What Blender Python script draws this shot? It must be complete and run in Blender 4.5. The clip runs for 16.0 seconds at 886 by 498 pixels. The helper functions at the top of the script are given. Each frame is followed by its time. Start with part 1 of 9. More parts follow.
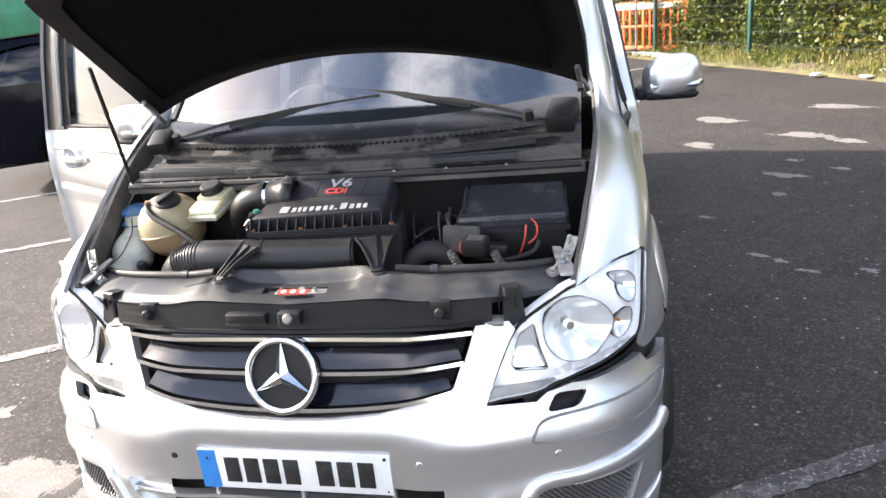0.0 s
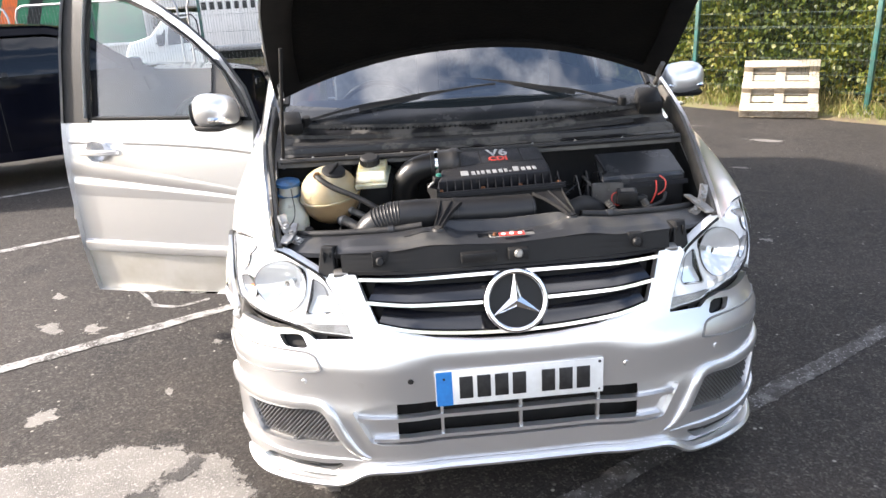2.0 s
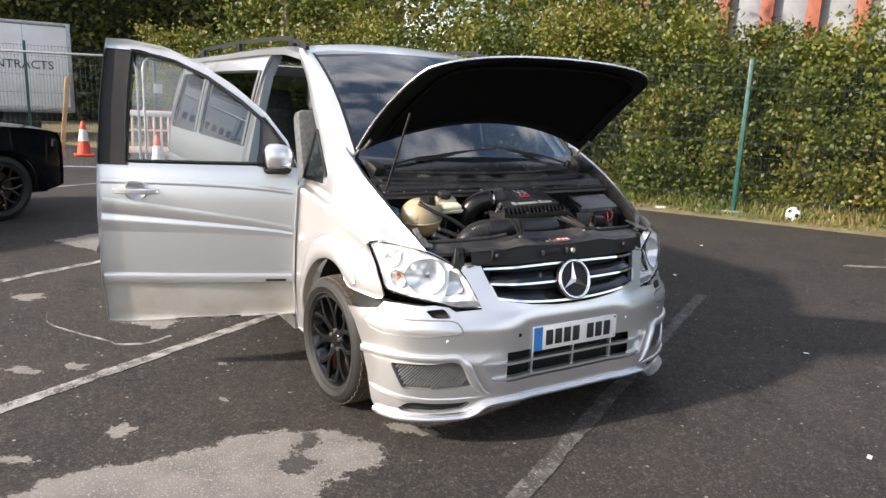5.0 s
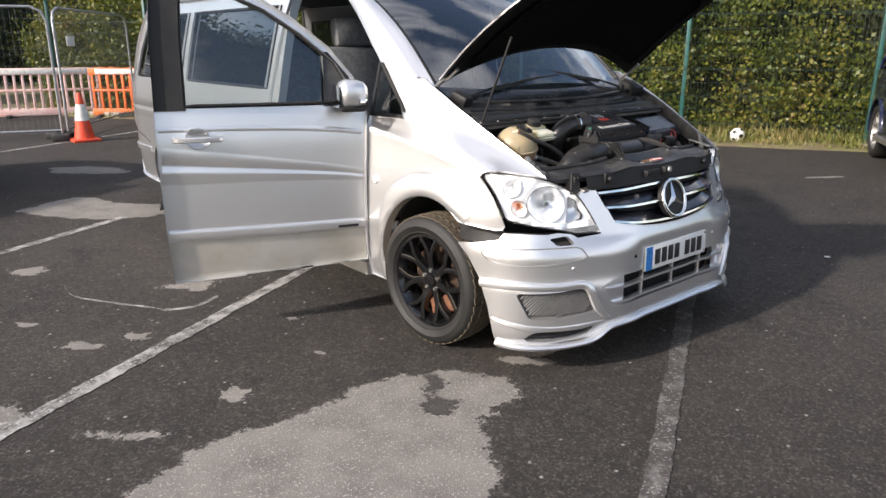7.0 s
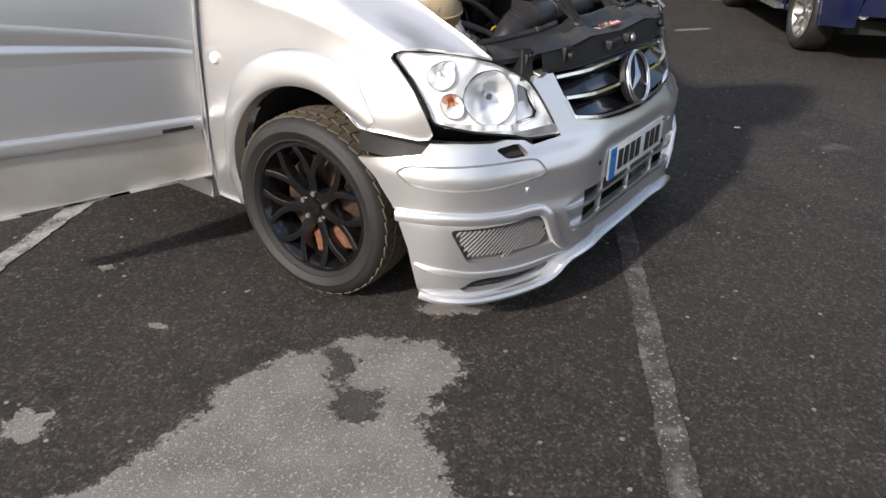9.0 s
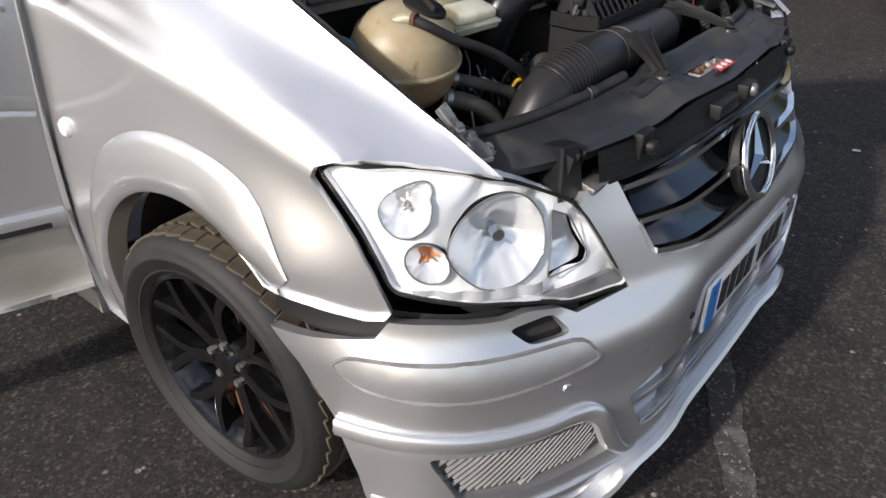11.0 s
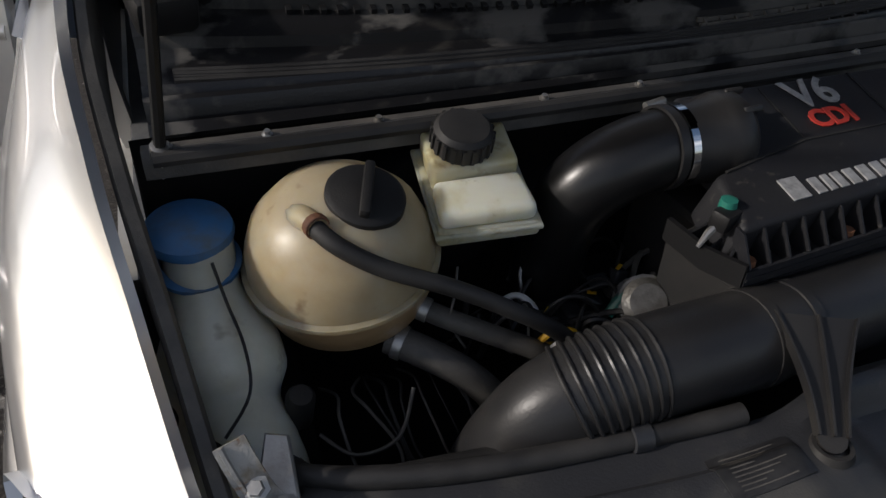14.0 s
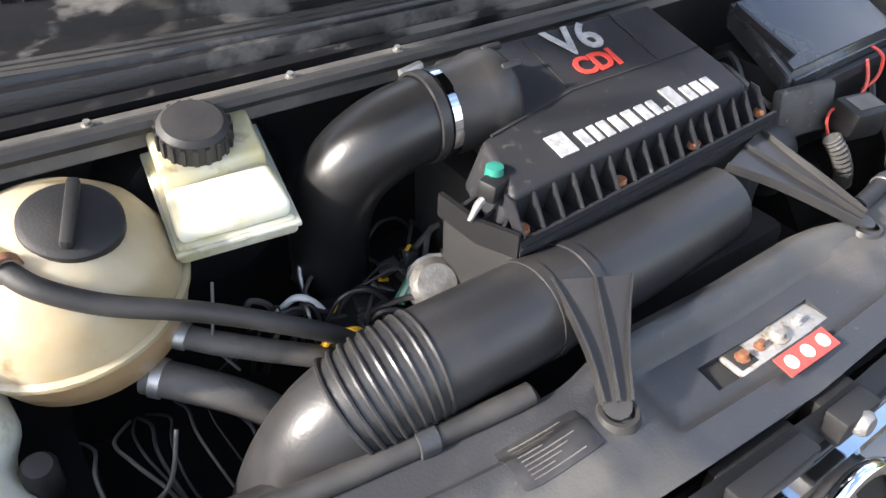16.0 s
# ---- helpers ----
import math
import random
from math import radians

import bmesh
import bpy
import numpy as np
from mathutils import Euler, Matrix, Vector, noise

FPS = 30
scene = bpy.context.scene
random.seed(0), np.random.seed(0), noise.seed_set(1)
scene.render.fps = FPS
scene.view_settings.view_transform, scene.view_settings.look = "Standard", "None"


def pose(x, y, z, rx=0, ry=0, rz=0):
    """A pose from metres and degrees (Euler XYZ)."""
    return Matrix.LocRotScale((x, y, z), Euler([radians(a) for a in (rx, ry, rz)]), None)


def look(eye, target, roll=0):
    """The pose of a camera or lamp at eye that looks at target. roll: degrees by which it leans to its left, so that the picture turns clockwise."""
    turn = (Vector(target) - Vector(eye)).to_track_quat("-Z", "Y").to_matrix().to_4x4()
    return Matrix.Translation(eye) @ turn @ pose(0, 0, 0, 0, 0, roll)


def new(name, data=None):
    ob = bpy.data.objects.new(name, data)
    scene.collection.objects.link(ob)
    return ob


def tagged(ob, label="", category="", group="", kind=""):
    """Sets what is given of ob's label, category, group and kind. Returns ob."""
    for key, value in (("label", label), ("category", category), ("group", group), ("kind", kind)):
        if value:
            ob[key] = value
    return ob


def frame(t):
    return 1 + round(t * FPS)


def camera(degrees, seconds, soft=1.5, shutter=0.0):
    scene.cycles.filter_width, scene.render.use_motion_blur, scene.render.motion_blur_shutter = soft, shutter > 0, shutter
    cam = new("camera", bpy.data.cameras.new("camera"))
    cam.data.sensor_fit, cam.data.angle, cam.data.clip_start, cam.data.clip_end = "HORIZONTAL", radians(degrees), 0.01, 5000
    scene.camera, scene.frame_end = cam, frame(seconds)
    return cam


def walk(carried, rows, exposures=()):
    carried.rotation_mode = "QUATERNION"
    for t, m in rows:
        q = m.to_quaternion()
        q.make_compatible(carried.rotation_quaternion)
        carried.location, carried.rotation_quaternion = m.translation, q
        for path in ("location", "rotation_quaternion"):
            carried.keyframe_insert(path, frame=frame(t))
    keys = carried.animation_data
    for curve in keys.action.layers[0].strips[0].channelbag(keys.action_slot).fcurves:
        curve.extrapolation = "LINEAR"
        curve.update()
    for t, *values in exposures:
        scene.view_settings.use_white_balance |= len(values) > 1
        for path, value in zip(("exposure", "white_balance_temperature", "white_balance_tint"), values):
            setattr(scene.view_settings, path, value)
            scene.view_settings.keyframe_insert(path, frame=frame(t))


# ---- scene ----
EXPOSURES = [(t, e, 6700 if t < 5 else 6800 if t < 6.5 else 6600 if t < 7.5 else 6550 if t < 9 else 6350 if t < 14 else 6400, 14 if t < 9 else 13) for t, e in ((0.0, 2.17), (1.0, 2.12), (1.5, 2.06), (2.5, 1.80), (3.5, 1.45), (6.0, 0.95), (7.0, 0.82), (8.0, 0.66), (10.3, 0.38), (11.0, 0.28), (11.7, -0.2),
                                             (12.5, -0.72), (13.2, -0.82), (13.6, -0.74), (14.0, -0.42), (14.6, 0.50), (15.2, 1.68), (15.6, 2.05), (16.0, 2.2))]
cam = camera(64.8, 16.0)
PATH = [
    (0, (0.78, -1.366, 1.602), (0.342, 0.46, 0.915), -6.3),
    (0.5, (0.512, -1.449, 1.593), (0.303, 0.423, 0.922), -7.1),
    (1, (0.233, -1.601, 1.605), (0.142, 0.281, 0.935), -4.0),
    (1.5, (-0.023, -1.767, 1.603), (-0.113, 0.099, 0.89), -4.9),
    (2, (-0.358, -1.89, 1.6), (-0.216, -0.005, 0.946), -3.0),
    (2.5, (-0.657, -1.973, 1.599), (-0.357, -0.112, 0.93), -3.0),
    (3, (-0.973, -2.105, 1.603), (-0.527, -0.268, 0.951), -3.3),
    (3.5, (-1.268, -2.207, 1.609), (-0.745, -0.356, 1.061), 0.8),
    (3.7, (-1.404, -2.232, 1.603), (-0.756, -0.409, 1.095), 0.7),
    (5.8, (-2.638, -2.465, 1.526), (-1.582, -0.816, 1.117), 2.9),
    (6, (-2.708, -2.383, 1.493), (-1.658, -0.728, 1.095), 3.0),
    (6.5, (-2.843, -2.123, 1.477), (-1.819, -0.482, 0.972), 1.1),
    (7, (-3.004, -1.798, 1.467), (-1.769, -0.329, 0.905), -0.0),
    (7.5, (-2.98, -1.558, 1.431), (-1.58, -0.283, 0.786), 1.8),
    (8, (-2.826, -1.306, 1.394), (-1.39, -0.136, 0.64), 0.9),
    (8.2, (-2.778, -1.198, 1.367), (-1.328, -0.076, 0.568), 1.6),
    (10.3, (-1.846, -0.48, 1.389), (-0.39, 0.43, 0.363), 1.4),
    (10.5, (-1.762, -0.427, 1.394), (-0.308, 0.48, 0.362), 1.1),
    (11, (-1.528, -0.323, 1.382), (-0.211, 0.74, 0.316), 1.1),
    (11.5, (-1.329, -0.23, 1.401), (-0.083, 0.954, 0.378), 1.6),
    (12, (-1.128, -0.088, 1.366), (0.0, 1.18, 0.307), 4.2),
    (12.5, (-1.01, -0.009, 1.376), (-0.028, 1.309, 0.236), 4.0),
    (13, (-0.867, -0.018, 1.391), (-0.213, 1.456, 0.220), 2.4),
    (13.5, (-0.777, -0.022, 1.449), (-0.218, 1.417, 0.259), 2.7),
    (14, (-0.689, -0.052, 1.452), (-0.094, 1.443, 0.264), 1.5),
    (14.5, (-0.645, -0.054, 1.454), (0.052, 1.401, 0.271), 0.0),
    (15, (-0.64, -0.042, 1.443), (0.096, 1.372, 0.235), 0.2),
    (15.5, (-0.624, -0.041, 1.435), (0.116, 1.34, 0.192), -0.1),
    (16, (-0.558, -0.03, 1.432), (0.339, 1.238, 0.173), 1.2),
]
walk(cam, [(t, look(eye, target, roll)) for t, eye, target, roll in PATH], EXPOSURES)

# ---- world and sun ----
SUN_TO = Vector((-0.866, 0.100, 0.487)).normalized()
world = bpy.data.worlds.new("world")
scene.world = world
world.use_nodes = True
wn, wl = world.node_tree.nodes, world.node_tree.links
wn.clear()
sky = wn.new("ShaderNodeTexSky")
sky.sky_type, sky.sun_disc = "NISHITA", False
sky.sun_elevation = math.asin(SUN_TO.z)
sky.sun_rotation = math.atan2(SUN_TO.x, SUN_TO.y)
sky.dust_density = 2.0
# broken white cloud, even over the whole sky
w_co, w_map = wn.new("ShaderNodeTexCoord"), wn.new("ShaderNodeMapping")
w_map.inputs["Scale"].default_value = (1.6, 1.6, 3.4)
w_noise = wn.new("ShaderNodeTexNoise")
w_noise.inputs["Scale"].default_value, w_noise.inputs["Detail"].default_value = 1.7, 9
w_ramp = wn.new("ShaderNodeValToRGB")
w_ramp.color_ramp.elements[0].position, w_ramp.color_ramp.elements[1].position = 0.47, 0.70
w_mix = wn.new("ShaderNodeMixRGB")
w_mix.inputs["Color2"].default_value = (9.0, 9.2, 9.6, 1)
w_bg, w_out = wn.new("ShaderNodeBackground"), wn.new("ShaderNodeOutputWorld")
w_bg.inputs["Strength"].default_value = 0.124
wl.new(w_co.outputs["Generated"], w_map.inputs["Vector"])
wl.new(w_map.outputs["Vector"], w_noise.inputs["Vector"])
wl.new(w_noise.outputs["Fac"], w_ramp.inputs["Fac"])
wl.new(w_ramp.outputs["Color"], w_mix.inputs["Fac"])
wl.new(sky.outputs["Color"], w_mix.inputs["Color1"])
wl.new(w_mix.outputs["Color"], w_bg.inputs["Color"])
wl.new(w_bg.outputs["Background"], w_out.inputs["Surface"])
sun = new("sun", bpy.data.lights.new("sun", "SUN"))
sun.data.energy, sun.data.angle, sun.data.color = 3.7, radians(2.4), (1.0, 0.94, 0.85)
sun.matrix_world = look(SUN_TO * 30, (0, 0, 0))

# ---- materials ----
def node(nt, kind, **given):
    n = nt.nodes.new(kind)
    for key, value in given.items():
        n.inputs[key.replace("_", " ")].default_value = value
    return n


def material(name, colour, rough=0.5, metal=0.0, second=None, scale=6.0, mix=(0.4, 0.65), detail=6, bump=0.0, bump_scale=60.0,
             coat=0.0, rough2=None, third=None, scale3=60.0, mix3=(0.55, 0.7), spec=None, stretch=None, island=0.0, sub=0.0):
    """Principled surface with two scales of variation, a fine relief and, for joined pieces, a change from piece to piece."""
    m = bpy.data.materials.new(name)
    m.use_nodes = True
    nt = m.node_tree
    b = nt.nodes["Principled BSDF"]
    b.inputs["Roughness"].default_value, b.inputs["Metallic"].default_value = rough, metal
    b.inputs["Coat Weight"].default_value, b.inputs["Coat Roughness"].default_value = coat, 0.04
    if sub:
        b.inputs["Subsurface Weight"].default_value, b.inputs["Subsurface Scale"].default_value = sub, 0.06
        b.inputs["Subsurface Radius"].default_value = (1.0, 0.8, 0.5)
    if spec is not None:
        b.inputs["Specular IOR Level"].default_value = spec
    co = nt.nodes.new("ShaderNodeTexCoord")
    vec = co.outputs["Object"]
    if stretch:
        mp = node(nt, "ShaderNodeMapping", Scale=stretch)
        nt.links.new(vec, mp.inputs["Vector"])
        vec = mp.outputs["Vector"]
    out = None

    def noise_ramp(sc, lo, hi, det):
        n = node(nt, "ShaderNodeTexNoise", Scale=sc, Detail=det, Roughness=0.6)
        r = nt.nodes.new("ShaderNodeMapRange")
        r.inputs["From Min"].default_value, r.inputs["From Max"].default_value = lo, hi
        nt.links.new(vec, n.inputs["Vector"])
        nt.links.new(n.outputs["Fac"], r.inputs["Value"])
        return r.outputs["Result"]

    rgb = node(nt, "ShaderNodeRGB")
    rgb.outputs[0].default_value = (*colour, 1)
    out = rgb.outputs[0]
    for col, sc, (lo, hi), det in ((second, scale, mix, detail), (third, scale3, mix3, 3)):
        if col is None:
            continue
        f = noise_ramp(sc, lo, hi, det)
        mx = nt.nodes.new("ShaderNodeMixRGB")
        mx.inputs["Color2"].default_value = (*col, 1)
        nt.links.new(f, mx.inputs["Fac"])
        nt.links.new(out, mx.inputs["Color1"])
        out = mx.outputs["Color"]
        if rough2 is not None and col is second:
            mr = nt.nodes.new("ShaderNodeMapRange")
            mr.inputs["To Min"].default_value, mr.inputs["To Max"].default_value = rough, rough2
            nt.links.new(f, mr.inputs["Value"])
            nt.links.new(mr.outputs["Result"], b.inputs["Roughness"])
    if island:
        geo = nt.nodes.new("ShaderNodeNewGeometry")
        hs = node(nt, "ShaderNodeHueSaturation")
        mr = nt.nodes.new("ShaderNodeMapRange")
        mr.inputs["To Min"].default_value, mr.inputs["To Max"].default_value = 1 - island, 1 + island
        nt.links.new(geo.outputs["Random Per Island"], mr.inputs["Value"])
        nt.links.new(mr.outputs["Result"], hs.inputs["Value"])
        mh = nt.nodes.new("ShaderNodeMapRange")
        mh.inputs["To Min"].default_value, mh.inputs["To Max"].default_value = 0.5 - 0.06 * island, 0.5 + 0.05 * island
        nt.links.new(geo.outputs["Random Per Island"], mh.inputs["Value"])
        nt.links.new(mh.outputs["Result"], hs.inputs["Hue"])
        nt.links.new(out, hs.inputs["Color"])
        out = hs.outputs["Color"]
    nt.links.new(out, b.inputs["Base Color"])
    if bump:
        n = node(nt, "ShaderNodeTexNoise", Scale=bump_scale, Detail=5)
        bp = node(nt, "ShaderNodeBump", Strength=bump, Distance=0.01)
        nt.links.new(vec, n.inputs["Vector"])
        nt.links.new(n.outputs["Fac"], bp.inputs["Height"])
        nt.links.new(bp.outputs["Normal"], b.inputs["Normal"])
    return m


def glass(name, tint, gloss_rough=0.01, ior=1.5):
    """Thin pane: tinted see-through, with mirror-like gloss that grows to grazing angles."""
    m = bpy.data.materials.new(name)
    m.use_nodes = True
    nt = m.node_tree
    nt.nodes.remove(nt.nodes["Principled BSDF"])
    out = nt.nodes["Material Output"]
    tr = node(nt, "ShaderNodeBsdfTransparent", Color=(*tint, 1))
    gl = node(nt, "ShaderNodeBsdfGlossy", Roughness=gloss_rough)
    # gloss grows with the fifth power of the slant, the same from both sides of the pane
    lw = node(nt, "ShaderNodeLayerWeight", Blend=0.5)
    power = nt.nodes.new("ShaderNodeMath")
    power.operation = "POWER"
    power.inputs[1].default_value = 5.0
    rise = nt.nodes.new("ShaderNodeMapRange")
    rise.inputs["To Min"].default_value, rise.inputs["To Max"].default_value = ((ior - 1) / (ior + 1)) ** 2, 0.95
    mx = nt.nodes.new("ShaderNodeMixShader")
    nt.links.new(lw.outputs["Facing"], power.inputs[0])
    nt.links.new(power.outputs[0], rise.inputs["Value"])
    nt.links.new(rise.outputs["Result"], mx.inputs[0])
    nt.links.new(tr.outputs[0], mx.inputs[1])
    nt.links.new(gl.outputs[0], mx.inputs[2])
    nt.links.new(mx.outputs[0], out.inputs["Surface"])
    return m


def lamp_reflector(name):
    return material(name, (0.95, 0.95, 0.955), 0.15, 0.12, second=(0.90, 0.905, 0.91), scale=30, bump=0.05, bump_scale=60)


M_PAINT = material("silver_paint", (0.70, 0.702, 0.708), 0.34, 0.86, second=(0.69, 0.692, 0.695), scale=2.0, mix=(0.3, 0.8), coat=0.9,
                   third=(0.56, 0.55, 0.53), scale3=9.0, mix3=(0.68, 0.85), bump=0.012, bump_scale=900)
M_PAINT_DIRTY = material("silver_paint_road_dirt", (0.50, 0.485, 0.445), 0.45, 0.35, second=(0.40, 0.37, 0.31), scale=3, coat=0.3, bump=0.03, bump_scale=300)
M_CHROME = material("chrome", (0.82, 0.83, 0.84), 0.09, 1.0, second=(0.62, 0.62, 0.62), scale=14, mix=(0.5, 0.9))
M_BLACK = material("black_plastic", (0.009, 0.009, 0.0095), 0.5, spec=0.33, second=(0.020, 0.019, 0.018), scale=7, mix=(0.45, 0.8), rough2=0.7, bump=0.08, bump_scale=420)
M_DUSTY = material("dusty_black_plastic", (0.024, 0.025, 0.028), 0.42, spec=0.46, second=(0.064, 0.061, 0.054), scale=7, mix=(0.46, 0.72), rough2=0.75,
                   third=(0.10, 0.092, 0.08), scale3=60, mix3=(0.68, 0.82), bump=0.1, bump_scale=350)
M_COVER = material("graphite_engine_cover", (0.014, 0.0145, 0.018), 0.46, spec=0.24, second=(0.018, 0.018, 0.019), scale=8, mix=(0.4, 0.75), rough2=0.62, third=(0.055, 0.052, 0.047), scale3=75, mix3=(0.62, 0.76), bump=0.12, bump_scale=700)
M_PIPE = material("satin_black_pipe", (0.018, 0.018, 0.019), 0.34, spec=0.34, second=(0.040, 0.037, 0.033), scale=6, mix=(0.45, 0.8), rough2=0.55, bump=0.05, bump_scale=300)
M_ELBOW = material("glossy_black_moulding", (0.008, 0.008, 0.0085), 0.30, spec=0.46, second=(0.014, 0.0135, 0.013), scale=7, mix=(0.45, 0.8), rough2=0.42, bump=0.03, bump_scale=300)
M_RUBBER = material("rubber", (0.014, 0.0135, 0.0135), 0.55, spec=0.4, second=(0.038, 0.036, 0.034), scale=11, mix=(0.4, 0.75), rough2=0.8, bump=0.06, bump_scale=250)
M_TYRE = material("tyre_rubber", (0.008, 0.0078, 0.0075), 0.66, second=(0.017, 0.016, 0.0145), scale=8, mix=(0.4, 0.75), bump=0.1, bump_scale=140)
M_TREAD = material("dusty_tread", (0.070, 0.056, 0.038), 0.85, second=(0.13, 0.10, 0.062), scale=13, mix=(0.4, 0.75), bump=0.2, bump_scale=120)
M_RIM = material("gloss_black_alloy", (0.005, 0.005, 0.0055), 0.13, second=(0.012, 0.0115, 0.011), scale=20, mix=(0.5, 0.8), rough2=0.3, coat=0.3, spec=0.5)
M_RUST = material("rusty_steel", (0.22, 0.09, 0.04), 0.75, 0.3, second=(0.09, 0.045, 0.03), scale=30, bump=0.2, bump_scale=200)
M_DISC = material("rust_filmed_disc", (0.07, 0.040, 0.024), 0.6, 0.4, second=(0.035, 0.026, 0.02), scale=30, bump=0.1, bump_scale=200)
M_STEEL = material("dull_steel", (0.42, 0.42, 0.41), 0.42, 0.85, second=(0.25, 0.23, 0.2), scale=14, bump=0.08, bump_scale=200)
# near-black for linings and joints, and for shade painted into openings and recesses
M_DARK = material("lining_and_shade_black", (0.008, 0.008, 0.008), 0.9, second=(0.014, 0.013, 0.012), scale=12)
M_MESH = material("grey_mesh_plastic", (0.26, 0.26, 0.26), 0.5, 0.2, second=(0.13, 0.128, 0.124), scale=12)
M_HOSE = material("dusty_grey_hose", (0.055, 0.052, 0.048), 0.6, second=(0.10, 0.092, 0.08), scale=14, bump=0.1, bump_scale=300)
M_LIDGLOSS = material("glossy_graphite_lid", (0.022, 0.024, 0.027), 0.2, spec=0.4, second=(0.05, 0.05, 0.05), scale=7, mix=(0.45, 0.8), rough2=0.45)
M_BOWL = material("bright_reflector_bowl", (0.93, 0.94, 0.95), 0.10, 0.52, second=(0.82, 0.83, 0.84), scale=24, bump=0.10, bump_scale=45)
M_CREAM = material("cream_translucent_plastic", (0.62, 0.61, 0.50), 0.28, second=(0.50, 0.45, 0.28), scale=20, mix=(0.5, 0.7), third=(0.30, 0.24, 0.12), scale3=40, mix3=(0.62, 0.76), bump=0.04, bump_scale=80, sub=0.7)
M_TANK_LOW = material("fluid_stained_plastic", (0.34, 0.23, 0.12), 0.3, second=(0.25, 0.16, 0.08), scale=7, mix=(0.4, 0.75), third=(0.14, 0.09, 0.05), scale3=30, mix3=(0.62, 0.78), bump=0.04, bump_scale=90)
M_SCUTTLE = material("weathered_scuttle_plastic", (0.011, 0.011, 0.012), 0.32, spec=0.4, second=(0.080, 0.076, 0.070), scale=5.0, mix=(0.50, 0.56), rough2=0.85, third=(0.035, 0.033, 0.03), scale3=22, mix3=(0.55, 0.7), bump=0.08, bump_scale=300, stretch=(1, 2.0, 1))
M_ALLOY = material("dirty_alloy", (0.20, 0.195, 0.185), 0.45, 0.7, second=(0.09, 0.085, 0.075), scale=30, mix=(0.4, 0.65), bump=0.15, bump_scale=160)
M_FELT = material("dusty_grey_felt", (0.07, 0.067, 0.062), 0.95, second=(0.04, 0.038, 0.035), scale=30, third=(0.14, 0.135, 0.125), scale3=120, mix3=(0.6, 0.72), bump=0.3, bump_scale=300)
M_PLATE = material("corroded_zinc", (0.34, 0.33, 0.31), 0.5, 0.5, second=(0.20, 0.17, 0.13), scale=40, mix=(0.5, 0.65), third=(0.22, 0.11, 0.05), scale3=70, mix3=(0.62, 0.7), bump=0.2, bump_scale=220)
M_SCREEN = glass("tinted_windscreen", (0.26, 0.31, 0.35), ior=2.8)
M_GLASS = glass("side_glass", (0.58, 0.68, 0.655), ior=1.55)
M_GREY_MESH = material("grey_grille_plastic", (0.13, 0.13, 0.133), 0.5, second=(0.09, 0.09, 0.09), scale=12)
M_GLASS_DOOR = glass("door_glass", (0.82, 0.88, 0.86), 0.01, 2.1)
M_PRIVACY = glass("privacy_glass", (0.16, 0.18, 0.185), ior=2.9)
M_TINTED = glass("tinted_car_glass", (0.05, 0.06, 0.065), ior=1.65)
M_LENS = glass("lamp_lens", (0.97, 0.975, 0.975), ior=1.5)
M_REFLECT = lamp_reflector("lamp_reflector")
M_AMBER = material("amber_plastic", (0.75, 0.22, 0.05), 0.15, coat=1.0, second=(0.55, 0.14, 0.03), scale=40)
M_WHITE = material("white_plastic", (0.78, 0.78, 0.76), 0.35, second=(0.68, 0.67, 0.64), scale=12)
M_BLUE = material("plate_blue", (0.03, 0.22, 0.58), 0.35, second=(0.03, 0.18, 0.5), scale=30)
M_INK = material("black_ink", (0.012, 0.012, 0.013), 0.4, second=(0.03, 0.03, 0.03), scale=30)
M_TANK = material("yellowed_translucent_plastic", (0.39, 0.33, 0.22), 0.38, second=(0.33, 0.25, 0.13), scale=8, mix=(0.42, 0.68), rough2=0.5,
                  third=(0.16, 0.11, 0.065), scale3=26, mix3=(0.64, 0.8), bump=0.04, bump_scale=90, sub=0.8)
M_RESERVOIR = material("pale_yellow_plastic", (0.46, 0.44, 0.32), 0.32, second=(0.44, 0.38, 0.20), scale=16, mix=(0.45, 0.65), third=(0.20, 0.15, 0.07), scale3=34, mix3=(0.58, 0.74), bump=0.05, bump_scale=80, sub=0.7)
M_BOTTLE = material("milky_bottle_plastic", (0.60, 0.60, 0.51), 0.35, second=(0.46, 0.455, 0.37), scale=9, mix=(0.45, 0.7), third=(0.24, 0.21, 0.15), scale3=22, mix3=(0.62, 0.78), bump=0.05, bump_scale=60, sub=0.6)
M_CAPBLUE = material("blue_cap_plastic", (0.045, 0.15, 0.33), 0.45, second=(0.09, 0.13, 0.17), scale=26, mix=(0.45, 0.7), rough2=0.8)
M_GREEN_HOSE = material("green_hose", (0.02, 0.16, 0.12), 0.4, second=(0.03, 0.09, 0.07), scale=30)
M_YELLOW = material("yellow_plastic", (0.70, 0.42, 0.02), 0.4, second=(0.5, 0.28, 0.02), scale=30)
M_RED = material("red_label", (0.55, 0.05, 0.035), 0.4, second=(0.42, 0.05, 0.04), scale=40)
M_SILVER_TXT = material("silver_lettering", (0.46, 0.46, 0.46), 0.42, 0.3, second=(0.28, 0.28, 0.28), scale=90)
M_TRIM = material("grey_seat_cloth", (0.10, 0.105, 0.11), 0.85, second=(0.16, 0.165, 0.17), scale=40, bump=0.1, bump_scale=500)
M_DASH = material("grey_dash_plastic", (0.06, 0.062, 0.065), 0.6, second=(0.08, 0.08, 0.08), scale=20, bump=0.1, bump_scale=400)
M_BLACK_PAINT = material("black_car_paint", (0.0025, 0.003, 0.006), 0.07, second=(0.004, 0.0045, 0.008), scale=3, coat=0.0, spec=0.13)
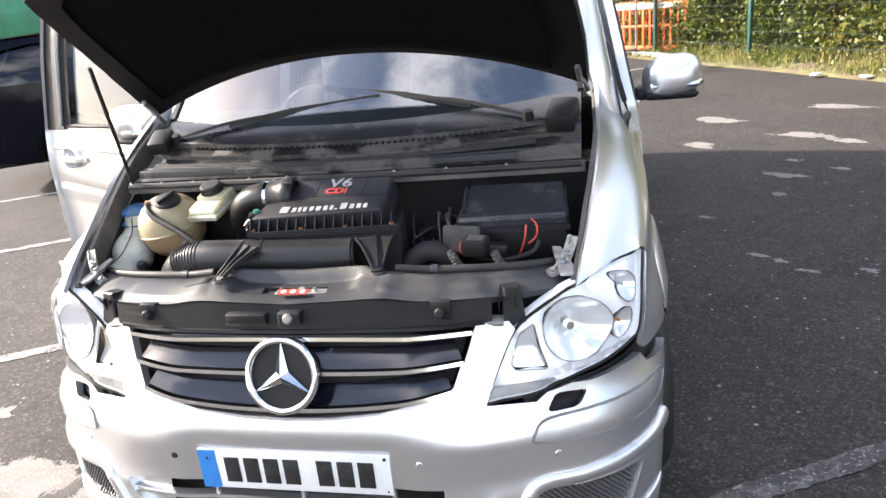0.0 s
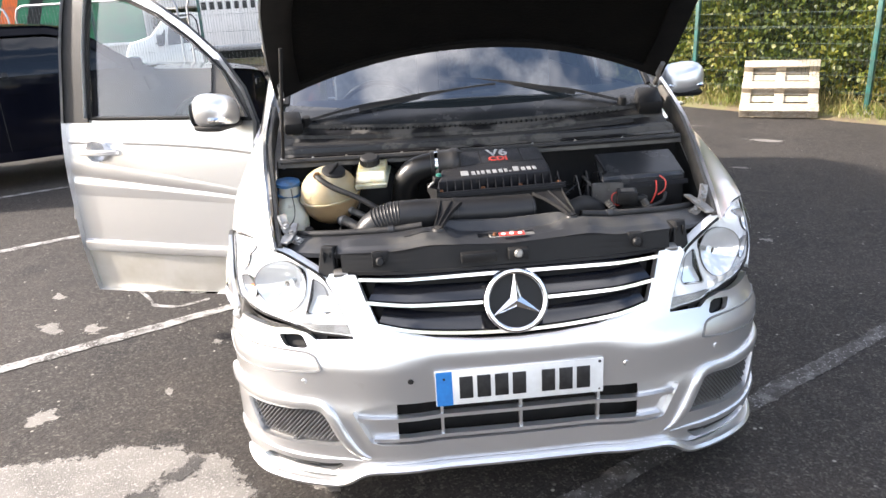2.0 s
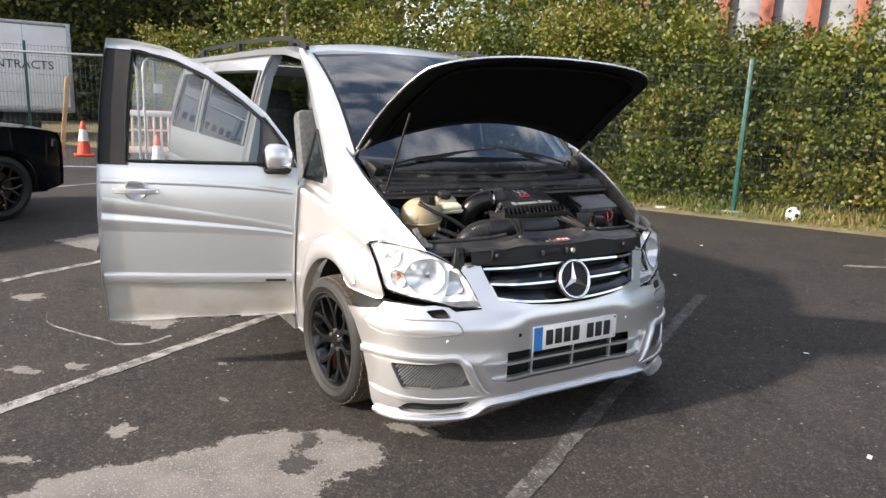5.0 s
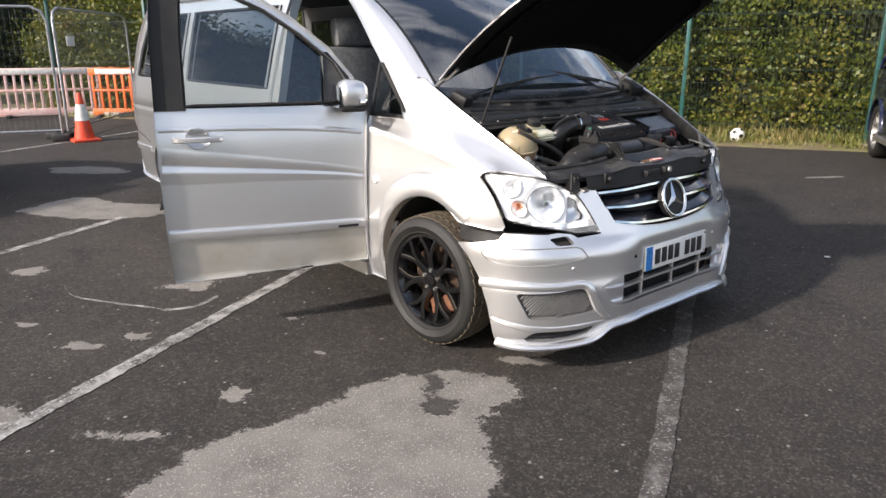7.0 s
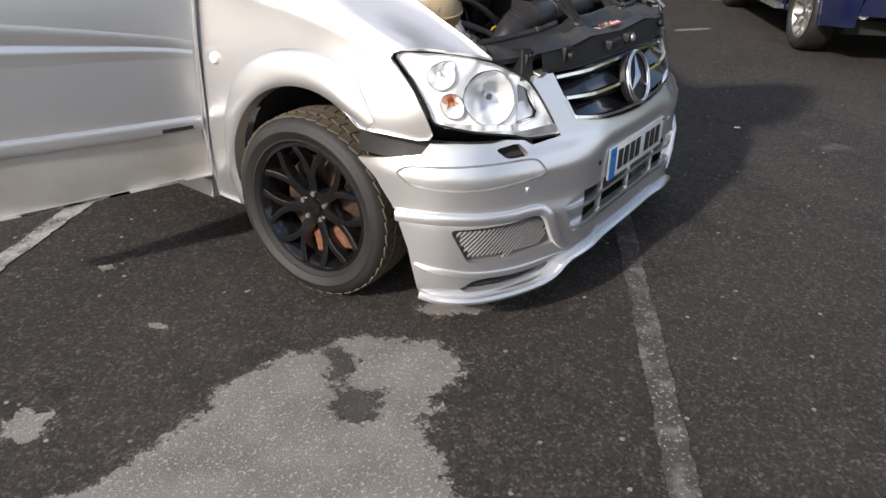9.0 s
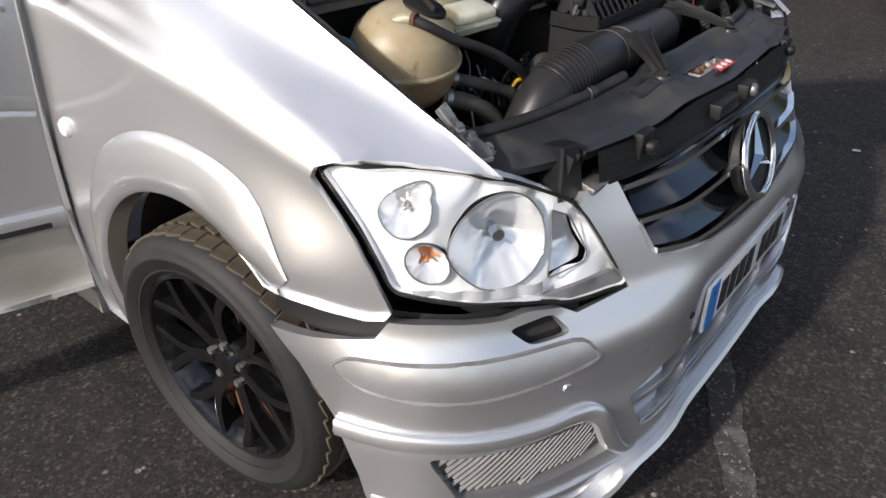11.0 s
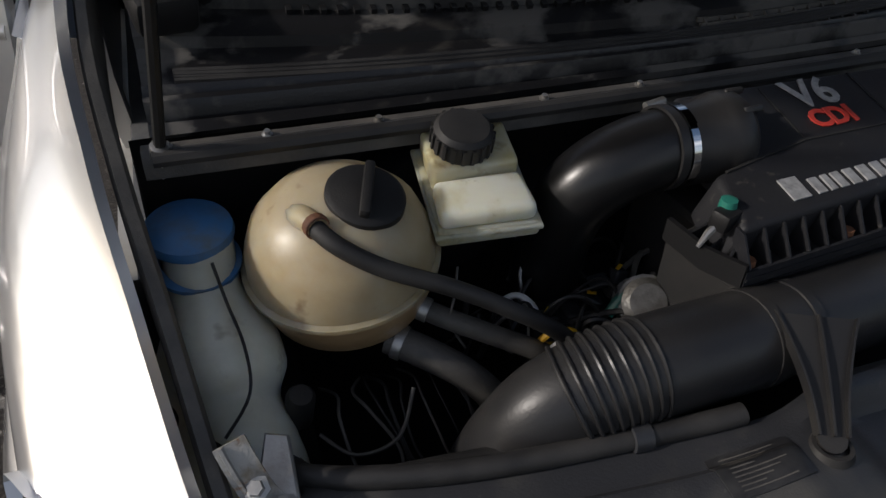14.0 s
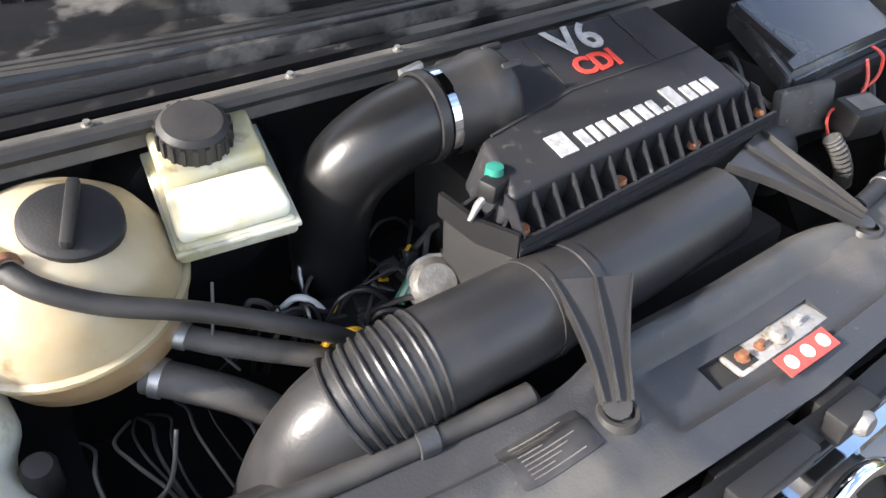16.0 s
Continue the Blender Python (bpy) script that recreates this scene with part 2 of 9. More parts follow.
M_BLUE_PAINT = material("dark_blue_car_paint", (0.007, 0.010, 0.042), 0.16, 0.2, second=(0.016, 0.02, 0.055), scale=4, coat=1.0)
M_WHITE_PAINT = material("white_vehicle_paint", (0.84, 0.84, 0.83), 0.35, second=(0.76, 0.75, 0.73), scale=2.5, coat=0.4)
M_BOXWHITE = material("white_box_panel", (0.80, 0.80, 0.79), 0.5, second=(0.70, 0.69, 0.67), scale=1.2, third=(0.66, 0.64, 0.60), scale3=5, mix3=(0.66, 0.82))
M_PIANO = material("gloss_black_grille", (0.006, 0.007, 0.011), 0.10, spec=0.6, second=(0.010, 0.011, 0.014), scale=9, rough2=0.16, coat=0.3)
M_GREENSIGN = material("green_fascia", (0.012, 0.20, 0.09), 0.45, second=(0.015, 0.13, 0.06), scale=2)
M_FENCE = material("green_powder_coat", (0.012, 0.085, 0.075), 0.45, second=(0.02, 0.06, 0.05), scale=9)
M_WIRE = material("green_coated_wire", (0.006, 0.035, 0.030), 0.5, second=(0.012, 0.03, 0.025), scale=9)
M_GALV = material("galvanised_steel", (0.40, 0.41, 0.42), 0.42, 0.7, second=(0.28, 0.28, 0.29), scale=20)
M_PALLET = material("weathered_pallet_wood", (0.33, 0.275, 0.205), 0.85, second=(0.47, 0.42, 0.34), scale=6, stretch=(1, 9, 9), bump=0.2, bump_scale=40)
M_ORANGE = material("orange_barrier_plastic", (0.78, 0.15, 0.02), 0.5, second=(0.62, 0.13, 0.04), scale=5)
M_PINK = material("faded_red_barrier_plastic", (0.74, 0.46, 0.42), 0.6, second=(0.78, 0.58, 0.54), scale=5)
M_CONE = material("cone_orange", (0.72, 0.07, 0.02), 0.55, second=(0.5, 0.06, 0.03), scale=9)
M_CONE_BAND = material("cone_band_white", (0.75, 0.75, 0.73), 0.5, second=(0.55, 0.54, 0.5), scale=14)
M_KERB = material("concrete_kerb", (0.40, 0.38, 0.35), 0.9, second=(0.28, 0.265, 0.24), scale=5, bump=0.3, bump_scale=60)
M_CLAD = material("pale_metal_cladding", (0.25, 0.265, 0.28), 0.5, second=(0.18, 0.19, 0.20), scale=1.5)
M_REDSTEEL = material("red_oxide_steel", (0.32, 0.09, 0.05), 0.7, second=(0.22, 0.07, 0.045), scale=4)
M_TRUNK = material("bark", (0.12, 0.09, 0.06), 0.95, second=(0.2, 0.16, 0.11), scale=9, stretch=(6, 6, 1), bump=0.5, bump_scale=40)
M_TAIL = material("red_lens", (0.35, 0.01, 0.012), 0.12, coat=1.0, second=(0.25, 0.01, 0.01), scale=30)
M_TIMBER = material("pale_timber", (0.46, 0.31, 0.17), 0.8, second=(0.36, 0.24, 0.13), scale=5, stretch=(8, 8, 1))


def leaf_material(name, colours):
    m = bpy.data.materials.new(name)
    m.use_nodes = True
    nt = m.node_tree
    b = nt.nodes["Principled BSDF"]
    b.inputs["Roughness"].default_value = 0.5
    geo, ramp = nt.nodes.new("ShaderNodeNewGeometry"), nt.nodes.new("ShaderNodeValToRGB")
    ramp.color_ramp.elements[0].color, ramp.color_ramp.elements[1].color = (*colours[0], 1), (*colours[-1], 1)
    for i, c in enumerate(colours[1:-1], 1):
        e = ramp.color_ramp.elements.new(i / (len(colours) - 1))
        e.color = (*c, 1)
    co = nt.nodes.new("ShaderNodeTexCoord")
    n = node(nt, "ShaderNodeTexNoise", Scale=0.8, Detail=3)
    mx = nt.nodes.new("ShaderNodeMath")
    mx.operation = "MULTIPLY_ADD"
    mx.inputs[1].default_value, mx.inputs[2].default_value = 0.55, -0.02
    ad = nt.nodes.new("ShaderNodeMath")
    ad.operation = "ADD"
    sc = nt.nodes.new("ShaderNodeMath")
    sc.operation = "MULTIPLY_ADD"
    sc.inputs[1].default_value, sc.inputs[2].default_value = 1.5, -0.5
    nt.links.new(co.outputs["Object"], n.inputs["Vector"])
    nt.links.new(geo.outputs["Random Per Island"], mx.inputs[0])
    nt.links.new(n.outputs["Fac"], sc.inputs[0])
    nt.links.new(mx.outputs[0], ad.inputs[0])
    nt.links.new(sc.outputs[0], ad.inputs[1])
    nt.links.new(ad.outputs[0], ramp.inputs["Fac"])
    nt.links.new(ramp.outputs["Color"], b.inputs["Base Color"])
    tl = nt.nodes.new("ShaderNodeBsdfTranslucent")
    mixs = nt.nodes.new("ShaderNodeMixShader")
    mixs.inputs[0].default_value = 0.3
    nt.links.new(ramp.outputs["Color"], tl.inputs["Color"])
    nt.links.new(b.outputs[0], mixs.inputs[1])
    nt.links.new(tl.outputs[0], mixs.inputs[2])
    nt.links.new(mixs.outputs[0], nt.nodes["Material Output"].inputs["Surface"])
    return m


M_LEAF = leaf_material("hedge_leaves", [(0.020, 0.033, 0.006), (0.054, 0.080, 0.010), (0.105, 0.130, 0.015), (0.18, 0.175, 0.025), (0.23, 0.165, 0.042)])
M_LEAF_FAR = leaf_material("far_tree_leaves", [(0.020, 0.032, 0.008), (0.055, 0.072, 0.012), (0.105, 0.11, 0.018), (0.16, 0.125, 0.028)])
M_GRASS = leaf_material("dry_grass", [(0.06, 0.10, 0.015), (0.14, 0.17, 0.03), (0.28, 0.24, 0.09), (0.38, 0.30, 0.14)])


def asphalt():
    """Old tarmac: dark binder, pale chips, and large worn and oily areas."""
    m = bpy.data.materials.new("worn_asphalt")
    m.use_nodes = True
    nt = m.node_tree
    b = nt.nodes["Principled BSDF"]
    b.inputs["Roughness"].default_value = 0.85
    b.inputs["Specular IOR Level"].default_value = 0.35
    co = nt.nodes.new("ShaderNodeTexCoord")

    def noise_of(scale, det, lo, hi, rough=0.6):
        n = node(nt, "ShaderNodeTexNoise", Scale=scale, Detail=det, Roughness=rough)
        r = nt.nodes.new("ShaderNodeMapRange")
        r.inputs["From Min"].default_value, r.inputs["From Max"].default_value = lo, hi
        nt.links.new(co.outputs["Object"], n.inputs["Vector"])
        nt.links.new(n.outputs["Fac"], r.inputs["Value"])
        return r.outputs["Result"]

    def over(base, col, fac):
        mx = nt.nodes.new("ShaderNodeMixRGB")
        mx.inputs["Color2"].default_value = (*col, 1)
        nt.links.new(fac, mx.inputs["Fac"])
        if hasattr(base, "default_value") and base.is_output:
            nt.links.new(base, mx.inputs["Color1"])
        return mx.outputs["Color"]

    rgb = nt.nodes.new("ShaderNodeRGB")
    rgb.outputs[0].default_value = (0.021, 0.018, 0.0155, 1)
    c = rgb.outputs[0]
    c = over(c, (0.033, 0.028, 0.024), noise_of(0.9, 6, 0.45, 0.68))
    c = over(c, (0.011, 0.010, 0.0095), noise_of(2.3, 6, 0.54, 0.70))
    c = over(c, (0.038, 0.032, 0.027), noise_of(6.0, 9, 0.50, 0.72, 0.72))
    c = over(c, (0.012, 0.0108, 0.0098), noise_of(13.0, 8, 0.52, 0.70, 0.7))
    c = over(c, (0.075, 0.067, 0.058), noise_of(26.0, 6, 0.55, 0.66, 0.75))
    vo = node(nt, "ShaderNodeTexVoronoi", Scale=120.0, Randomness=1.0)
    nt.links.new(co.outputs["Object"], vo.inputs["Vector"])
    vr = nt.nodes.new("ShaderNodeSeparateColor")
    nt.links.new(vo.outputs["Color"], vr.inputs["Color"])
    chip = nt.nodes.new("ShaderNodeMapRange")
    chip.inputs["From Min"].default_value, chip.inputs["From Max"].default_value = 0.70, 1.0
    chip.inputs["To Max"].default_value = 0.30
    nt.links.new(vr.outputs[0], chip.inputs["Value"])
    c = over(c, (0.17, 0.155, 0.138), chip.outputs["Result"])
    c = over(c, (0.095, 0.088, 0.078), noise_of(0.62, 9, 0.66, 0.72, 0.7))
    c = over(c, (0.11, 0.10, 0.092), noise_of(3.1, 7, 0.69, 0.75, 0.65))
    # stray pale stones
    stone = node(nt, "ShaderNodeTexVoronoi", Scale=34.0)
    nt.links.new(co.outputs["Object"], stone.inputs["Vector"])
    sc = nt.nodes.new("ShaderNodeSeparateColor")
    nt.links.new(stone.outputs["Color"], sc.inputs["Color"])
    few = nt.nodes.new("ShaderNodeMapRange")
    few.inputs["From Min"].default_value, few.inputs["From Max"].default_value = 0.975, 0.985
    nt.links.new(sc.outputs[1], few.inputs["Value"])
    near = nt.nodes.new("ShaderNodeMapRange")
    near.inputs["From Min"].default_value, near.inputs["From Max"].default_value = 0.30, 0.22
    nt.links.new(stone.outputs["Distance"], near.inputs["Value"])
    both_of = nt.nodes.new("ShaderNodeMath")
    both_of.operation = "MULTIPLY"
    nt.links.new(few.outputs["Result"], both_of.inputs[0])
    nt.links.new(near.outputs["Result"], both_of.inputs[1])
    c = over(c, (0.24, 0.225, 0.20), both_of.outputs[0])
    grain = node(nt, "ShaderNodeHueSaturation")
    shade = nt.nodes.new("ShaderNodeMapRange")
    shade.inputs["To Min"].default_value, shade.inputs["To Max"].default_value = 0.66, 1.36
    nt.links.new(vr.outputs[2], shade.inputs["Value"])
    nt.links.new(shade.outputs["Result"], grain.inputs["Value"])
    nt.links.new(c, grain.inputs["Color"])
    c = grain.outputs["Color"]
    nt.links.new(c, b.inputs["Base Color"])
    rub = node(nt, "ShaderNodeTexNoise", Scale=150.0, Detail=4, Roughness=0.7)
    nt.links.new(co.outputs["Object"], rub.inputs["Vector"])
    bp = node(nt, "ShaderNodeBump", Strength=0.6, Distance=0.008)
    nt.links.new(rub.outputs["Fac"], bp.inputs["Height"])
    nt.links.new(bp.outputs["Normal"], b.inputs["Normal"])
    return m


M_ASPHALT = asphalt()


def worn_edge(m, name="wear"):
    """Lets a flat patch break up towards its rim, where the asphalt shows between its grains."""
    nt = m.node_tree
    out, b = nt.nodes["Material Output"], nt.nodes["Principled BSDF"]
    at = nt.nodes.new("ShaderNodeAttribute")
    at.attribute_name = name
    co = nt.nodes.new("ShaderNodeTexCoord")
    no = node(nt, "ShaderNodeTexNoise", Scale=38.0, Detail=5, Roughness=0.75)
    nt.links.new(co.outputs["Object"], no.inputs["Vector"])
    add = nt.nodes.new("ShaderNodeMath")
    nt.links.new(at.outputs["Fac"], add.inputs[0])
    nt.links.new(no.outputs["Fac"], add.inputs[1])
    ra = nt.nodes.new("ShaderNodeMapRange")
    ra.inputs["From Min"].default_value, ra.inputs["From Max"].default_value = 0.50, 0.66
    nt.links.new(add.outputs[0], ra.inputs["Value"])
    mx, tr = nt.nodes.new("ShaderNodeMixShader"), nt.nodes.new("ShaderNodeBsdfTransparent")
    nt.links.new(ra.outputs["Result"], mx.inputs[0])
    nt.links.new(tr.outputs[0], mx.inputs[1])
    nt.links.new(b.outputs[0], mx.inputs[2])
    nt.links.new(mx.outputs[0], out.inputs["Surface"])
    return m


M_PATCH = material("pale_worn_patch", (0.175, 0.162, 0.146), 0.9, second=(0.10, 0.092, 0.083), scale=5, mix=(0.4, 0.75), third=(0.30, 0.285, 0.26), scale3=95, mix3=(0.56, 0.66), bump=0.4, bump_scale=170)
M_DARKPATCH = material("dark_oily_patch", (0.045, 0.041, 0.037), 0.8, second=(0.03, 0.027, 0.025), scale=6, third=(0.14, 0.13, 0.12), scale3=95, mix3=(0.6, 0.7), bump=0.4, bump_scale=170)
worn_edge(M_PATCH)
worn_edge(M_DARKPATCH)
M_LINE = material("worn_line_paint", (0.30, 0.295, 0.28), 0.85, second=(0.06, 0.054, 0.048), scale=9, mix=(0.40, 0.60), third=(0.42, 0.41, 0.40), scale3=90, mix3=(0.55, 0.66), bump=0.35, bump_scale=170)
M_LINE_FAINT = material("faded_line_paint", (0.16, 0.155, 0.145), 0.85, second=(0.045, 0.04, 0.036), scale=11, mix=(0.28, 0.50), third=(0.30, 0.29, 0.28), scale3=90, mix3=(0.58, 0.70), bump=0.35, bump_scale=170)
M_SOIL = material("verge_soil", (0.13, 0.095, 0.06), 0.95, second=(0.16, 0.16, 0.06), scale=3, bump=0.5, bump_scale=50)

# ---- building tools ----
from mathutils.geometry import delaunay_2d_cdt


def part(name, bm, mat, parent=None, label="", smooth=40, kind=""):
    """One bmesh as one mesh object, under a thing or part."""
    bmesh.ops.recalc_face_normals(bm, faces=bm.faces) if smooth != -1 else None
    me = bpy.data.meshes.new(name)
    bm.to_mesh(me)
    bm.free()
    return mesh_part(name, me, mat, parent, label, smooth, kind)


def mesh_part(name, me, mat, parent=None, label="", smooth=40, kind=""):
    for m in (mat if isinstance(mat, (list, tuple)) else [mat]):
        me.materials.append(m)
    if smooth and smooth > 0:
        me.polygons.foreach_set("use_smooth", [True] * len(me.polygons))
        me.set_sharp_from_angle(angle=radians(smooth))
    ob = new(name, me)
    if parent:
        ob.parent = parent
        ob.matrix_parent_inverse = parent.matrix_world.inverted()
    return tagged(ob, label, kind=kind)


def thing(name, label, category, at=(0, 0, 0), rz=0, group=""):
    ob = new(name)
    ob.empty_display_size = 0.1
    ob.matrix_basis = pose(*at, 0, 0, rz)
    ob.matrix_world = ob.matrix_basis
    return tagged(ob, label, category, group)


def curve(nodes):
    """Smooth function through (x, value) nodes, monotone between them."""
    xs, ys = np.array([n[0] for n in nodes], float), np.array([n[1] for n in nodes], float)
    d = np.diff(ys) / np.diff(xs)
    m = np.concatenate([[d[0]], np.where(d[:-1] * d[1:] > 0, 2 * d[:-1] * d[1:] / (d[:-1] + d[1:] + 1e-12), 0), [d[-1]]])

    def f(x):
        i = int(np.clip(np.searchsorted(xs, x) - 1, 0, len(xs) - 2))
        h = xs[i + 1] - xs[i]
        t = min(max((x - xs[i]) / h, 0.0), 1.0)
        return float(ys[i] * (1 + 2 * t) * (1 - t) ** 2 + h * m[i] * t * (1 - t) ** 2 + ys[i + 1] * t * t * (3 - 2 * t) - h * m[i + 1] * t * t * (1 - t))
    return f


def spline(pts, n=8, closed=False):
    """Catmull-Rom points through pts."""
    pts = [Vector(p) for p in pts]
    out = []
    k = len(pts)
    for i in range(k if closed else k - 1):
        p = [pts[(i + j) % k] if closed else pts[min(max(i + j, 0), k - 1)] for j in (-1, 0, 1, 2)]
        for s in range(n):
            t = s / n
            out.append(0.5 * (2 * p[1] + (p[2] - p[0]) * t + (2 * p[0] - 5 * p[1] + 4 * p[2] - p[3]) * t * t + (3 * p[1] - p[0] - 3 * p[2] + p[3]) * t ** 3))
    if not closed:
        out.append(pts[-1])
    return out


def inside(p, poly):
    x, y = p
    r = False
    for i in range(len(poly)):
        (x1, y1), (x2, y2) = poly[i - 1], poly[i]
        if (y1 > y) != (y2 > y) and x < (x2 - x1) * (y - y1) / (y2 - y1) + x1:
            r = not r
    return r


def densify(poly, step):
    out = []
    for i in range(len(poly)):
        a, b = Vector(poly[i][:2]), Vector(poly[(i + 1) % len(poly)][:2])
        n = max(1, round((b - a).length / step))
        out += [tuple(a.lerp(b, j / n)) for j in range(n)]
    return out


def sheet(outline, fn, holes=(), step=0.03, thick=0.0, sx=1, sy=1, even=False):
    """A curved panel: an outline with holes in a flat chart, carried into space by fn(u, v), with its edges turned in by thick."""
    loops = [densify([(u, v) for u, v in outline], step)] + [densify([(u, v) for u, v in h], step) for h in holes]
    pts, edges = [], []
    for lp in loops:
        k = len(pts)
        pts += [Vector(p) for p in lp]
        edges += [(k + i, k + (i + 1) % len(lp)) for i in range(len(lp))]
    us, vs = [p[0] for p in loops[0]], [p[1] for p in loops[0]]
    u = min(us) + step * 0.5 * sx
    r = 0
    while u < max(us):
        v = min(vs) + step * sy * (0.5 if r % 2 or even else 0.9)
        while v < max(vs):
            if inside((u, v), loops[0]) and not any(inside((u, v), h) for h in loops[1:]):
                if min((Vector((u, v)) - q).length for q in pts[:sum(len(l) for l in loops)]) > step * 0.55 * min(sx, sy):
                    pts.append(Vector((u, v)))
            v += step * sy
        u += step * sx
        r += 1
    co, _, faces, *_ = delaunay_2d_cdt(pts, edges, [], 0, 1e-6)
    bm = bmesh.new()
    verts = [bm.verts.new(fn(c[0], c[1])) for c in co]
    for f in faces:
        c = sum((co[i] for i in f), Vector((0, 0))) / len(f)
        if inside(c, loops[0]) and not any(inside(c, h) for h in loops[1:]):
            try:
                bm.faces.new([verts[i] for i in f])
            except ValueError:
                pass
    bmesh.ops.delete(bm, geom=[v for v in bm.verts if not v.link_faces], context="VERTS")
    bm.normal_update()
    if thick:
        turn_in(bm, thick)
    return bm


def turn_in(bm, thick):
    bm.normal_update()
    normals = {v: v.normal.copy() for v in bm.verts}
    edge = [e for e in bm.edges if e.is_boundary]
    made = {}
    for e in edge:
        for v in e.verts:
            if v not in made:
                made[v] = bm.verts.new(v.co - normals[v] * thick)
    for e in edge:
        a, b = e.verts
        lp = e.link_loops[0]
        if lp.vert == a:
            a, b = b, a
        bm.faces.new((a, b, made[b], made[a]))
    bm.normal_update()


def grid(fn, us, vs):
    bm = bmesh.new()
    rows = [[bm.verts.new(fn(u, v)) for v in vs] for u in us]
    for i in range(len(us) - 1):
        for j in range(len(vs) - 1):
            bm.faces.new((rows[i][j], rows[i + 1][j], rows[i + 1][j + 1], rows[i][j + 1]))
    return bm


def frames_along(pts):
    pts = [Vector(p) for p in pts]
    tangents = [(pts[min(i + 1, len(pts) - 1)] - pts[max(i - 1, 0)]).normalized() for i in range(len(pts))]
    n = tangents[0].orthogonal().normalized()
    out = []
    for p, t in zip(pts, tangents):
        n = (n - t * n.dot(t)).normalized()
        out.append((p, t, n, t.cross(n)))
    return out


def tube(pts, radius, segs=12, bm=None, caps=True):
    """A round tube along pts; radius is one number or one for each point."""
    bm = bm or bmesh.new()
    rad = radius if isinstance(radius, (list, tuple)) else [radius] * len(pts)
    rings = []
    for (p, t, n, b), r in zip(frames_along(pts), rad):
        rings.append([bm.verts.new(p + r * (math.cos(2 * math.pi * k / segs) * n + math.sin(2 * math.pi * k / segs) * b)) for k in range(segs)])
    for a, c in zip(rings, rings[1:]):
        for k in range(segs):
            bm.faces.new((a[k], a[(k + 1) % segs], c[(k + 1) % segs], c[k]))
    if caps:
        bm.faces.new(rings[0][::-1])
        bm.faces.new(rings[-1])
    return bm


def sweep(pts, profile, up=(0, 0, 1), bm=None, closed_path=False, scale=None):
    """A closed (side, up) profile carried along pts, kept upright."""
    bm = bm or bmesh.new()
    pts = [Vector(p) for p in pts]
    up = Vector(up)
    rings = []
    n = len(pts)
    for i, p in enumerate(pts):
        t = ((pts[(i + 1) % n] - pts[i - 1]) if closed_path else (pts[min(i + 1, n - 1)] - pts[max(i - 1, 0)])).normalized()
        side = t.cross(up).normalized()
        u = side.cross(t)
        s = scale[i] if scale else 1
        rings.append([bm.verts.new(p + side * a * s + u * b * s) for a, b in profile])
    m = len(profile)
    for i in range(n if closed_path else n - 1):
        a, c = rings[i], rings[(i + 1) % n]
        for k in range(m):
            bm.faces.new((a[k], a[(k + 1) % m], c[(k + 1) % m], c[k]))
    if not closed_path:
        bm.faces.new(rings[0][::-1])
        bm.faces.new(rings[-1])
    return bm


def rounded(w, h, r, n=3):
    """Rounded rectangle, as points round its middle."""
    out = []
    for cx, cy, a in ((w / 2 - r, h / 2 - r, 0), (-w / 2 + r, h / 2 - r, 90), (-w / 2 + r, -h / 2 + r, 180), (w / 2 - r, -h / 2 + r, 270)):
        out += [(cx + r * math.cos(radians(a + 90 * k / n)), cy + r * math.sin(radians(a + 90 * k / n))) for k in range(n + 1)]
    return out


def box(size, m=None, bevel=0.0, bm=None, segs=2, taper=None):
    """A bevelled block of that size, centred, at the pose m; taper: scale of its top."""
    one = bmesh.new()
    bmesh.ops.create_cube(one, size=1)
    for v in one.verts:
        k = taper if taper and v.co.z > 0 else (1, 1)
        v.co = Vector((v.co.x * size[0] * k[0], v.co.y * size[1] * k[1], v.co.z * size[2]))
    if bevel:
        bmesh.ops.bevel(one, geom=one.edges[:], offset=bevel, segments=segs, affect="EDGES", profile=0.5)
    return join(bm, one, m)


def join(bm, one, m=None):
    if m is not None:
        one.transform(m)
    if bm is None:
        return one
    verts = {v: bm.verts.new(v.co) for v in one.verts}
    for f in one.faces:
        try:
            bm.faces.new([verts[v] for v in f.verts])
        except ValueError:
            pass
    one.free()
    return bm


def prism(poly, depth, m=None, bevel=0.0, bm=None, segs=1):
    """A flat outline (x, y) given depth along z."""
    one = bmesh.new()
    low = [one.verts.new((x, y, 0)) for x, y in poly]
    top = [one.verts.new((x, y, depth)) for x, y in poly]
    one.faces.new(low[::-1])
    one.faces.new(top)
    for i in range(len(poly)):
        j = (i + 1) % len(poly)
        one.faces.new((low[i], low[j], top[j], top[i]))
    one.normal_update()
    if bevel:
        bmesh.ops.bevel(one, geom=[e for e in one.edges if all(v in top for v in e.verts)], offset=bevel, segments=segs, affect="EDGES", profile=0.5)
    return join(bm, one, m)


def lathe(profile, m=None, segs=24, bm=None, arc=360):
    """(radius, height) points turned round z."""
    one = bmesh.new()
    n = segs if arc == 360 else segs + 1
    rings = [[one.verts.new((r * math.cos(radians(arc * k / segs)), r * math.sin(radians(arc * k / segs)), z)) for k in range(n)] for r, z in profile]
    for a, c in zip(rings, rings[1:]):
        for k in range(segs):
            one.faces.new((a[k], a[(k + 1) % n], c[(k + 1) % n], c[k]))
    bmesh.ops.remove_doubles(one, verts=one.verts, dist=1e-5)
    one.normal_update()
    return join(bm, one, m)


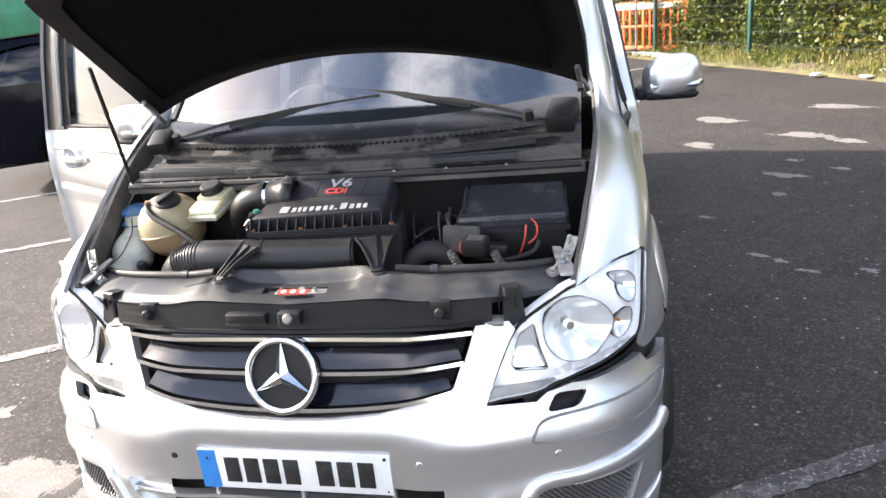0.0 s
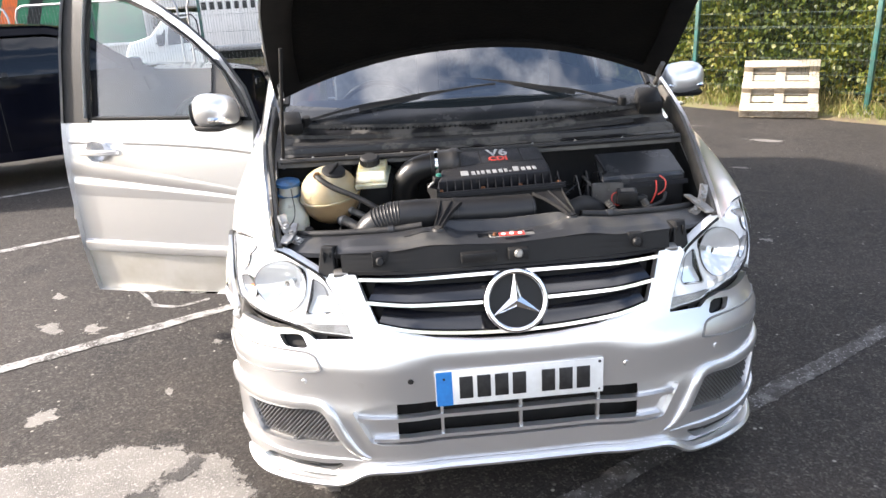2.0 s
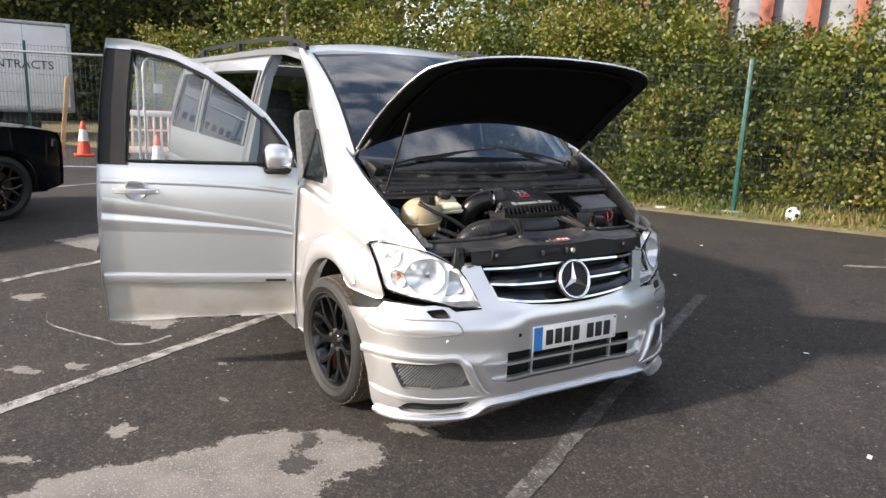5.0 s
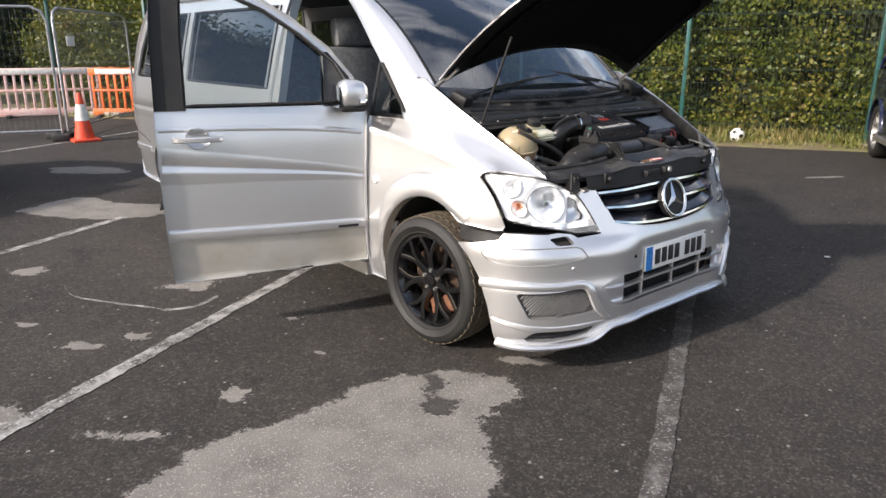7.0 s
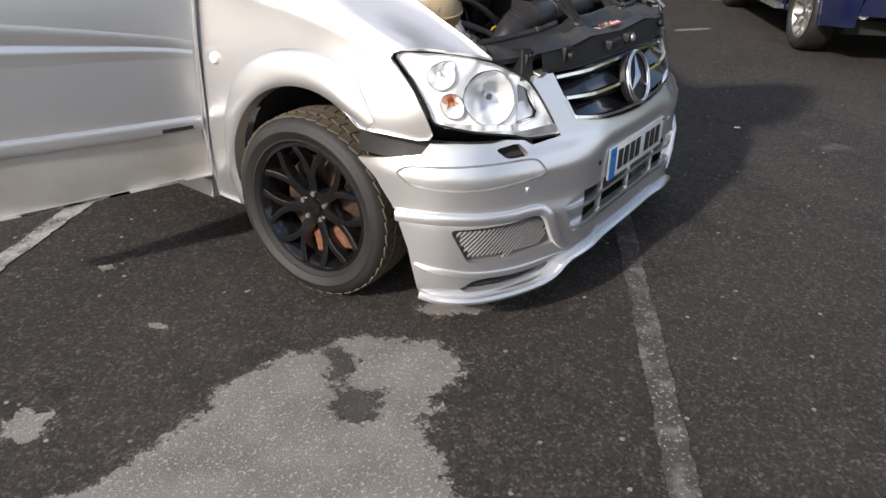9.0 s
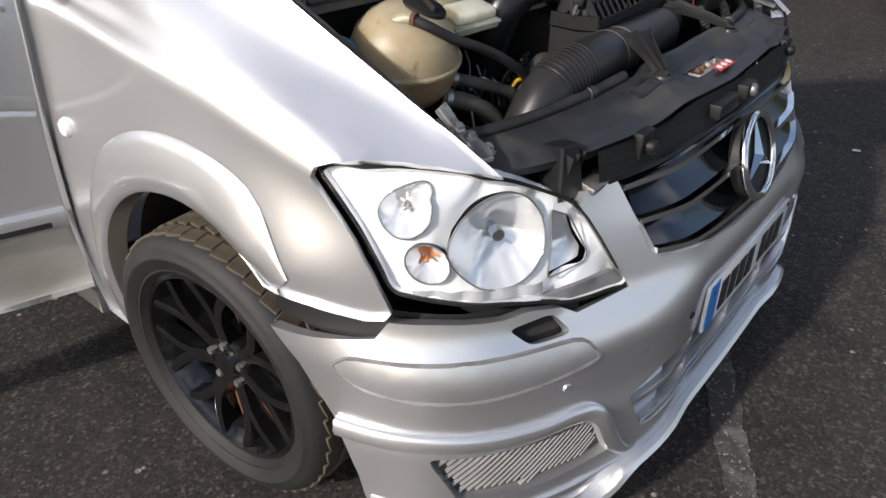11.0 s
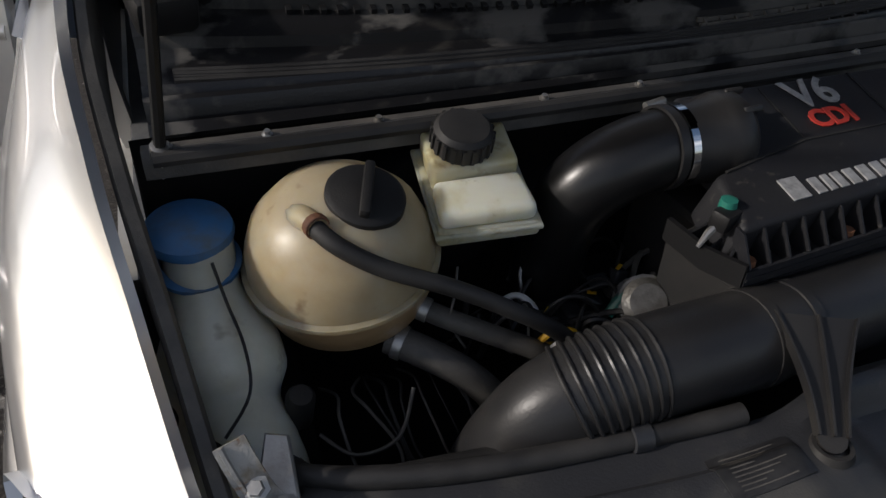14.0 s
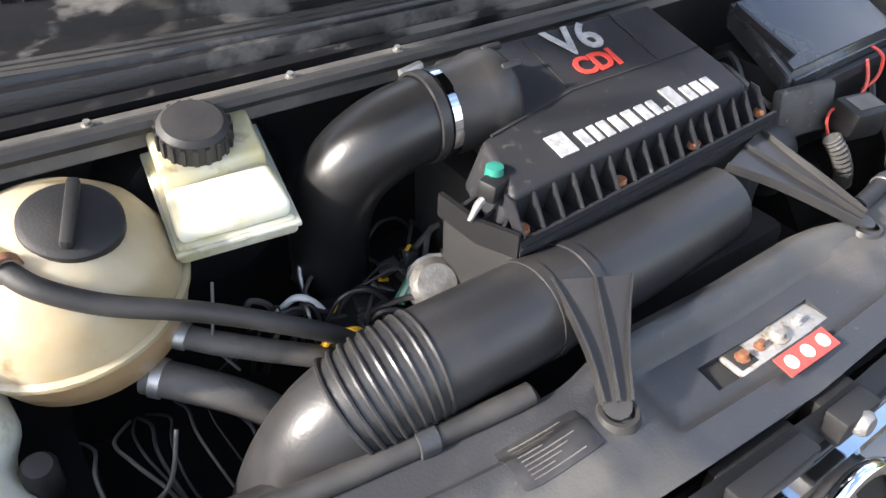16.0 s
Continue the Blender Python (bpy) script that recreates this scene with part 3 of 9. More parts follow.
def strip_text(body, size, mat, m, name, parent, label="", depth=0.0008, bold=0.0):
    """Lettering in the built-in font as a thin raised mesh."""
    cu = bpy.data.curves.new(name, "FONT")
    cu.body, cu.size, cu.extrude, cu.align_x, cu.align_y, cu.resolution_u, cu.offset = body, size, depth, "CENTER", "CENTER", 3, bold
    tmp = bpy.data.objects.new(name, cu)
    me = bpy.data.meshes.new_from_object(tmp)
    bpy.data.objects.remove(tmp)
    me.transform(m)
    me.name = name
    return mesh_part(name, me, mat, parent, label, 0)


def facing(at, right, up):
    """Pose whose x runs along right and y along up (a flat face's own axes)."""
    r = Vector(right).normalized()
    n = r.cross(Vector(up)).normalized()
    u = n.cross(r)
    return Matrix.Translation(at) @ Matrix((r, u, n)).transposed().to_4x4()


def axis_pose(at, axis):
    """Pose whose z runs along axis."""
    return Matrix.Translation(at) @ Vector(axis).to_track_quat("Z", "Y").to_matrix().to_4x4()

# ---- the yard ----
BAY = radians(29.6)                      # bays run along this bearing
ALONG, ACROSS = Vector((math.cos(BAY), math.sin(BAY), 0)), Vector((-math.sin(BAY), math.cos(BAY), 0))
FENCE_AT = Vector((5.84, 6.66, 0))       # one post of the boundary fence; the fence runs square to the bays


def fence_point(s, out=0.0, z=0.0):
    """s metres along the boundary fence, out metres beyond it."""
    return FENCE_AT - ACROSS * s + ALONG * out + Vector((0, 0, z))


ground = tagged(part("ground", grid(lambda u, v: (u, v, 0), np.linspace(-600, 600, 13), np.linspace(-600, 600, 13)), M_ASPHALT, smooth=0),
                "dark worn asphalt of an old car park", "ground", kind="structure")


def blob(points, seed, rough=0.03, n=10):
    """A closed wandering outline through points."""
    rnd = random.Random(seed)
    out = []
    for p in spline([(x, y, 0) for x, y in points], n, closed=True):
        out.append((p.x + rnd.gauss(0, rough), p.y + rnd.gauss(0, rough)))
    return out


def flat_patch(name, outline, z, mat, label):
    bm = bmesh.new()
    rim = np.array(outline)
    (x0, y0), (x1, y1) = rim.min(axis=0), rim.max(axis=0)
    step = max(0.012, min(0.05, 0.12 * min(x1 - x0, y1 - y0)))
    fill = [Vector((x, y)) for x in np.arange(x0, x1, step) for y in np.arange(y0, y1, step) if inside((x, y), outline)]
    co, _, faces, *_ = delaunay_2d_cdt([Vector(p) for p in outline] + fill, [(i, (i + 1) % len(outline)) for i in range(len(outline))], [], 0, 1e-6)
    wear = bm.verts.layers.float.new("wear")
    vs = [bm.verts.new((c[0], c[1], z)) for c in co]
    for v in vs:
        v[wear] = min(0.55, float(np.hypot(rim[:, 0] - v.co.x, rim[:, 1] - v.co.y).min()) / (step * 1.6) * 0.55)
    for f in faces:
        c = sum((co[i] for i in f), Vector((0, 0))) / len(f)
        if inside(c, outline):
            bm.faces.new([vs[i] for i in f])
    bmesh.ops.delete(bm, geom=[v for v in bm.verts if not v.link_faces], context="VERTS")
    ob = part(name, bm, mat, smooth=0)
    return tagged(ob, label, "ground", kind="structure")


flat_patch("ground_patch", blob([(-2.75, 0.30), (-2.45, 0.50), (-2.13, 0.60), (-1.72, 0.585), (-1.40, 0.62), (-1.20, 0.55), (-1.0, 0.42), (-0.90, 0.22), (-0.97, 0.06), (-1.15, 0.06),
           (-1.30, -0.03), (-1.37, -0.18), (-1.55, -0.36), (-1.9, -0.45), (-2.3, -0.3), (-2.6, 0.0)], 3, 0.016), 0.002, M_PATCH, "pale worn patch in the asphalt")
flat_patch("ground_patch", blob([(-1.19, 0.50), (-1.13, 0.47), (-1.17, 0.36), (-1.26, 0.30), (-1.22, 0.20), (-1.33, 0.14), (-1.42, 0.22), (-1.33, 0.33), (-1.27, 0.40)], 4, 0.012), 0.004, M_DARKPATCH,
           "dark oily stain in the pale patch")
rnd = random.Random(8)
LEFT, RIGHT = ((0.77, -0.64), (0.30, 0.95)), ((0.87, -0.49), (0.20, 0.98))
for (d1, d2), spots in ((LEFT, ((-1.53, 2.44, 0.20, 0.17), (-2.26, 3.43, 0.20, 0.13), (-2.06, 1.83, 0.09, 0.08), (-2.30, 1.87, 0.16, 0.06), (-1.92, 0.90, 0.09, 0.09), (-2.39, 0.83, 0.24, 0.06), (-2.72, 1.30, 0.10, 0.10),
                                (-1.40, 5.13, 0.95, 0.55), (-0.90, 7.52, 0.55, 0.40), (-1.42, 1.02, 0.05, 0.04), (-1.31, 1.51, 0.05, 0.03), (-2.47, 2.38, 0.09, 0.05), (-3.6, 2.35, 0.3, 0.12), (-3.0, 5.2, 0.5, 0.14), (-0.45, 0.45, 0.12, 0.08), (-0.72, 0.30, 0.14, 0.07))),
                        (RIGHT, ((2.10, 6.61, 0.30, 0.18), (2.67, 5.65, 0.36, 0.16), (2.95, 5.35, 0.22, 0.10), (1.72, 5.48, 0.18, 0.15), (2.37, 4.76, 0.08, 0.05), (2.63, 4.43, 0.08, 0.05), (2.18, 4.32, 0.21, 0.10), (2.04, 3.82, 0.09, 0.07), (3.01, 4.44, 0.10, 0.05),
                                 (1.48, 3.37, 0.08, 0.04), (1.67, 2.64, 0.08, 0.03), (1.77, 2.55, 0.05, 0.04), (1.86, 2.41, 0.08, 0.03), (2.17, 2.40, 0.07, 0.05), (3.4, 6.9, 0.4, 0.16), (3.9, 5.6, 0.3, 0.10), (5.5, 1.45, 0.40, 0.07)))):
    for x, y, a, b in spots:
        pts = []
        for k in range(11):
            w = 2 * math.pi * k / 11
            r = rnd.uniform(0.55, 1.2)
            pts.append((x + r * (a * math.cos(w) * d1[0] + b * math.sin(w) * d2[0]), y + r * (a * math.cos(w) * d1[1] + b * math.sin(w) * d2[1])))
        flat_patch("ground_patch", blob(pts, int(100 * x + y), min(0.018, 0.10 * min(a, b)), 7), 0.002, M_PATCH, "pale worn patch in the asphalt")


def painted_line(a, b, width, seed, name="road_marking"):
    """A worn painted line with a ragged edge."""
    a, b = Vector((*a, 0)), Vector((*b, 0))
    d = (b - a).normalized()
    side = Vector((-d.y, d.x, 0)) * width / 2
    rnd = random.Random(seed)
    n = int((b - a).length / 0.018)
    lift = 0.0042 + {4: 0.0015}.get(seed, 0.0)
    drift = [0.0, 0.0]
    bm = bmesh.new()
    last = None
    for i in range(n + 1):
        p = a.lerp(b, i / n)
        drift = [0.75 * q + 0.25 * rnd.gauss(0, 0.5) for q in drift]
        w1, w2 = 1 + 0.5 * drift[0] + rnd.gauss(0, 0.05), 1 + 0.5 * drift[1] + rnd.gauss(0, 0.05)
        now = (bm.verts.new(p + side * w1 + Vector((0, 0, lift))), bm.verts.new(p - side * w2 + Vector((0, 0, lift))))
        if last:
            bm.faces.new((last[0], now[0], now[1], last[1]))
        last = now
    return tagged(part(name, bm, M_LINE_FAINT if seed == 2 else M_LINE, smooth=0), "worn white painted parking bay line on asphalt", "road marking", kind="structure")


painted_line((-2.95, 1.07), (0.9, 3.22), 0.085, 1)
painted_line((-3.6, -2.02), (2.75, 1.40), 0.085, 2)
painted_line((-4.4, 2.85), (-1.3, 4.62), 0.085, 3)
painted_line((-2.75, 1.18), (-3.5, 2.35), 0.085, 4)
painted_line((-6.2, 4.25), (-3.2, 5.95), 0.08, 5)
painted_line((-1.85, 9.6), (1.9, 11.7), 0.09, 7)
for k, pts in enumerate([[(-2.15, 2.96), (-2.156, 2.70), (-2.007, 2.42), (-1.853, 2.19), (-1.818, 2.105)], [(-1.818, 2.105), (-1.658, 2.05), (-1.487, 2.13)]]):
    path = spline([(x, y, 0.0032) for x, y in pts], 8)
    bm = bmesh.new()
    last = None
    rnd = random.Random(k)
    for p in path:
        w = rnd.uniform(0.012, 0.024)
        now = (bm.verts.new(p + Vector((0, w, 0))), bm.verts.new(p - Vector((0, w, 0))))
        if last:
            bm.faces.new((last[0], now[0], now[1], last[1]))
        last = now
    tagged(part("sealed_crack", bm, M_LINE, smooth=0), "pale filled crack in the asphalt", "ground", kind="structure")

# rough land beyond the edge of the tarmac
bm = bmesh.new()
rows = []
for s in np.linspace(-60, 60, 241):
    o = -0.55 + 0.10 * noise.noise((s * 0.7, 0, 3)) + 0.05 * noise.noise((s * 3.1, 2, 3))
    rows.append([bm.verts.new(fence_point(s, o + d, z)) for d, z in ((0, 0.002), (0.12, 0.03), (0.5, 0.05), (3, 0.12), (40, 0.3))])
for a, b in zip(rows, rows[1:]):
    for k in range(4):
        bm.faces.new((a[k], b[k], b[k + 1], a[k + 1]))
tagged(part("ground_verge", bm, M_SOIL), "dry grassy soil verge along the fence", "ground", kind="structure")

# ---- the van: nose at y = 0, its left side towards +x ----
van = thing("van", "silver metallic passenger van with raised bonnet and open driver's door", "van")
WHEEL_Y, WHEEL_Z, ARCH_Y, ARCH_Z, ARCH_R, REAR_Y = 0.785, 0.336, 0.755, 0.400, 0.372, 4.28

# plan of the nose, from the middle to the wheel arch
NOSE = spline([(-0.12, -0.005, 0), (0.0, -0.006, 0), (0.26, -0.002, 0), (0.36, 0.008, 0), (0.50, 0.05, 0), (0.62, 0.092, 0), (0.72, 0.14, 0), (0.80, 0.195, 0), (0.86, 0.265, 0),
               (0.905, 0.35, 0), (0.935, 0.44, 0), (0.95, 0.53, 0), (0.955, 0.65, 0)], 8)
NOSE = [p for p in NOSE if p.x >= -0.001]
NOSE_S = [0.0]
for a, b in zip(NOSE, NOSE[1:]):
    NOSE_S.append(NOSE_S[-1] + (b - a).length)
lean_of = curve([(0, 1.0), (0.5, 1.0), (0.75, 0.75), (0.95, 0.5), (1.2, 0.3)])
low_off = curve([(0.10, -0.03), (0.16, -0.012), (0.20, 0.0), (0.30, 0.002), (0.44, 0.002), (0.53, 0.002), (0.60, 0.003), (0.66, 0.0), (1.0, 0.0)])
corner_of = curve([(0.0, 0.0), (0.22, 0.0), (0.50, 1.0), (0.95, 1.0), (1.10, 0.5), (1.25, 0.0)])
bulge = curve([(0.10, 0.022), (0.20, 0.036), (0.41, 0.038), (0.445, 0.030), (0.47, 0.027), (0.565, 0.027), (0.60, 0.012), (0.64, 0.0), (1.0, 0.0)])
high_off = curve([(0.0, 0.0), (0.60, 0.0), (0.65, -0.018), (0.75, -0.052), (0.83, -0.082), (0.92, -0.112), (1.0, -0.14)])


def nose_s(x):
    """Distance round the nose at which the plan reaches x."""
    return float(np.interp(x, [p.x for p in NOSE], NOSE_S))


def nose(s, z, out=0.0):
    """Point of the nose's skin, s metres round from the middle (minus: the van's right), at height z."""
    a = min(abs(s), NOSE_S[-1] - 1e-4)
    i = min(int(np.searchsorted(NOSE_S, a, "right")) - 1, len(NOSE) - 2)
    t = (a - NOSE_S[i]) / (NOSE_S[i + 1] - NOSE_S[i])
    p = NOSE[i].lerp(NOSE[i + 1], t)
    d = (NOSE[min(i + 2, len(NOSE) - 1)] - NOSE[max(i - 1, 0)]).normalized()
    n = Vector((d.y, -d.x, 0))
    q = p + n * (low_off(z) + lean_of(a) * high_off(z) + corner_of(a) * bulge(z) + out) + Vector((0, 0, z))
    return Vector((math.copysign(q.x, s) if s else q.x, q.y, q.z))


# flank of the front wing and the line along which the bonnet shuts
crest_z = curve([(0.2, 0.850), (0.32, 0.873), (0.433, 0.917), (0.7, 0.985), (0.9, 1.015), (1.1, 1.04), (1.3, 1.06)])
crest_x = curve([(0.2, 0.845), (0.433, 0.893), (0.7, 0.918), (0.9, 0.922), (1.1, 0.918), (1.3, 0.925)])
shut_z = curve([(0.2, 0.895), (0.3, 0.960), (0.45, 1.046), (0.6, 1.131), (0.75, 1.207), (0.9, 1.275), (1.03, 1.335), (1.3, 1.47)])
shut_x = curve([(0.2, 0.714), (0.3, 0.734), (0.45, 0.754), (0.6, 0.775), (0.75, 0.788), (0.9, 0.787), (1.03, 0.770), (1.1, 0.758), (1.3, 0.748)])


def wing_x(y, z):
    pull = 0.075 * (max(0.0, 0.5 - y) / 0.19) ** 1.6 if y < 0.5 else 0.0
    cz, cx, sz, sx = crest_z(y), crest_x(y), shut_z(y), shut_x(y)
    nodes = [(0.1, 0.90 - pull), (0.35, 0.94 - pull), (0.55, 0.957 - pull), (0.72, 0.953 - pull * 0.97)]
    g = min(1.0, (sz - cz) / 0.22)
    f = min(1.0, max(0.0, (y - 0.55) / 0.5))  # the crease fades out towards the lamp
    nodes += [(cz - 0.05, cx + 0.010), (cz - 0.014, cx + 0.006 + 0.003 * f), (cz + 0.004 * g, cx + 0.003 * f), (cz + 0.018 * g, cx - (0.008 + 0.003 * f) * g), (cz + 0.052 * g, cx - (0.028 - 0.006 * f) * g), (cz + (sz - cz) * 0.38, cx + (sx - cx) * 0.37), (cz + (sz - cz) * 0.62, cx + (sx - cx) * 0.72), (cz + (sz - cz) * 0.88, cx + (sx - cx) * 0.93), (sz, sx)]
    return curve(nodes)(z)


def both(fn, sign):
    return lambda u, v: Vector(fn(u, v)) * 1 if sign > 0 else Vector((-fn(u, v)[0], fn(u, v)[1], fn(u, v)[2]))


def arch_line(yc, zc, r, z_from, z_to, n=22):
    """Points (y, z) over a wheel arch, from the front foot to the back foot."""
    a0 = math.pi - math.asin((z_from - zc) / r)
    a1 = math.asin((z_to - zc) / r)
    return [(yc + r * math.cos(a0 + (a1 - a0) * k / n), zc + r * math.sin(a0 + (a1 - a0) * k / n)) for k in range(n + 1)]


def wing(sign, name):
    foot = arch_line(ARCH_Y, ARCH_Z, ARCH_R, 0.690, 0.25)
    out = [(0.214, 0.901), (0.25, 0.909), (0.291, 0.915), (0.335, 0.921), (0.375, 0.926), (0.415, 0.924), (0.437, 0.915), (0.440, 0.902), (0.418, 0.880), (0.39, 0.850), (0.36, 0.815), (0.33, 0.765), (0.312, 0.720), (0.304, 0.696), (0.314, 0.681), (0.34, 0.677), (0.43, 0.688)] + foot
    out += [(1.275, 0.25), (1.285, 0.55), (1.283, 0.80), (1.283, 1.00), (1.286, 1.108), (1.016, 1.108), (1.100, 1.185), (1.085, 1.25), (1.03, 1.31), (0.965, 1.302), (0.94, 1.288), (0.80, 1.222), (0.62, 1.128), (0.433, 1.025), (0.30, 0.955)]
    # charted by the height over the crest, so that rows of faces run along it
    out = [(y, z - crest_z(y)) for y, z in densify(out, 0.03)]
    w = part(name, sheet(out, both(lambda y, h: (wing_x(y, min(h + crest_z(y), shut_z(y))), y, h + crest_z(y)), sign), step=0.026, thick=0.012, sy=0.55, even=True), M_PAINT, van, "front wing in silver paint")
    # flared lip round the arch, as a moulding of its own
    lip = arch_line(ARCH_Y, ARCH_Z, ARCH_R + 0.030, 0.700, 0.26, 30)
    pts = [Vector((sign * (wing_x(y, z) + 0.004), y, z)) for y, z in lip]
    bm = bmesh.new()
    rings = []
    for i, p in enumerate(pts):
        rad = Vector((0, p.y - ARCH_Y, p.z - ARCH_Z)).normalized()
        o = Vector((sign, 0, 0))
        thin = min(1.0, 0.2 + 0.27 * i)
        wide = 1.0 + 1.9 * max(0.0, min(1.0, (p.z - 0.50) / 0.20)) * min(1.0, 0.15 + 0.2 * i)
        spread = [wing_x(p.y + rad.y * a, p.z + rad.z * a) - wing_x(p.y, p.z) for a in (0.026 * wide, 0.022 * wide)]
        rings.append([bm.verts.new(p + rad * a * (0.6 + 0.4 * thin) + o * (b * thin - 0.003 * (1 - thin))) for a, b in ((0.028 * wide, spread[0] - 0.004), (0.025 * wide, spread[1] + 0.003), (0.020 * wide, spread[1] + 0.009), (0.006, 0.017), (-0.018, 0.018), (-0.033, 0.010), (-0.036, -0.035), (-0.02, -0.04))])
    for a, b in zip(rings, rings[1:]):
        for k in range(7):
            bm.faces.new((a[k], a[k + 1], b[k + 1], b[k]))
    part("arch_moulding", bm, M_PAINT, w, "flared arch moulding in silver paint")
    # dark liner behind the wheel
    bm = bmesh.new()
    for r, (xa, xb) in ((ARCH_R + 0.005, (0.885, 0.62)),):
        lin = arch_line(ARCH_Y, ARCH_Z, r, 0.34, 0.20, 24)
        cols = [[bm.verts.new((sign * x, y, z)) for y, z in lin] for x in (xa, xb)]
        for k in range(len(lin) - 1):
            bm.faces.new((cols[0][k], cols[0][k + 1], cols[1][k + 1], cols[1][k]))
        bm.faces.new(cols[1])
    part("wheel_arch_liner", bm, M_DARK, w, "black plastic wheel arch liner")
    return w


wing_r, wing_l = wing(-1, "front_wing"), wing(1, "front_wing")
# side repeater on the right wing
part("side_repeater", lathe([(0, 0.012), (0.016, 0.010), (0.022, 0.003), (0.023, -0.004)], axis_pose((-wing_x(1.19, 0.79) - 0.001, 1.19, 0.79), (-1, 0, 0)), 18), M_WHITE, wing_r, "clear oval indicator repeater")

# ---- bumper ----
head_low = [(0.900, 0.667), (0.785, 0.663), (0.739, 0.669), (0.672, 0.660), (0.640, 0.642), (0.600, 0.645), (0.513, 0.650)]
head_in = [(0.540, 0.705), (0.566, 0.752), (0.592, 0.793), (0.612, 0.818), (0.598, 0.838), (0.515, 0.838)]
grille_side = [(0.474, 0.755), (0.445, 0.700), (0.405, 0.680), (0.25, 0.655), (0.12, 0.643), (0.0, 0.640)]
half = [(1.222, 0.593), (1.126, 0.609), (1.010, 0.632), (0.988, 0.664)] + head_low + head_in + grille_side
bottom = [(0.0, 0.235), (0.42, 0.235), (0.50, 0.222), (0.58, 0.178), (0.8, 0.155), (0.97, 0.150), (1.003, 0.150), (1.041, 0.324), (1.084, 0.443), (1.156, 0.542)]
outline = [(-u, v) for u, v in half] + [(u, v) for u, v in half[-2::-1]] + [(u, v) for u, v in bottom[::-1]] + [(-u, v) for u, v in bottom[1:]]


def rounded_loop(poly, r=0.25, n=3):
    """A polygon with its corners rounded off."""
    out = []
    for i, p in enumerate(poly):
        p, q, w = Vector(p), Vector(poly[i - 1]), Vector(poly[(i + 1) % len(poly)])
        a, b = p.lerp(q, r), p.lerp(w, r)
        for k in range(n + 1):
            t = k / n
            out.append(tuple(a * (1 - t) ** 2 + p * 2 * t * (1 - t) + b * t * t))
    return out


wash = rounded_loop([(0.780, 0.645), (0.692, 0.655), (0.658, 0.617), (0.742, 0.615)])
fog = rounded_loop([(0.917, 0.405), (0.73, 0.412), (0.612, 0.428), (0.542, 0.302), (0.72, 0.286), (0.862, 0.288)], 0.12)
slot = rounded_loop([(0.880, 0.190), (0.835, 0.222), (0.70, 0.226), (0.560, 0.232), (0.610, 0.186), (0.73, 0.172), (0.86, 0.172)], 0.2)
air = rounded_loop([(-0.415, 0.452), (0.415, 0.452), (0.52, 0.425), (0.465, 0.318), (0.42, 0.308), (-0.42, 0.308), (-0.465, 0.318), (-0.52, 0.425)], 0.08)
holes = [wash, [(-u, v) for u, v in wash], fog, [(-u, v) for u, v in fog], slot, [(-u, v) for u, v in slot], air]
bumper = part("front_bumper", sheet(outline, nose, holes, step=0.021, thick=0.022), M_PAINT, van, "silver front bumper with a loosened corner")

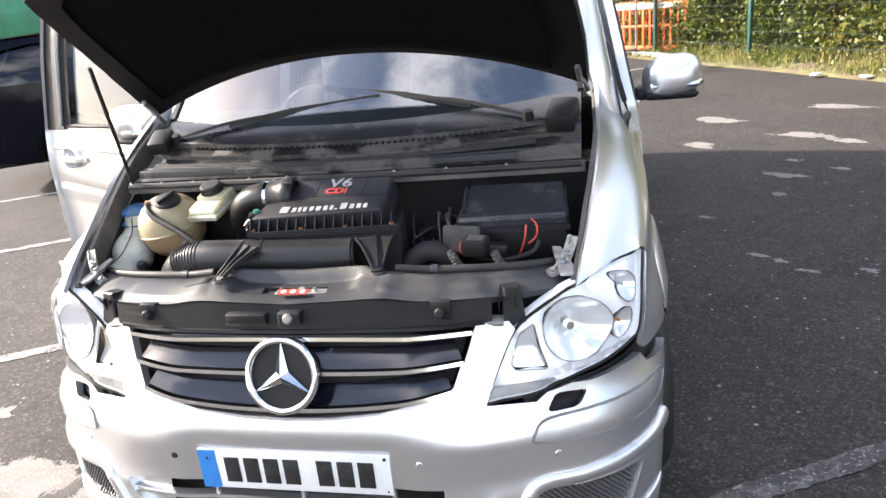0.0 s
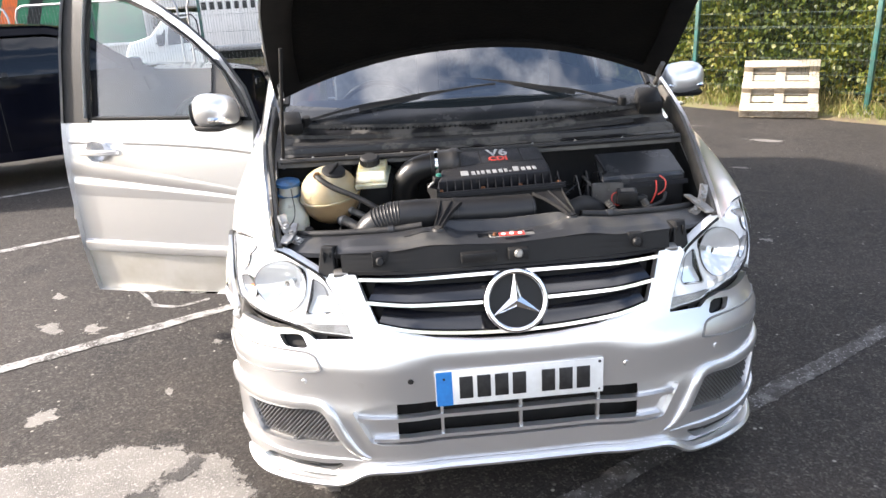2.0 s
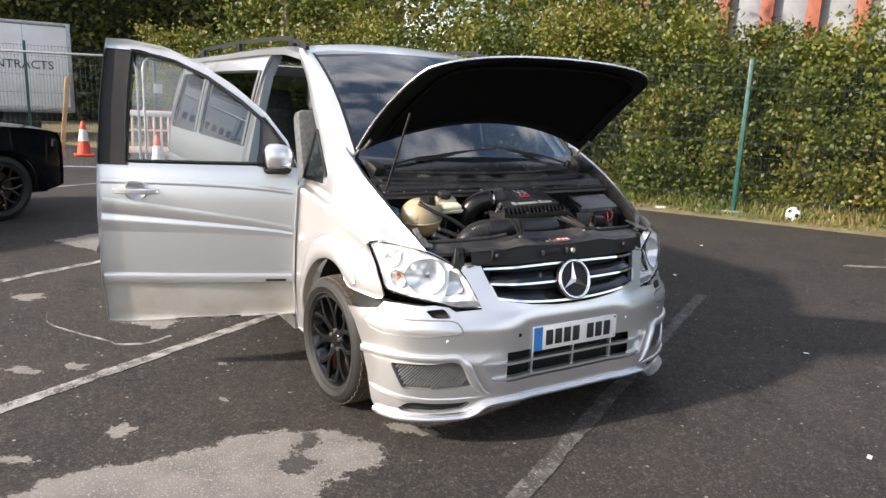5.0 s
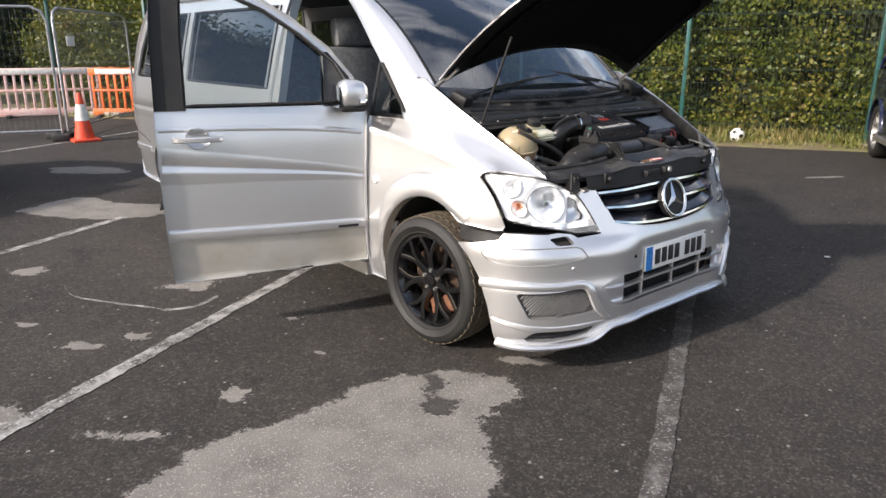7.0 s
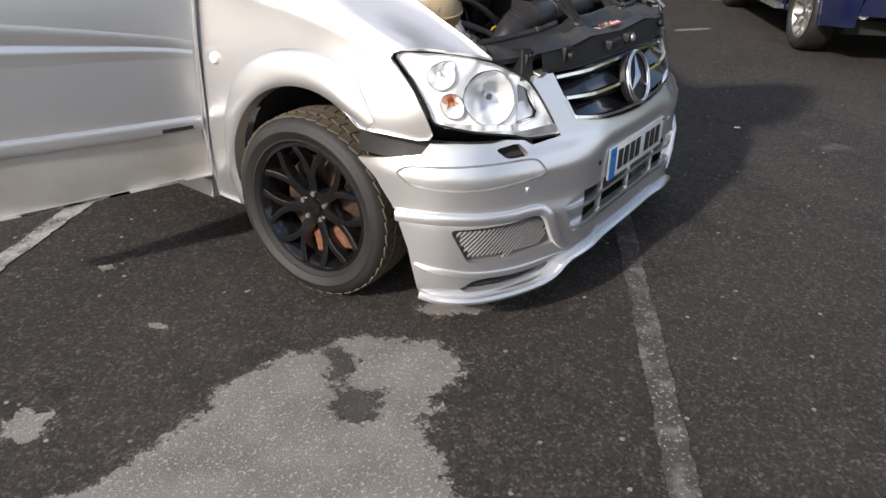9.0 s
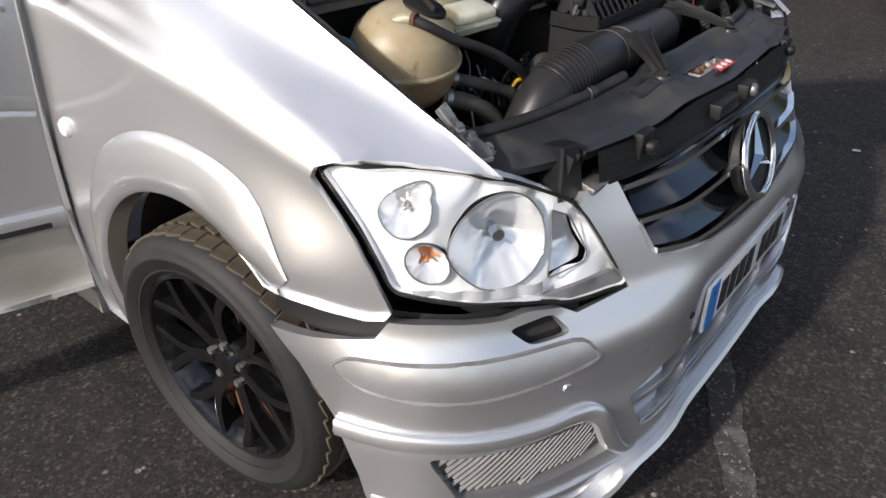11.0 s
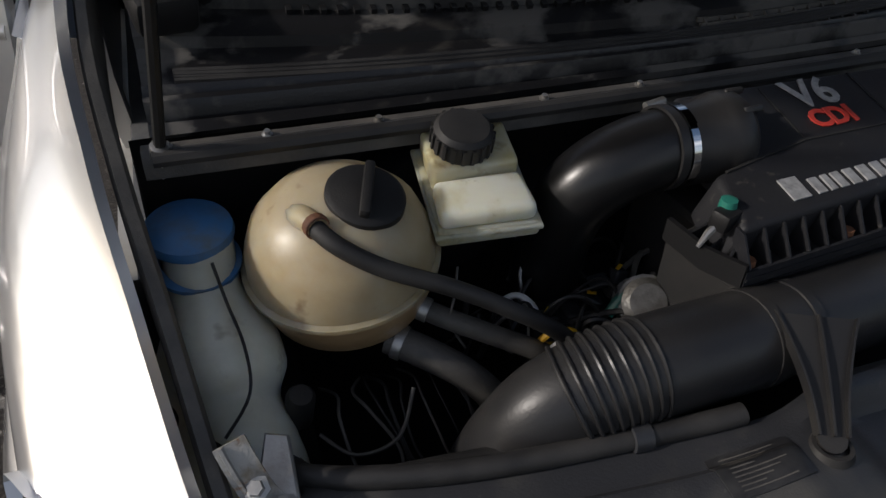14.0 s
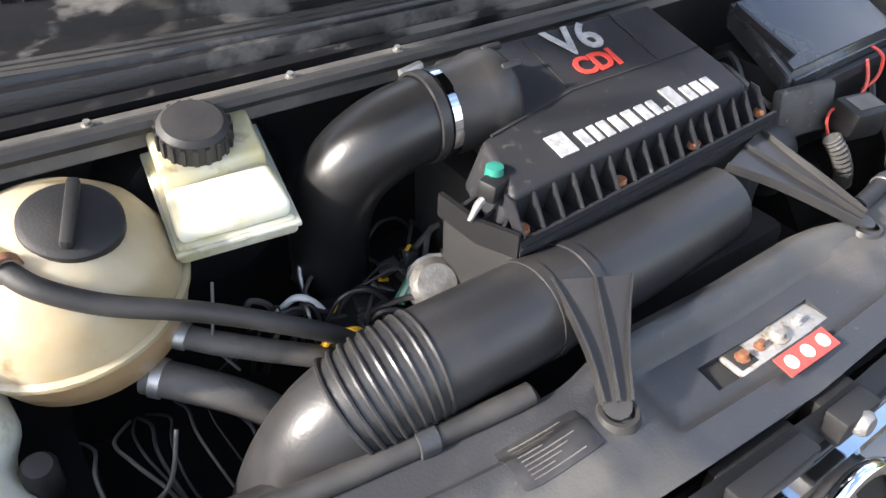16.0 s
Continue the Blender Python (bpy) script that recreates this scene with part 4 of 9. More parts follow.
# near-black recess sheets, standing for shaded depth, and meshes in the bumper's openings
for sg in (-1, 1):
    part("washer_recess", sheet([(sg * ((u - 0.718) * 1.25 + 0.718), (v - 0.634) * 1.25 + 0.634) for u, v in wash], lambda u, v: nose(u, v, -0.03), step=0.02), M_DARK, bumper)
    fg = part("fog_grille", sheet([(sg * ((u - 0.78) * 1.06 + 0.78), (v - 0.36) * 1.1 + 0.36) for u, v in fog], lambda u, v: nose(u, v, -0.022), step=0.03), M_HOSE, bumper, "grey ribbed fog grille")
    for k in range(32):
        u0 = 0.50 + 0.0145 * k
        a, b = (u0, 0.43), (u0 + 0.13, 0.285)
        pts = [(a[0] + (b[0] - a[0]) * t, a[1] + (b[1] - a[1]) * t) for t in np.linspace(0, 1, 9)]
        pts = [p for p in pts if inside(p, [((u - 0.78) * 1.02 + 0.78, (v - 0.36) * 1.02 + 0.36) for u, v in fog])]
        if len(pts) > 1:
            part("rib", sweep([nose(sg * u, v, -0.016) for u, v in pts], [(-0.0026, -0.004), (0.0026, -0.004), (0.002, 0.004), (-0.002, 0.004)], up=(0, -1, 0.1)), M_GREY_MESH, fg)
    sl = part("skirt_slot", sheet([(sg * u, v) for u, v in [((u - 0.76) * 1.05 + 0.76, (v - 0.21) * 1.2 + 0.21) for u, v in slot]], lambda u, v: nose(u, v, -0.02), step=0.03), M_BLACK, bumper, "black slot in the skirt")
    for k in range(4):
        part("rib", tube([nose(sg * u, 0.197 + 0.010 * k, -0.014) for u in np.linspace(0.66, nose_s(0.85), 8)], 0.0022, 5), M_DUSTY, sl)
    # raised edge that runs along the flank and down past the fog grille
    edge = [(1.080, 0.447), (0.993, 0.452), (0.905, 0.452), (0.817, 0.449), (0.722, 0.447), (0.635, 0.450), (0.585, 0.425), (0.545, 0.345), (0.505, 0.285), (0.47, 0.262)]
    path = [nose(sg * p.x, p.y, 0.0) for p in spline([(u, v, 0) for u, v in edge], 6)]
    part("skirt_edge", sweep(path, [(sg * a, b) for a, b in ((-0.034, -0.012), (0.006, -0.012), (0.005, 0.005), (0.001, 0.010), (-0.006, 0.012), (-0.022, 0.009), (-0.032, 0.001))], up=(0.15 * sg, -1, 0.25), scale=[min(1.0, 0.15 + 0.08 * (len(path) - 1 - k)) for k in range(len(path))]), M_PAINT, bumper)
    low_edge = [(1.018, 0.278), (0.923, 0.262), (0.854, 0.250), (0.758, 0.243), (0.657, 0.244), (0.56, 0.249), (0.497, 0.250)]
    path = [nose(sg * p.x, p.y, 0.0) for p in spline([(u, v, 0) for u, v in low_edge], 5)]
    part("skirt_crease", sweep(path, [(sg * a, b) for a, b in ((-0.020, -0.008), (0.005, -0.008), (0.004, 0.004), (0.0, 0.007), (-0.005, 0.006), (-0.018, 0.0))], up=(0.2 * sg, -1, 0.3), scale=[min(1.0, 0.3 + 0.2 * k, 0.2 + 0.1 * (len(path) - 1 - k)) for k in range(len(path))]), M_PAINT, bumper)
    # rubbing strip set in the corner, with a fine groove round it
    strip = rounded_loop([(1.085, 0.572), (1.050, 0.596), (0.924, 0.602), (0.796, 0.607), (0.640, 0.608), (0.606, 0.560), (0.650, 0.551), (0.803, 0.534), (0.918, 0.531), (1.035, 0.540)], 0.3)
    part("strip_groove", sweep([nose(sg * u, v, 0.0005) for u, v in strip], [(-0.0032, -0.003), (0.0032, -0.003), (0.003, 0.0032), (-0.003, 0.0032)], up=(0.3 * sg, -1, 0.2), closed_path=True), M_MESH, bumper)
    part("rubbing_strip", sheet([(sg * u, v) for u, v in strip], lambda u, v: nose(u, v, 0.0025), step=0.024, thick=0.006), M_PAINT, bumper)
    for u, v, r in ((0.335, 0.528, 0.010), (0.673, 0.513, 0.010)):
        # the empty hole is a cap, its shade put into a near-black colour
        dark = sg < 0 and u < 0.5
        p, q = nose(sg * u, v, 0.002), nose(sg * u, v, 0.03)
        part("parking_sensor", lathe([(0, 0.001), (r * 0.7, 0.001), (r, -0.003), (r * 1.1, -0.012)], axis_pose(p, q - p), 16), M_DARK if dark else M_PAINT, bumper, "empty sensor hole" if dark else "")
# lower lip
lip = [(0.0, 0.222), (0.25, 0.222), (0.42, 0.222), (0.495, 0.212), (0.575, 0.166), (0.68, 0.152), (0.80, 0.147), (0.90, 0.146), (0.97, 0.146), (1.003, 0.150)]
lip = [(p.x, p.y) for p in spline([(u, v, 0) for u, v in lip], 5)]
lip_out = curve([(0.0, 0.004), (0.45, 0.006), (0.60, 0.022), (0.85, 0.024), (1.01, 0.006)])
path = [nose(-u, v, lip_out(u)) for u, v in lip[:0:-1]] + [nose(u, v, lip_out(u)) for u, v in lip]
part("bumper_lip", sweep(path, [(-0.012, -0.050), (0.010, -0.050), (0.014, -0.004), (0.010, 0.014), (0.0, 0.019), (-0.010, 0.012), (-0.012, 0.0)], up=(0, -1, 0.1)), M_PAINT, bumper)
part("under_shield", sheet([(-0.62, 0.19), (0.62, 0.19), (0.62, 0.30), (-0.62, 0.30)], lambda u, v: nose(u, v, -0.05) + Vector((0, 0.1, -0.03)), step=0.06), M_DARK, bumper)
# near-black backing sheet; its colour is the shade inside the intake
intake = part("lower_air_intake", sheet([(u * 1.03, (v - 0.38) * 1.15 + 0.38) for u, v in air], lambda u, v: nose(u, v, -0.085), step=0.05), M_DARK, bumper, "near-black sheet for the shade behind silver slats")
for z, w in ((0.394, 0.51), (0.322, 0.46)):
    part("intake_slat", sweep([nose(u, z, -0.018) for u in np.linspace(-w, w, 17)], [(-0.008, -0.010), (0.008, -0.010), (0.006, 0.013), (-0.006, 0.013)], up=(0, -1, 0)), M_PAINT, bumper, "silver slat of the lower intake")
for sg in (-1, 1):
    part("intake_cheek", sheet([(sg * 0.385, 0.465), (sg * 0.535, 0.44), (sg * 0.48, 0.300), (sg * 0.385, 0.298)], lambda u, v: nose(u, v, -0.022), step=0.03), M_PAINT, bumper, "blank silver end of the intake")
for x in (-0.245, 0.005, 0.255):
    part("intake_rib", box((0.010, 0.020, 0.130), Matrix.Translation(nose(x, 0.380, -0.020)), 0.002), M_PAINT, bumper)
# number plate with bars in place of its characters
plate = part("number_plate", box((0.525, 0.008, 0.116), pose(0, -0.012, 0.497, -2), 0.002), M_WHITE, van, "white plate, its writing as bars")
part("blue_band", box((0.050, 0.003, 0.113), pose(-0.235, -0.0165, 0.497, -2)), M_BLUE, plate, "blue band")
x = -0.195
for w in (0.055, 0.055, 0.055, 0.055, 0.0, 0.055, 0.055, 0.055):
    if w:
        part("bar", box((0.042, 0.0025, 0.074), pose(x + w / 2, -0.0172, 0.497, -2), 0.001), M_INK, plate)
        x += 0.055
    else:
        x += 0.036
for px, pz in ((-0.235, 0.53), (0.250, 0.545), (0.250, 0.45)):
    part("screw", lathe([(0, 0.002), (0.004, 0.001), (0.005, -0.002)], axis_pose((px, -0.0165, pz), (0, -1, 0)), 10), M_INK, plate)

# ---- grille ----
# backing sheet in near-black, painted as the shade behind the slats
grille = part("grille_frame", sheet([(-0.51, 0.835), (0.51, 0.835)] + grille_side + [(-u, v) for u, v in grille_side[-2::-1]], lambda u, v: nose(u, v, -0.045), step=0.04), M_DARK, van, "near-black sheet for the shade behind the grille")
for z, zc, w in ((0.822, 0.829, 0.503), (0.757, 0.748, 0.472), (0.694, 0.660, 0.436)):
    us = np.linspace(-w, w, 25)
    rise = 0.026 if z > 0.8 else 0.044
    bm = grid(lambda u, k: nose(u * (1 - 0.03 * k), z + (zc - z) * (1 - (u / w) ** 2) + rise * k, -0.006 - 0.036 * k - 0.003 * math.sin(math.pi * k)), us, np.linspace(-0.12, 1, 7))
    turn_in(bm, 0.004)
    part("grille_slat", bm, M_PIANO, grille, "gloss black grille slat")
    part("chrome_strip", sweep([nose(u, z + (zc - z) * (1 - (u / w) ** 2), -0.004) for u in us], [(-0.0075, -0.008), (0.0075, -0.008), (0.006, 0.007), (-0.004, 0.007)], up=(0, -1, 0.25)), M_CHROME, grille, "chrome strip")
part("grille_sill", sweep([nose(u, v - 0.004, -0.006) for u, v in [(-a, b) for a, b in grille_side] + grille_side[-2::-1]], [(-0.006, -0.02), (0.006, -0.02), (0.006, 0.006), (-0.006, 0.006)], up=(0, -1, 0.2)), M_PAINT, grille)
emblem_m = facing((0, 0.030, 0.752), (1, 0, 0), (0, 0.31, 0.95))
emblem = part("emblem_disc", lathe([(0, -0.004), (0.085, -0.004), (0.09, -0.03)], emblem_m, 40), M_BLACK, grille, "round emblem on the grille")
ring = [(0.0895 + 0.0095 * math.cos(a), 0.002 + 0.0095 * math.sin(a)) for a in np.linspace(0, 2 * math.pi, 13)]
part("emblem_ring", lathe(ring, emblem_m, 48), M_CHROME, emblem, "chrome ring")
for k in range(3):
    a = radians(90 + 120 * k)
    tip, l, r = Vector((0.088 * math.cos(a), 0.088 * math.sin(a), 0.002)), Vector((0.019 * math.cos(a + 1.047), 0.019 * math.sin(a + 1.047), 0.0)), Vector((0.019 * math.cos(a - 1.047), 0.019 * math.sin(a - 1.047), 0.0))
    bm = bmesh.new()
    v = [bm.verts.new(emblem_m @ q) for q in (Vector((0, 0, 0.014)), l, tip, r)]
    bm.faces.new((v[0], v[1], v[2]))
    bm.faces.new((v[0], v[2], v[3]))
    part("emblem_spoke", bm, M_CHROME, emblem, smooth=0)

# ---- headlamps ----
def lamp_skin(s, z, out=0.0):
    """The nose's skin, carried over to the wing's flank towards the outer end of the lamp."""
    p, flat = nose(s, z, out), nose(s, z)
    w = min(1.0, max(0.0, (abs(s) - nose_s(0.74)) / (nose_s(0.88) - nose_s(0.74))))
    w = w * w * (3 - 2 * w)
    flank_x = wing_x(max(flat.y, 0.215), z) - 0.004
    p.x += math.copysign((flank_x - abs(flat.x)) * w, s)
    if z > 0.80 and flat.y > 0.15:
        p.x = math.copysign(min(abs(p.x), flank_x + min(out, 0.0) * 0.5 + 0.5 * (0.901 - min(z, 0.901))), s)
    return p


def headlamp(sg):
    lamp_out = [(0.513, 0.656), (0.542, 0.708), (0.568, 0.753), (0.594, 0.793), (0.623, 0.823), (0.655, 0.842), (0.71, 0.868), (0.775, 0.893), (0.852, 0.907), (0.927, 0.914), (0.989, 0.919), (1.038, 0.922), (1.086, 0.922),
                (1.112, 0.909), (1.089, 0.887), (1.058, 0.857), (1.024, 0.822), (0.993, 0.777), (0.973, 0.731), (0.939, 0.719), (0.889, 0.709), (0.826, 0.697), (0.772, 0.687), (0.71, 0.677), (0.645, 0.661), (0.554, 0.656)]
    lamp_out = [(p.x, p.y) for p in spline([(u, v, 0) for u, v in lamp_out], 3, closed=True)]
    out = [(sg * u, v) for u, v in lamp_out]
    mid = (0.80, 0.79)
    smaller = [(sg * ((u - mid[0]) * 0.985 + mid[0]), (v - mid[1]) * 0.97 + mid[1]) for u, v in lamp_out]

    def oval(cu, cv, ru, rv, k=1.0, n=40):
        return [(sg * (cu + k * ru * math.cos(2 * math.pi * i / n)), cv + k * rv * math.sin(2 * math.pi * i / n)) for i in range(n)]

    bowls = (("main_reflector", 0.776, 0.789, 0.087, 0.078, 0.058), ("side_reflector", 0.940, 0.862, 0.052, 0.038, 0.040), ("indicator", 0.903, 0.777, 0.039, 0.038, 0.034))
    arrow = [(0.668, 0.818), (0.626, 0.799), (0.592, 0.730), (0.601, 0.714), (0.688, 0.705), (0.674, 0.76)]
    arrow = [(sg * u, v) for u, v in rounded_loop(arrow, 0.15)]

    def base(u, v):
        a = abs(u)
        return lamp_skin(u, v, -0.020 - 0.010 * max(0.0, math.sin(a * 46 + v * 31)) * min(1.0, max(0.0, (0.95 - a) * 8)))

    lamp = part("headlamp", sheet(out, base, [oval(*b[1:5]) for b in bowls] + [arrow], step=0.017), M_REFLECT, van, "clear headlamp with chrome reflectors")
    # housing wall from the reflector to the lens
    bm = bmesh.new()
    rings = [[bm.verts.new(lamp_skin(u, v, o)) for u, v in (out if o < -0.02 else smaller)] for o in (-0.045, -0.004)]
    n = len(out)
    for k in range(n):
        bm.faces.new((rings[0][k], rings[0][(k + 1) % n], rings[1][(k + 1) % n], rings[1][k]))
    part("housing", bm, M_REFLECT, lamp)
    part("lens", sheet(smaller, lambda u, v: lamp_skin(u, v, 0.0), step=0.03, thick=0.006), M_LENS, lamp, "clear lens").visible_shadow = False
    part("seal", sweep([lamp_skin(u, v, -0.005) for u, v in out], [(-0.0034, -0.004), (0.0034, -0.004), (0.0028, 0.003), (-0.0028, 0.003)], up=(0.45 * sg, -1, 0.2), closed_path=True), M_BLACK, lamp, "black seal")
    for name, cu, cv, ru, rv, deep in bowls:
        def dish(u, v):
            q = ((abs(u) - cu) / ru) ** 2 + ((v - cv) / rv) ** 2
            facet = 0.012 * math.sin(3 * math.atan2(v - cv, abs(u) - cu) + 0.6) * q * max(0.0, 1 - q)
            return lamp_skin(u, v, -0.014 - deep * max(0.0, 1 - q) + facet)
        bowl = part(name, sheet(oval(cu, cv, ru, rv), dish, step=0.011), M_BOWL, lamp, "deep mirror reflector")
        p, q = lamp_skin(sg * cu, cv, -0.014 - deep), lamp_skin(sg * cu, cv, 0.03)
        ax = axis_pose(p, q - p)
        part("rim", tube([lamp_skin(u, v, -0.013) for u, v in oval(cu, cv, ru, rv, 1.01) + oval(cu, cv, ru, rv, 1.01)[:1]], 0.0016, 6), M_MESH, bowl)
        r = min(ru, rv)
        part("bulb", lathe([(0, 0.024), (r * 0.09, 0.021), (r * 0.11, 0.008), (r * 0.11, -0.002)], ax, 12), M_AMBER if name == "indicator" else M_STEEL, bowl, "amber bulb" if name == "indicator" else "")
        if name == "main_reflector":
            part("bulb_shield", lathe([(0, 0.040), (0.011, 0.038), (0.012, 0.020)], ax, 16), M_CHROME, bowl)
        if name == "indicator":
            part("amber_glow_ring", lathe([(r * 0.2, 0.004), (r * 0.55, 0.012), (r * 0.55, 0.010), (r * 0.2, 0.002)], ax, 16, arc=230), M_AMBER, bowl, "amber filter ring")
    # arrow-shaped inner reflector and the grey band along the lower inner edge
    part("inner_trim", sheet(arrow, lambda u, v: lamp_skin(u, v, -0.045 + 0.28 * abs(v - 0.752)), step=0.014), M_BOWL, lamp, "bright arrow-shaped inner trim")
    part("trim_edge", tube([lamp_skin(u, v, -0.017) for u, v in arrow + arrow[:1]], 0.0014, 6), M_MESH, lamp)
    part("fluted_reflector", grid(lambda u, v: lamp_skin(sg * u, v + 0.10 * (u - 0.70), -0.014 + 0.006 * abs(math.sin((u - 0.70) * 62))), np.linspace(0.70, 0.94, 41), (0.688, 0.697, 0.706)), M_BOWL, lamp, "fluted bright reflector strip")
    band = [(0.700, 0.683), (0.540, 0.686), (0.520, 0.662), (0.645, 0.664)]
    part("lower_trim", sheet([(sg * u, v) for u, v in band], lambda u, v: lamp_skin(u, v, -0.008), step=0.02, thick=0.012), M_MESH, lamp, "grey lower trim band")
    return lamp


lamp_r, lamp_l = headlamp(-1), headlamp(1)
# dark structure behind the gap between lamp, wing and bumper
for sg in (-1, 1):
    part("corner_filler", sheet([(sg * nose_s(0.60), 0.60), (sg * nose_s(0.952), 0.60), (sg * nose_s(0.952), 0.672), (sg * nose_s(0.60), 0.655)], lambda u, v: nose(u, v, -0.035), step=0.05), M_BLACK, van, "black plastic behind the bumper joint")

# ---- bonnet, held open ----
HINGE_Y, HINGE_Z, TILT_UP = 0.905, 1.283, radians(33)
bon_front = curve([(0.0, 0.858), (0.25, 0.853), (0.45, 0.832), (0.56, 0.800), (0.645, 0.750), (0.73, 0.66)])
bon_side = curve([(0.0, 0.765), (0.2, 0.760), (0.4, 0.742), (0.55, 0.722), (0.66, 0.698), (0.755, 0.665)])


def bonnet_point(x, d, lift=0.0):
    """Point of the bonnet's outer skin: x across, d metres from the hinge line."""
    h = 0.085 * (1 - (x / 0.78) ** 2) * (1 - 0.45 * d) + 0.035 * math.sin(math.pi * min(max(d / 0.9, 0), 1)) + lift - 0.24 * max(0.0, d - 0.70) ** 1.2
    c, s = math.cos(TILT_UP), math.sin(TILT_UP)
    return Vector((x, HINGE_Y - d * c + h * s, HINGE_Z + d * s + h * c))


bo = []
for x in np.linspace(-0.645, 0.645, 23):
    bo.append((x, bon_front(abs(x))))
side_r = [(bon_side(d), d) for d in (0.71, 0.66, 0.55, 0.4, 0.25, 0.1, 0.02)]
rear = [(x, 0.02 + 0.15 * (1 - (x / 0.74) ** 2)) for x in np.linspace(0.74, -0.74, 17)]
bo = bo + side_r + rear + [(-x, d) for x, d in side_r[::-1]]
bonnet = part("bonnet", sheet(bo, bonnet_point, step=0.045, thick=0.008), M_PAINT, van, "raised silver bonnet")
cx, cd = 0.0, 0.46
# inner panel and pad in near-black with slight mottling
part("bonnet_inner_panel", sheet([((x - cx) * 0.992 + cx, (d - cd) * 0.988 + cd) for x, d in bo], lambda u, v: bonnet_point(u, v, -0.012), step=0.06), material("near_black_inner_panel", (0.006, 0.006, 0.006), 0.7, spec=0.2, second=(0.014, 0.013, 0.012), scale=5), bonnet, "black inner panel")
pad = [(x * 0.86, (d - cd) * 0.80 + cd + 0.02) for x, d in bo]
part("insulation_pad", sheet(pad, lambda u, v: bonnet_point(u, v, -0.026 + 0.004 * math.sin(u * 9) * math.sin(v * 11)), step=0.05, thick=-0.012), material("near_black_felt", (0.006, 0.006, 0.006), 1.0, spec=0.08, second=(0.008, 0.0075, 0.007), scale=9, bump=0.4, bump_scale=90), bonnet, "black felt insulation pad")
part("gas_strut", tube([(-0.728, 0.632, 1.10), (-0.672, 0.50, 1.50)], 0.006, 8), M_BLACK, bonnet, "thin black stay rod")
part("strut_joint", lathe([(0, 0.02), (0.010, 0.016), (0.012, -0.02), (0, -0.022)], axis_pose((-0.728, 0.632, 1.10), (0.05, -0.13, 0.4)), 10), M_STEEL, bonnet)
for sg in (-1, 1):
    part("hinge", tube([(sg * 0.755, 0.93, 1.265), (sg * 0.75, 0.885, 1.30), bonnet_point(sg * 0.735, 0.06, -0.02), bonnet_point(sg * 0.73, 0.13, -0.025)], 0.010, 6), M_STEEL, bonnet)

# ---- windscreen, pillars, roof ----
def screen(u, v):
    """u from -1 to 1 across, v from 0 at the cowl to 1 at the roof."""
    base = Vector((0.745 * u, 0.955 - 0.17 * (1 - u * u) + 0.09 * (1 - u * u) * 0, 1.262 - 0.03 * (1 - u * u)))
    top = Vector((0.665 * u, 1.80 - 0.10 * (1 - u * u), 1.802 + 0.035 * (1 - u * u)))
    p = base.lerp(top, v)
    return p + Vector((0, -0.045, 0.05)) * math.sin(math.pi * v) * 0.8


part("windscreen", sheet([(-0.985, 0.0), (0.985, 0.0), (0.985, 1.0), (-0.985, 1.0)], screen, step=0.1, thick=0.004), M_SCREEN, van, "large raked tinted windscreen")
for sg in (-1, 1):
    part("windscreen_seal", sweep([screen(sg * 0.985, v) + Vector((0, 0, 0.004)) for v in np.linspace(0, 1, 12)], [(-0.012, -0.006), (0.012, -0.006), (0.008, 0.006), (-0.008, 0.006)], up=(0, -0.5, 0.8)), M_BLACK, van)
    outer = spline([(sg * 0.868, 1.003, 1.112), (sg * 0.838, 1.2, 1.290), (sg * 0.803, 1.41, 1.472), (sg * 0.755, 1.65, 1.665), (sg * 0.728, 1.86, 1.800)], 8)
    inner = [screen(sg * 1.0, v) + Vector((0, 0, 0.012)) for v in np.linspace(-0.02, 1.04, len(outer))]
    wall = [Vector((sg * -0.045, 0.01, -0.03)), Vector((sg * -0.02, 0.0, 0.012))]

    def pillar(u, v):
        k = min(int(u), len(outer) - 2)
        a, b = inner[k].lerp(inner[k + 1], u - k), outer[k].lerp(outer[k + 1], u - k)
        if v < 0:
            return a + Vector((0, 0.03, -0.03)) * -v
        if v > 1:
            return b + Vector((-sg * 0.05, 0.012, -0.01)) * (v - 1)
        return a.lerp(b, v) + Vector((sg * 0.022, -0.012, 0.022)) * math.sin(math.pi * v) * min(1.0, 0.1 + u / 6)
    part("front_pillar", grid(pillar, np.linspace(0, len(outer) - 1.001, 34), [-1, 0, 0.08, 0.25, 0.45, 0.65, 0.85, 1.0, 2.0]), M_PAINT, van, "silver windscreen pillar")


def roof(x, y):
    e = min(1.0, max(0.0, (y - 1.7) / 0.35))
    end = max(0.0, (y - 4.50) / 0.62)
    z = 1.80 + 0.055 * e ** 0.6 + 0.055 * (1 - (x / 0.74) ** 2) * (0.65 + 0.35 * e) - 0.03 * (abs(x) / 0.74) ** 6 - 0.05 * end ** 2
    return Vector((x, y, z))


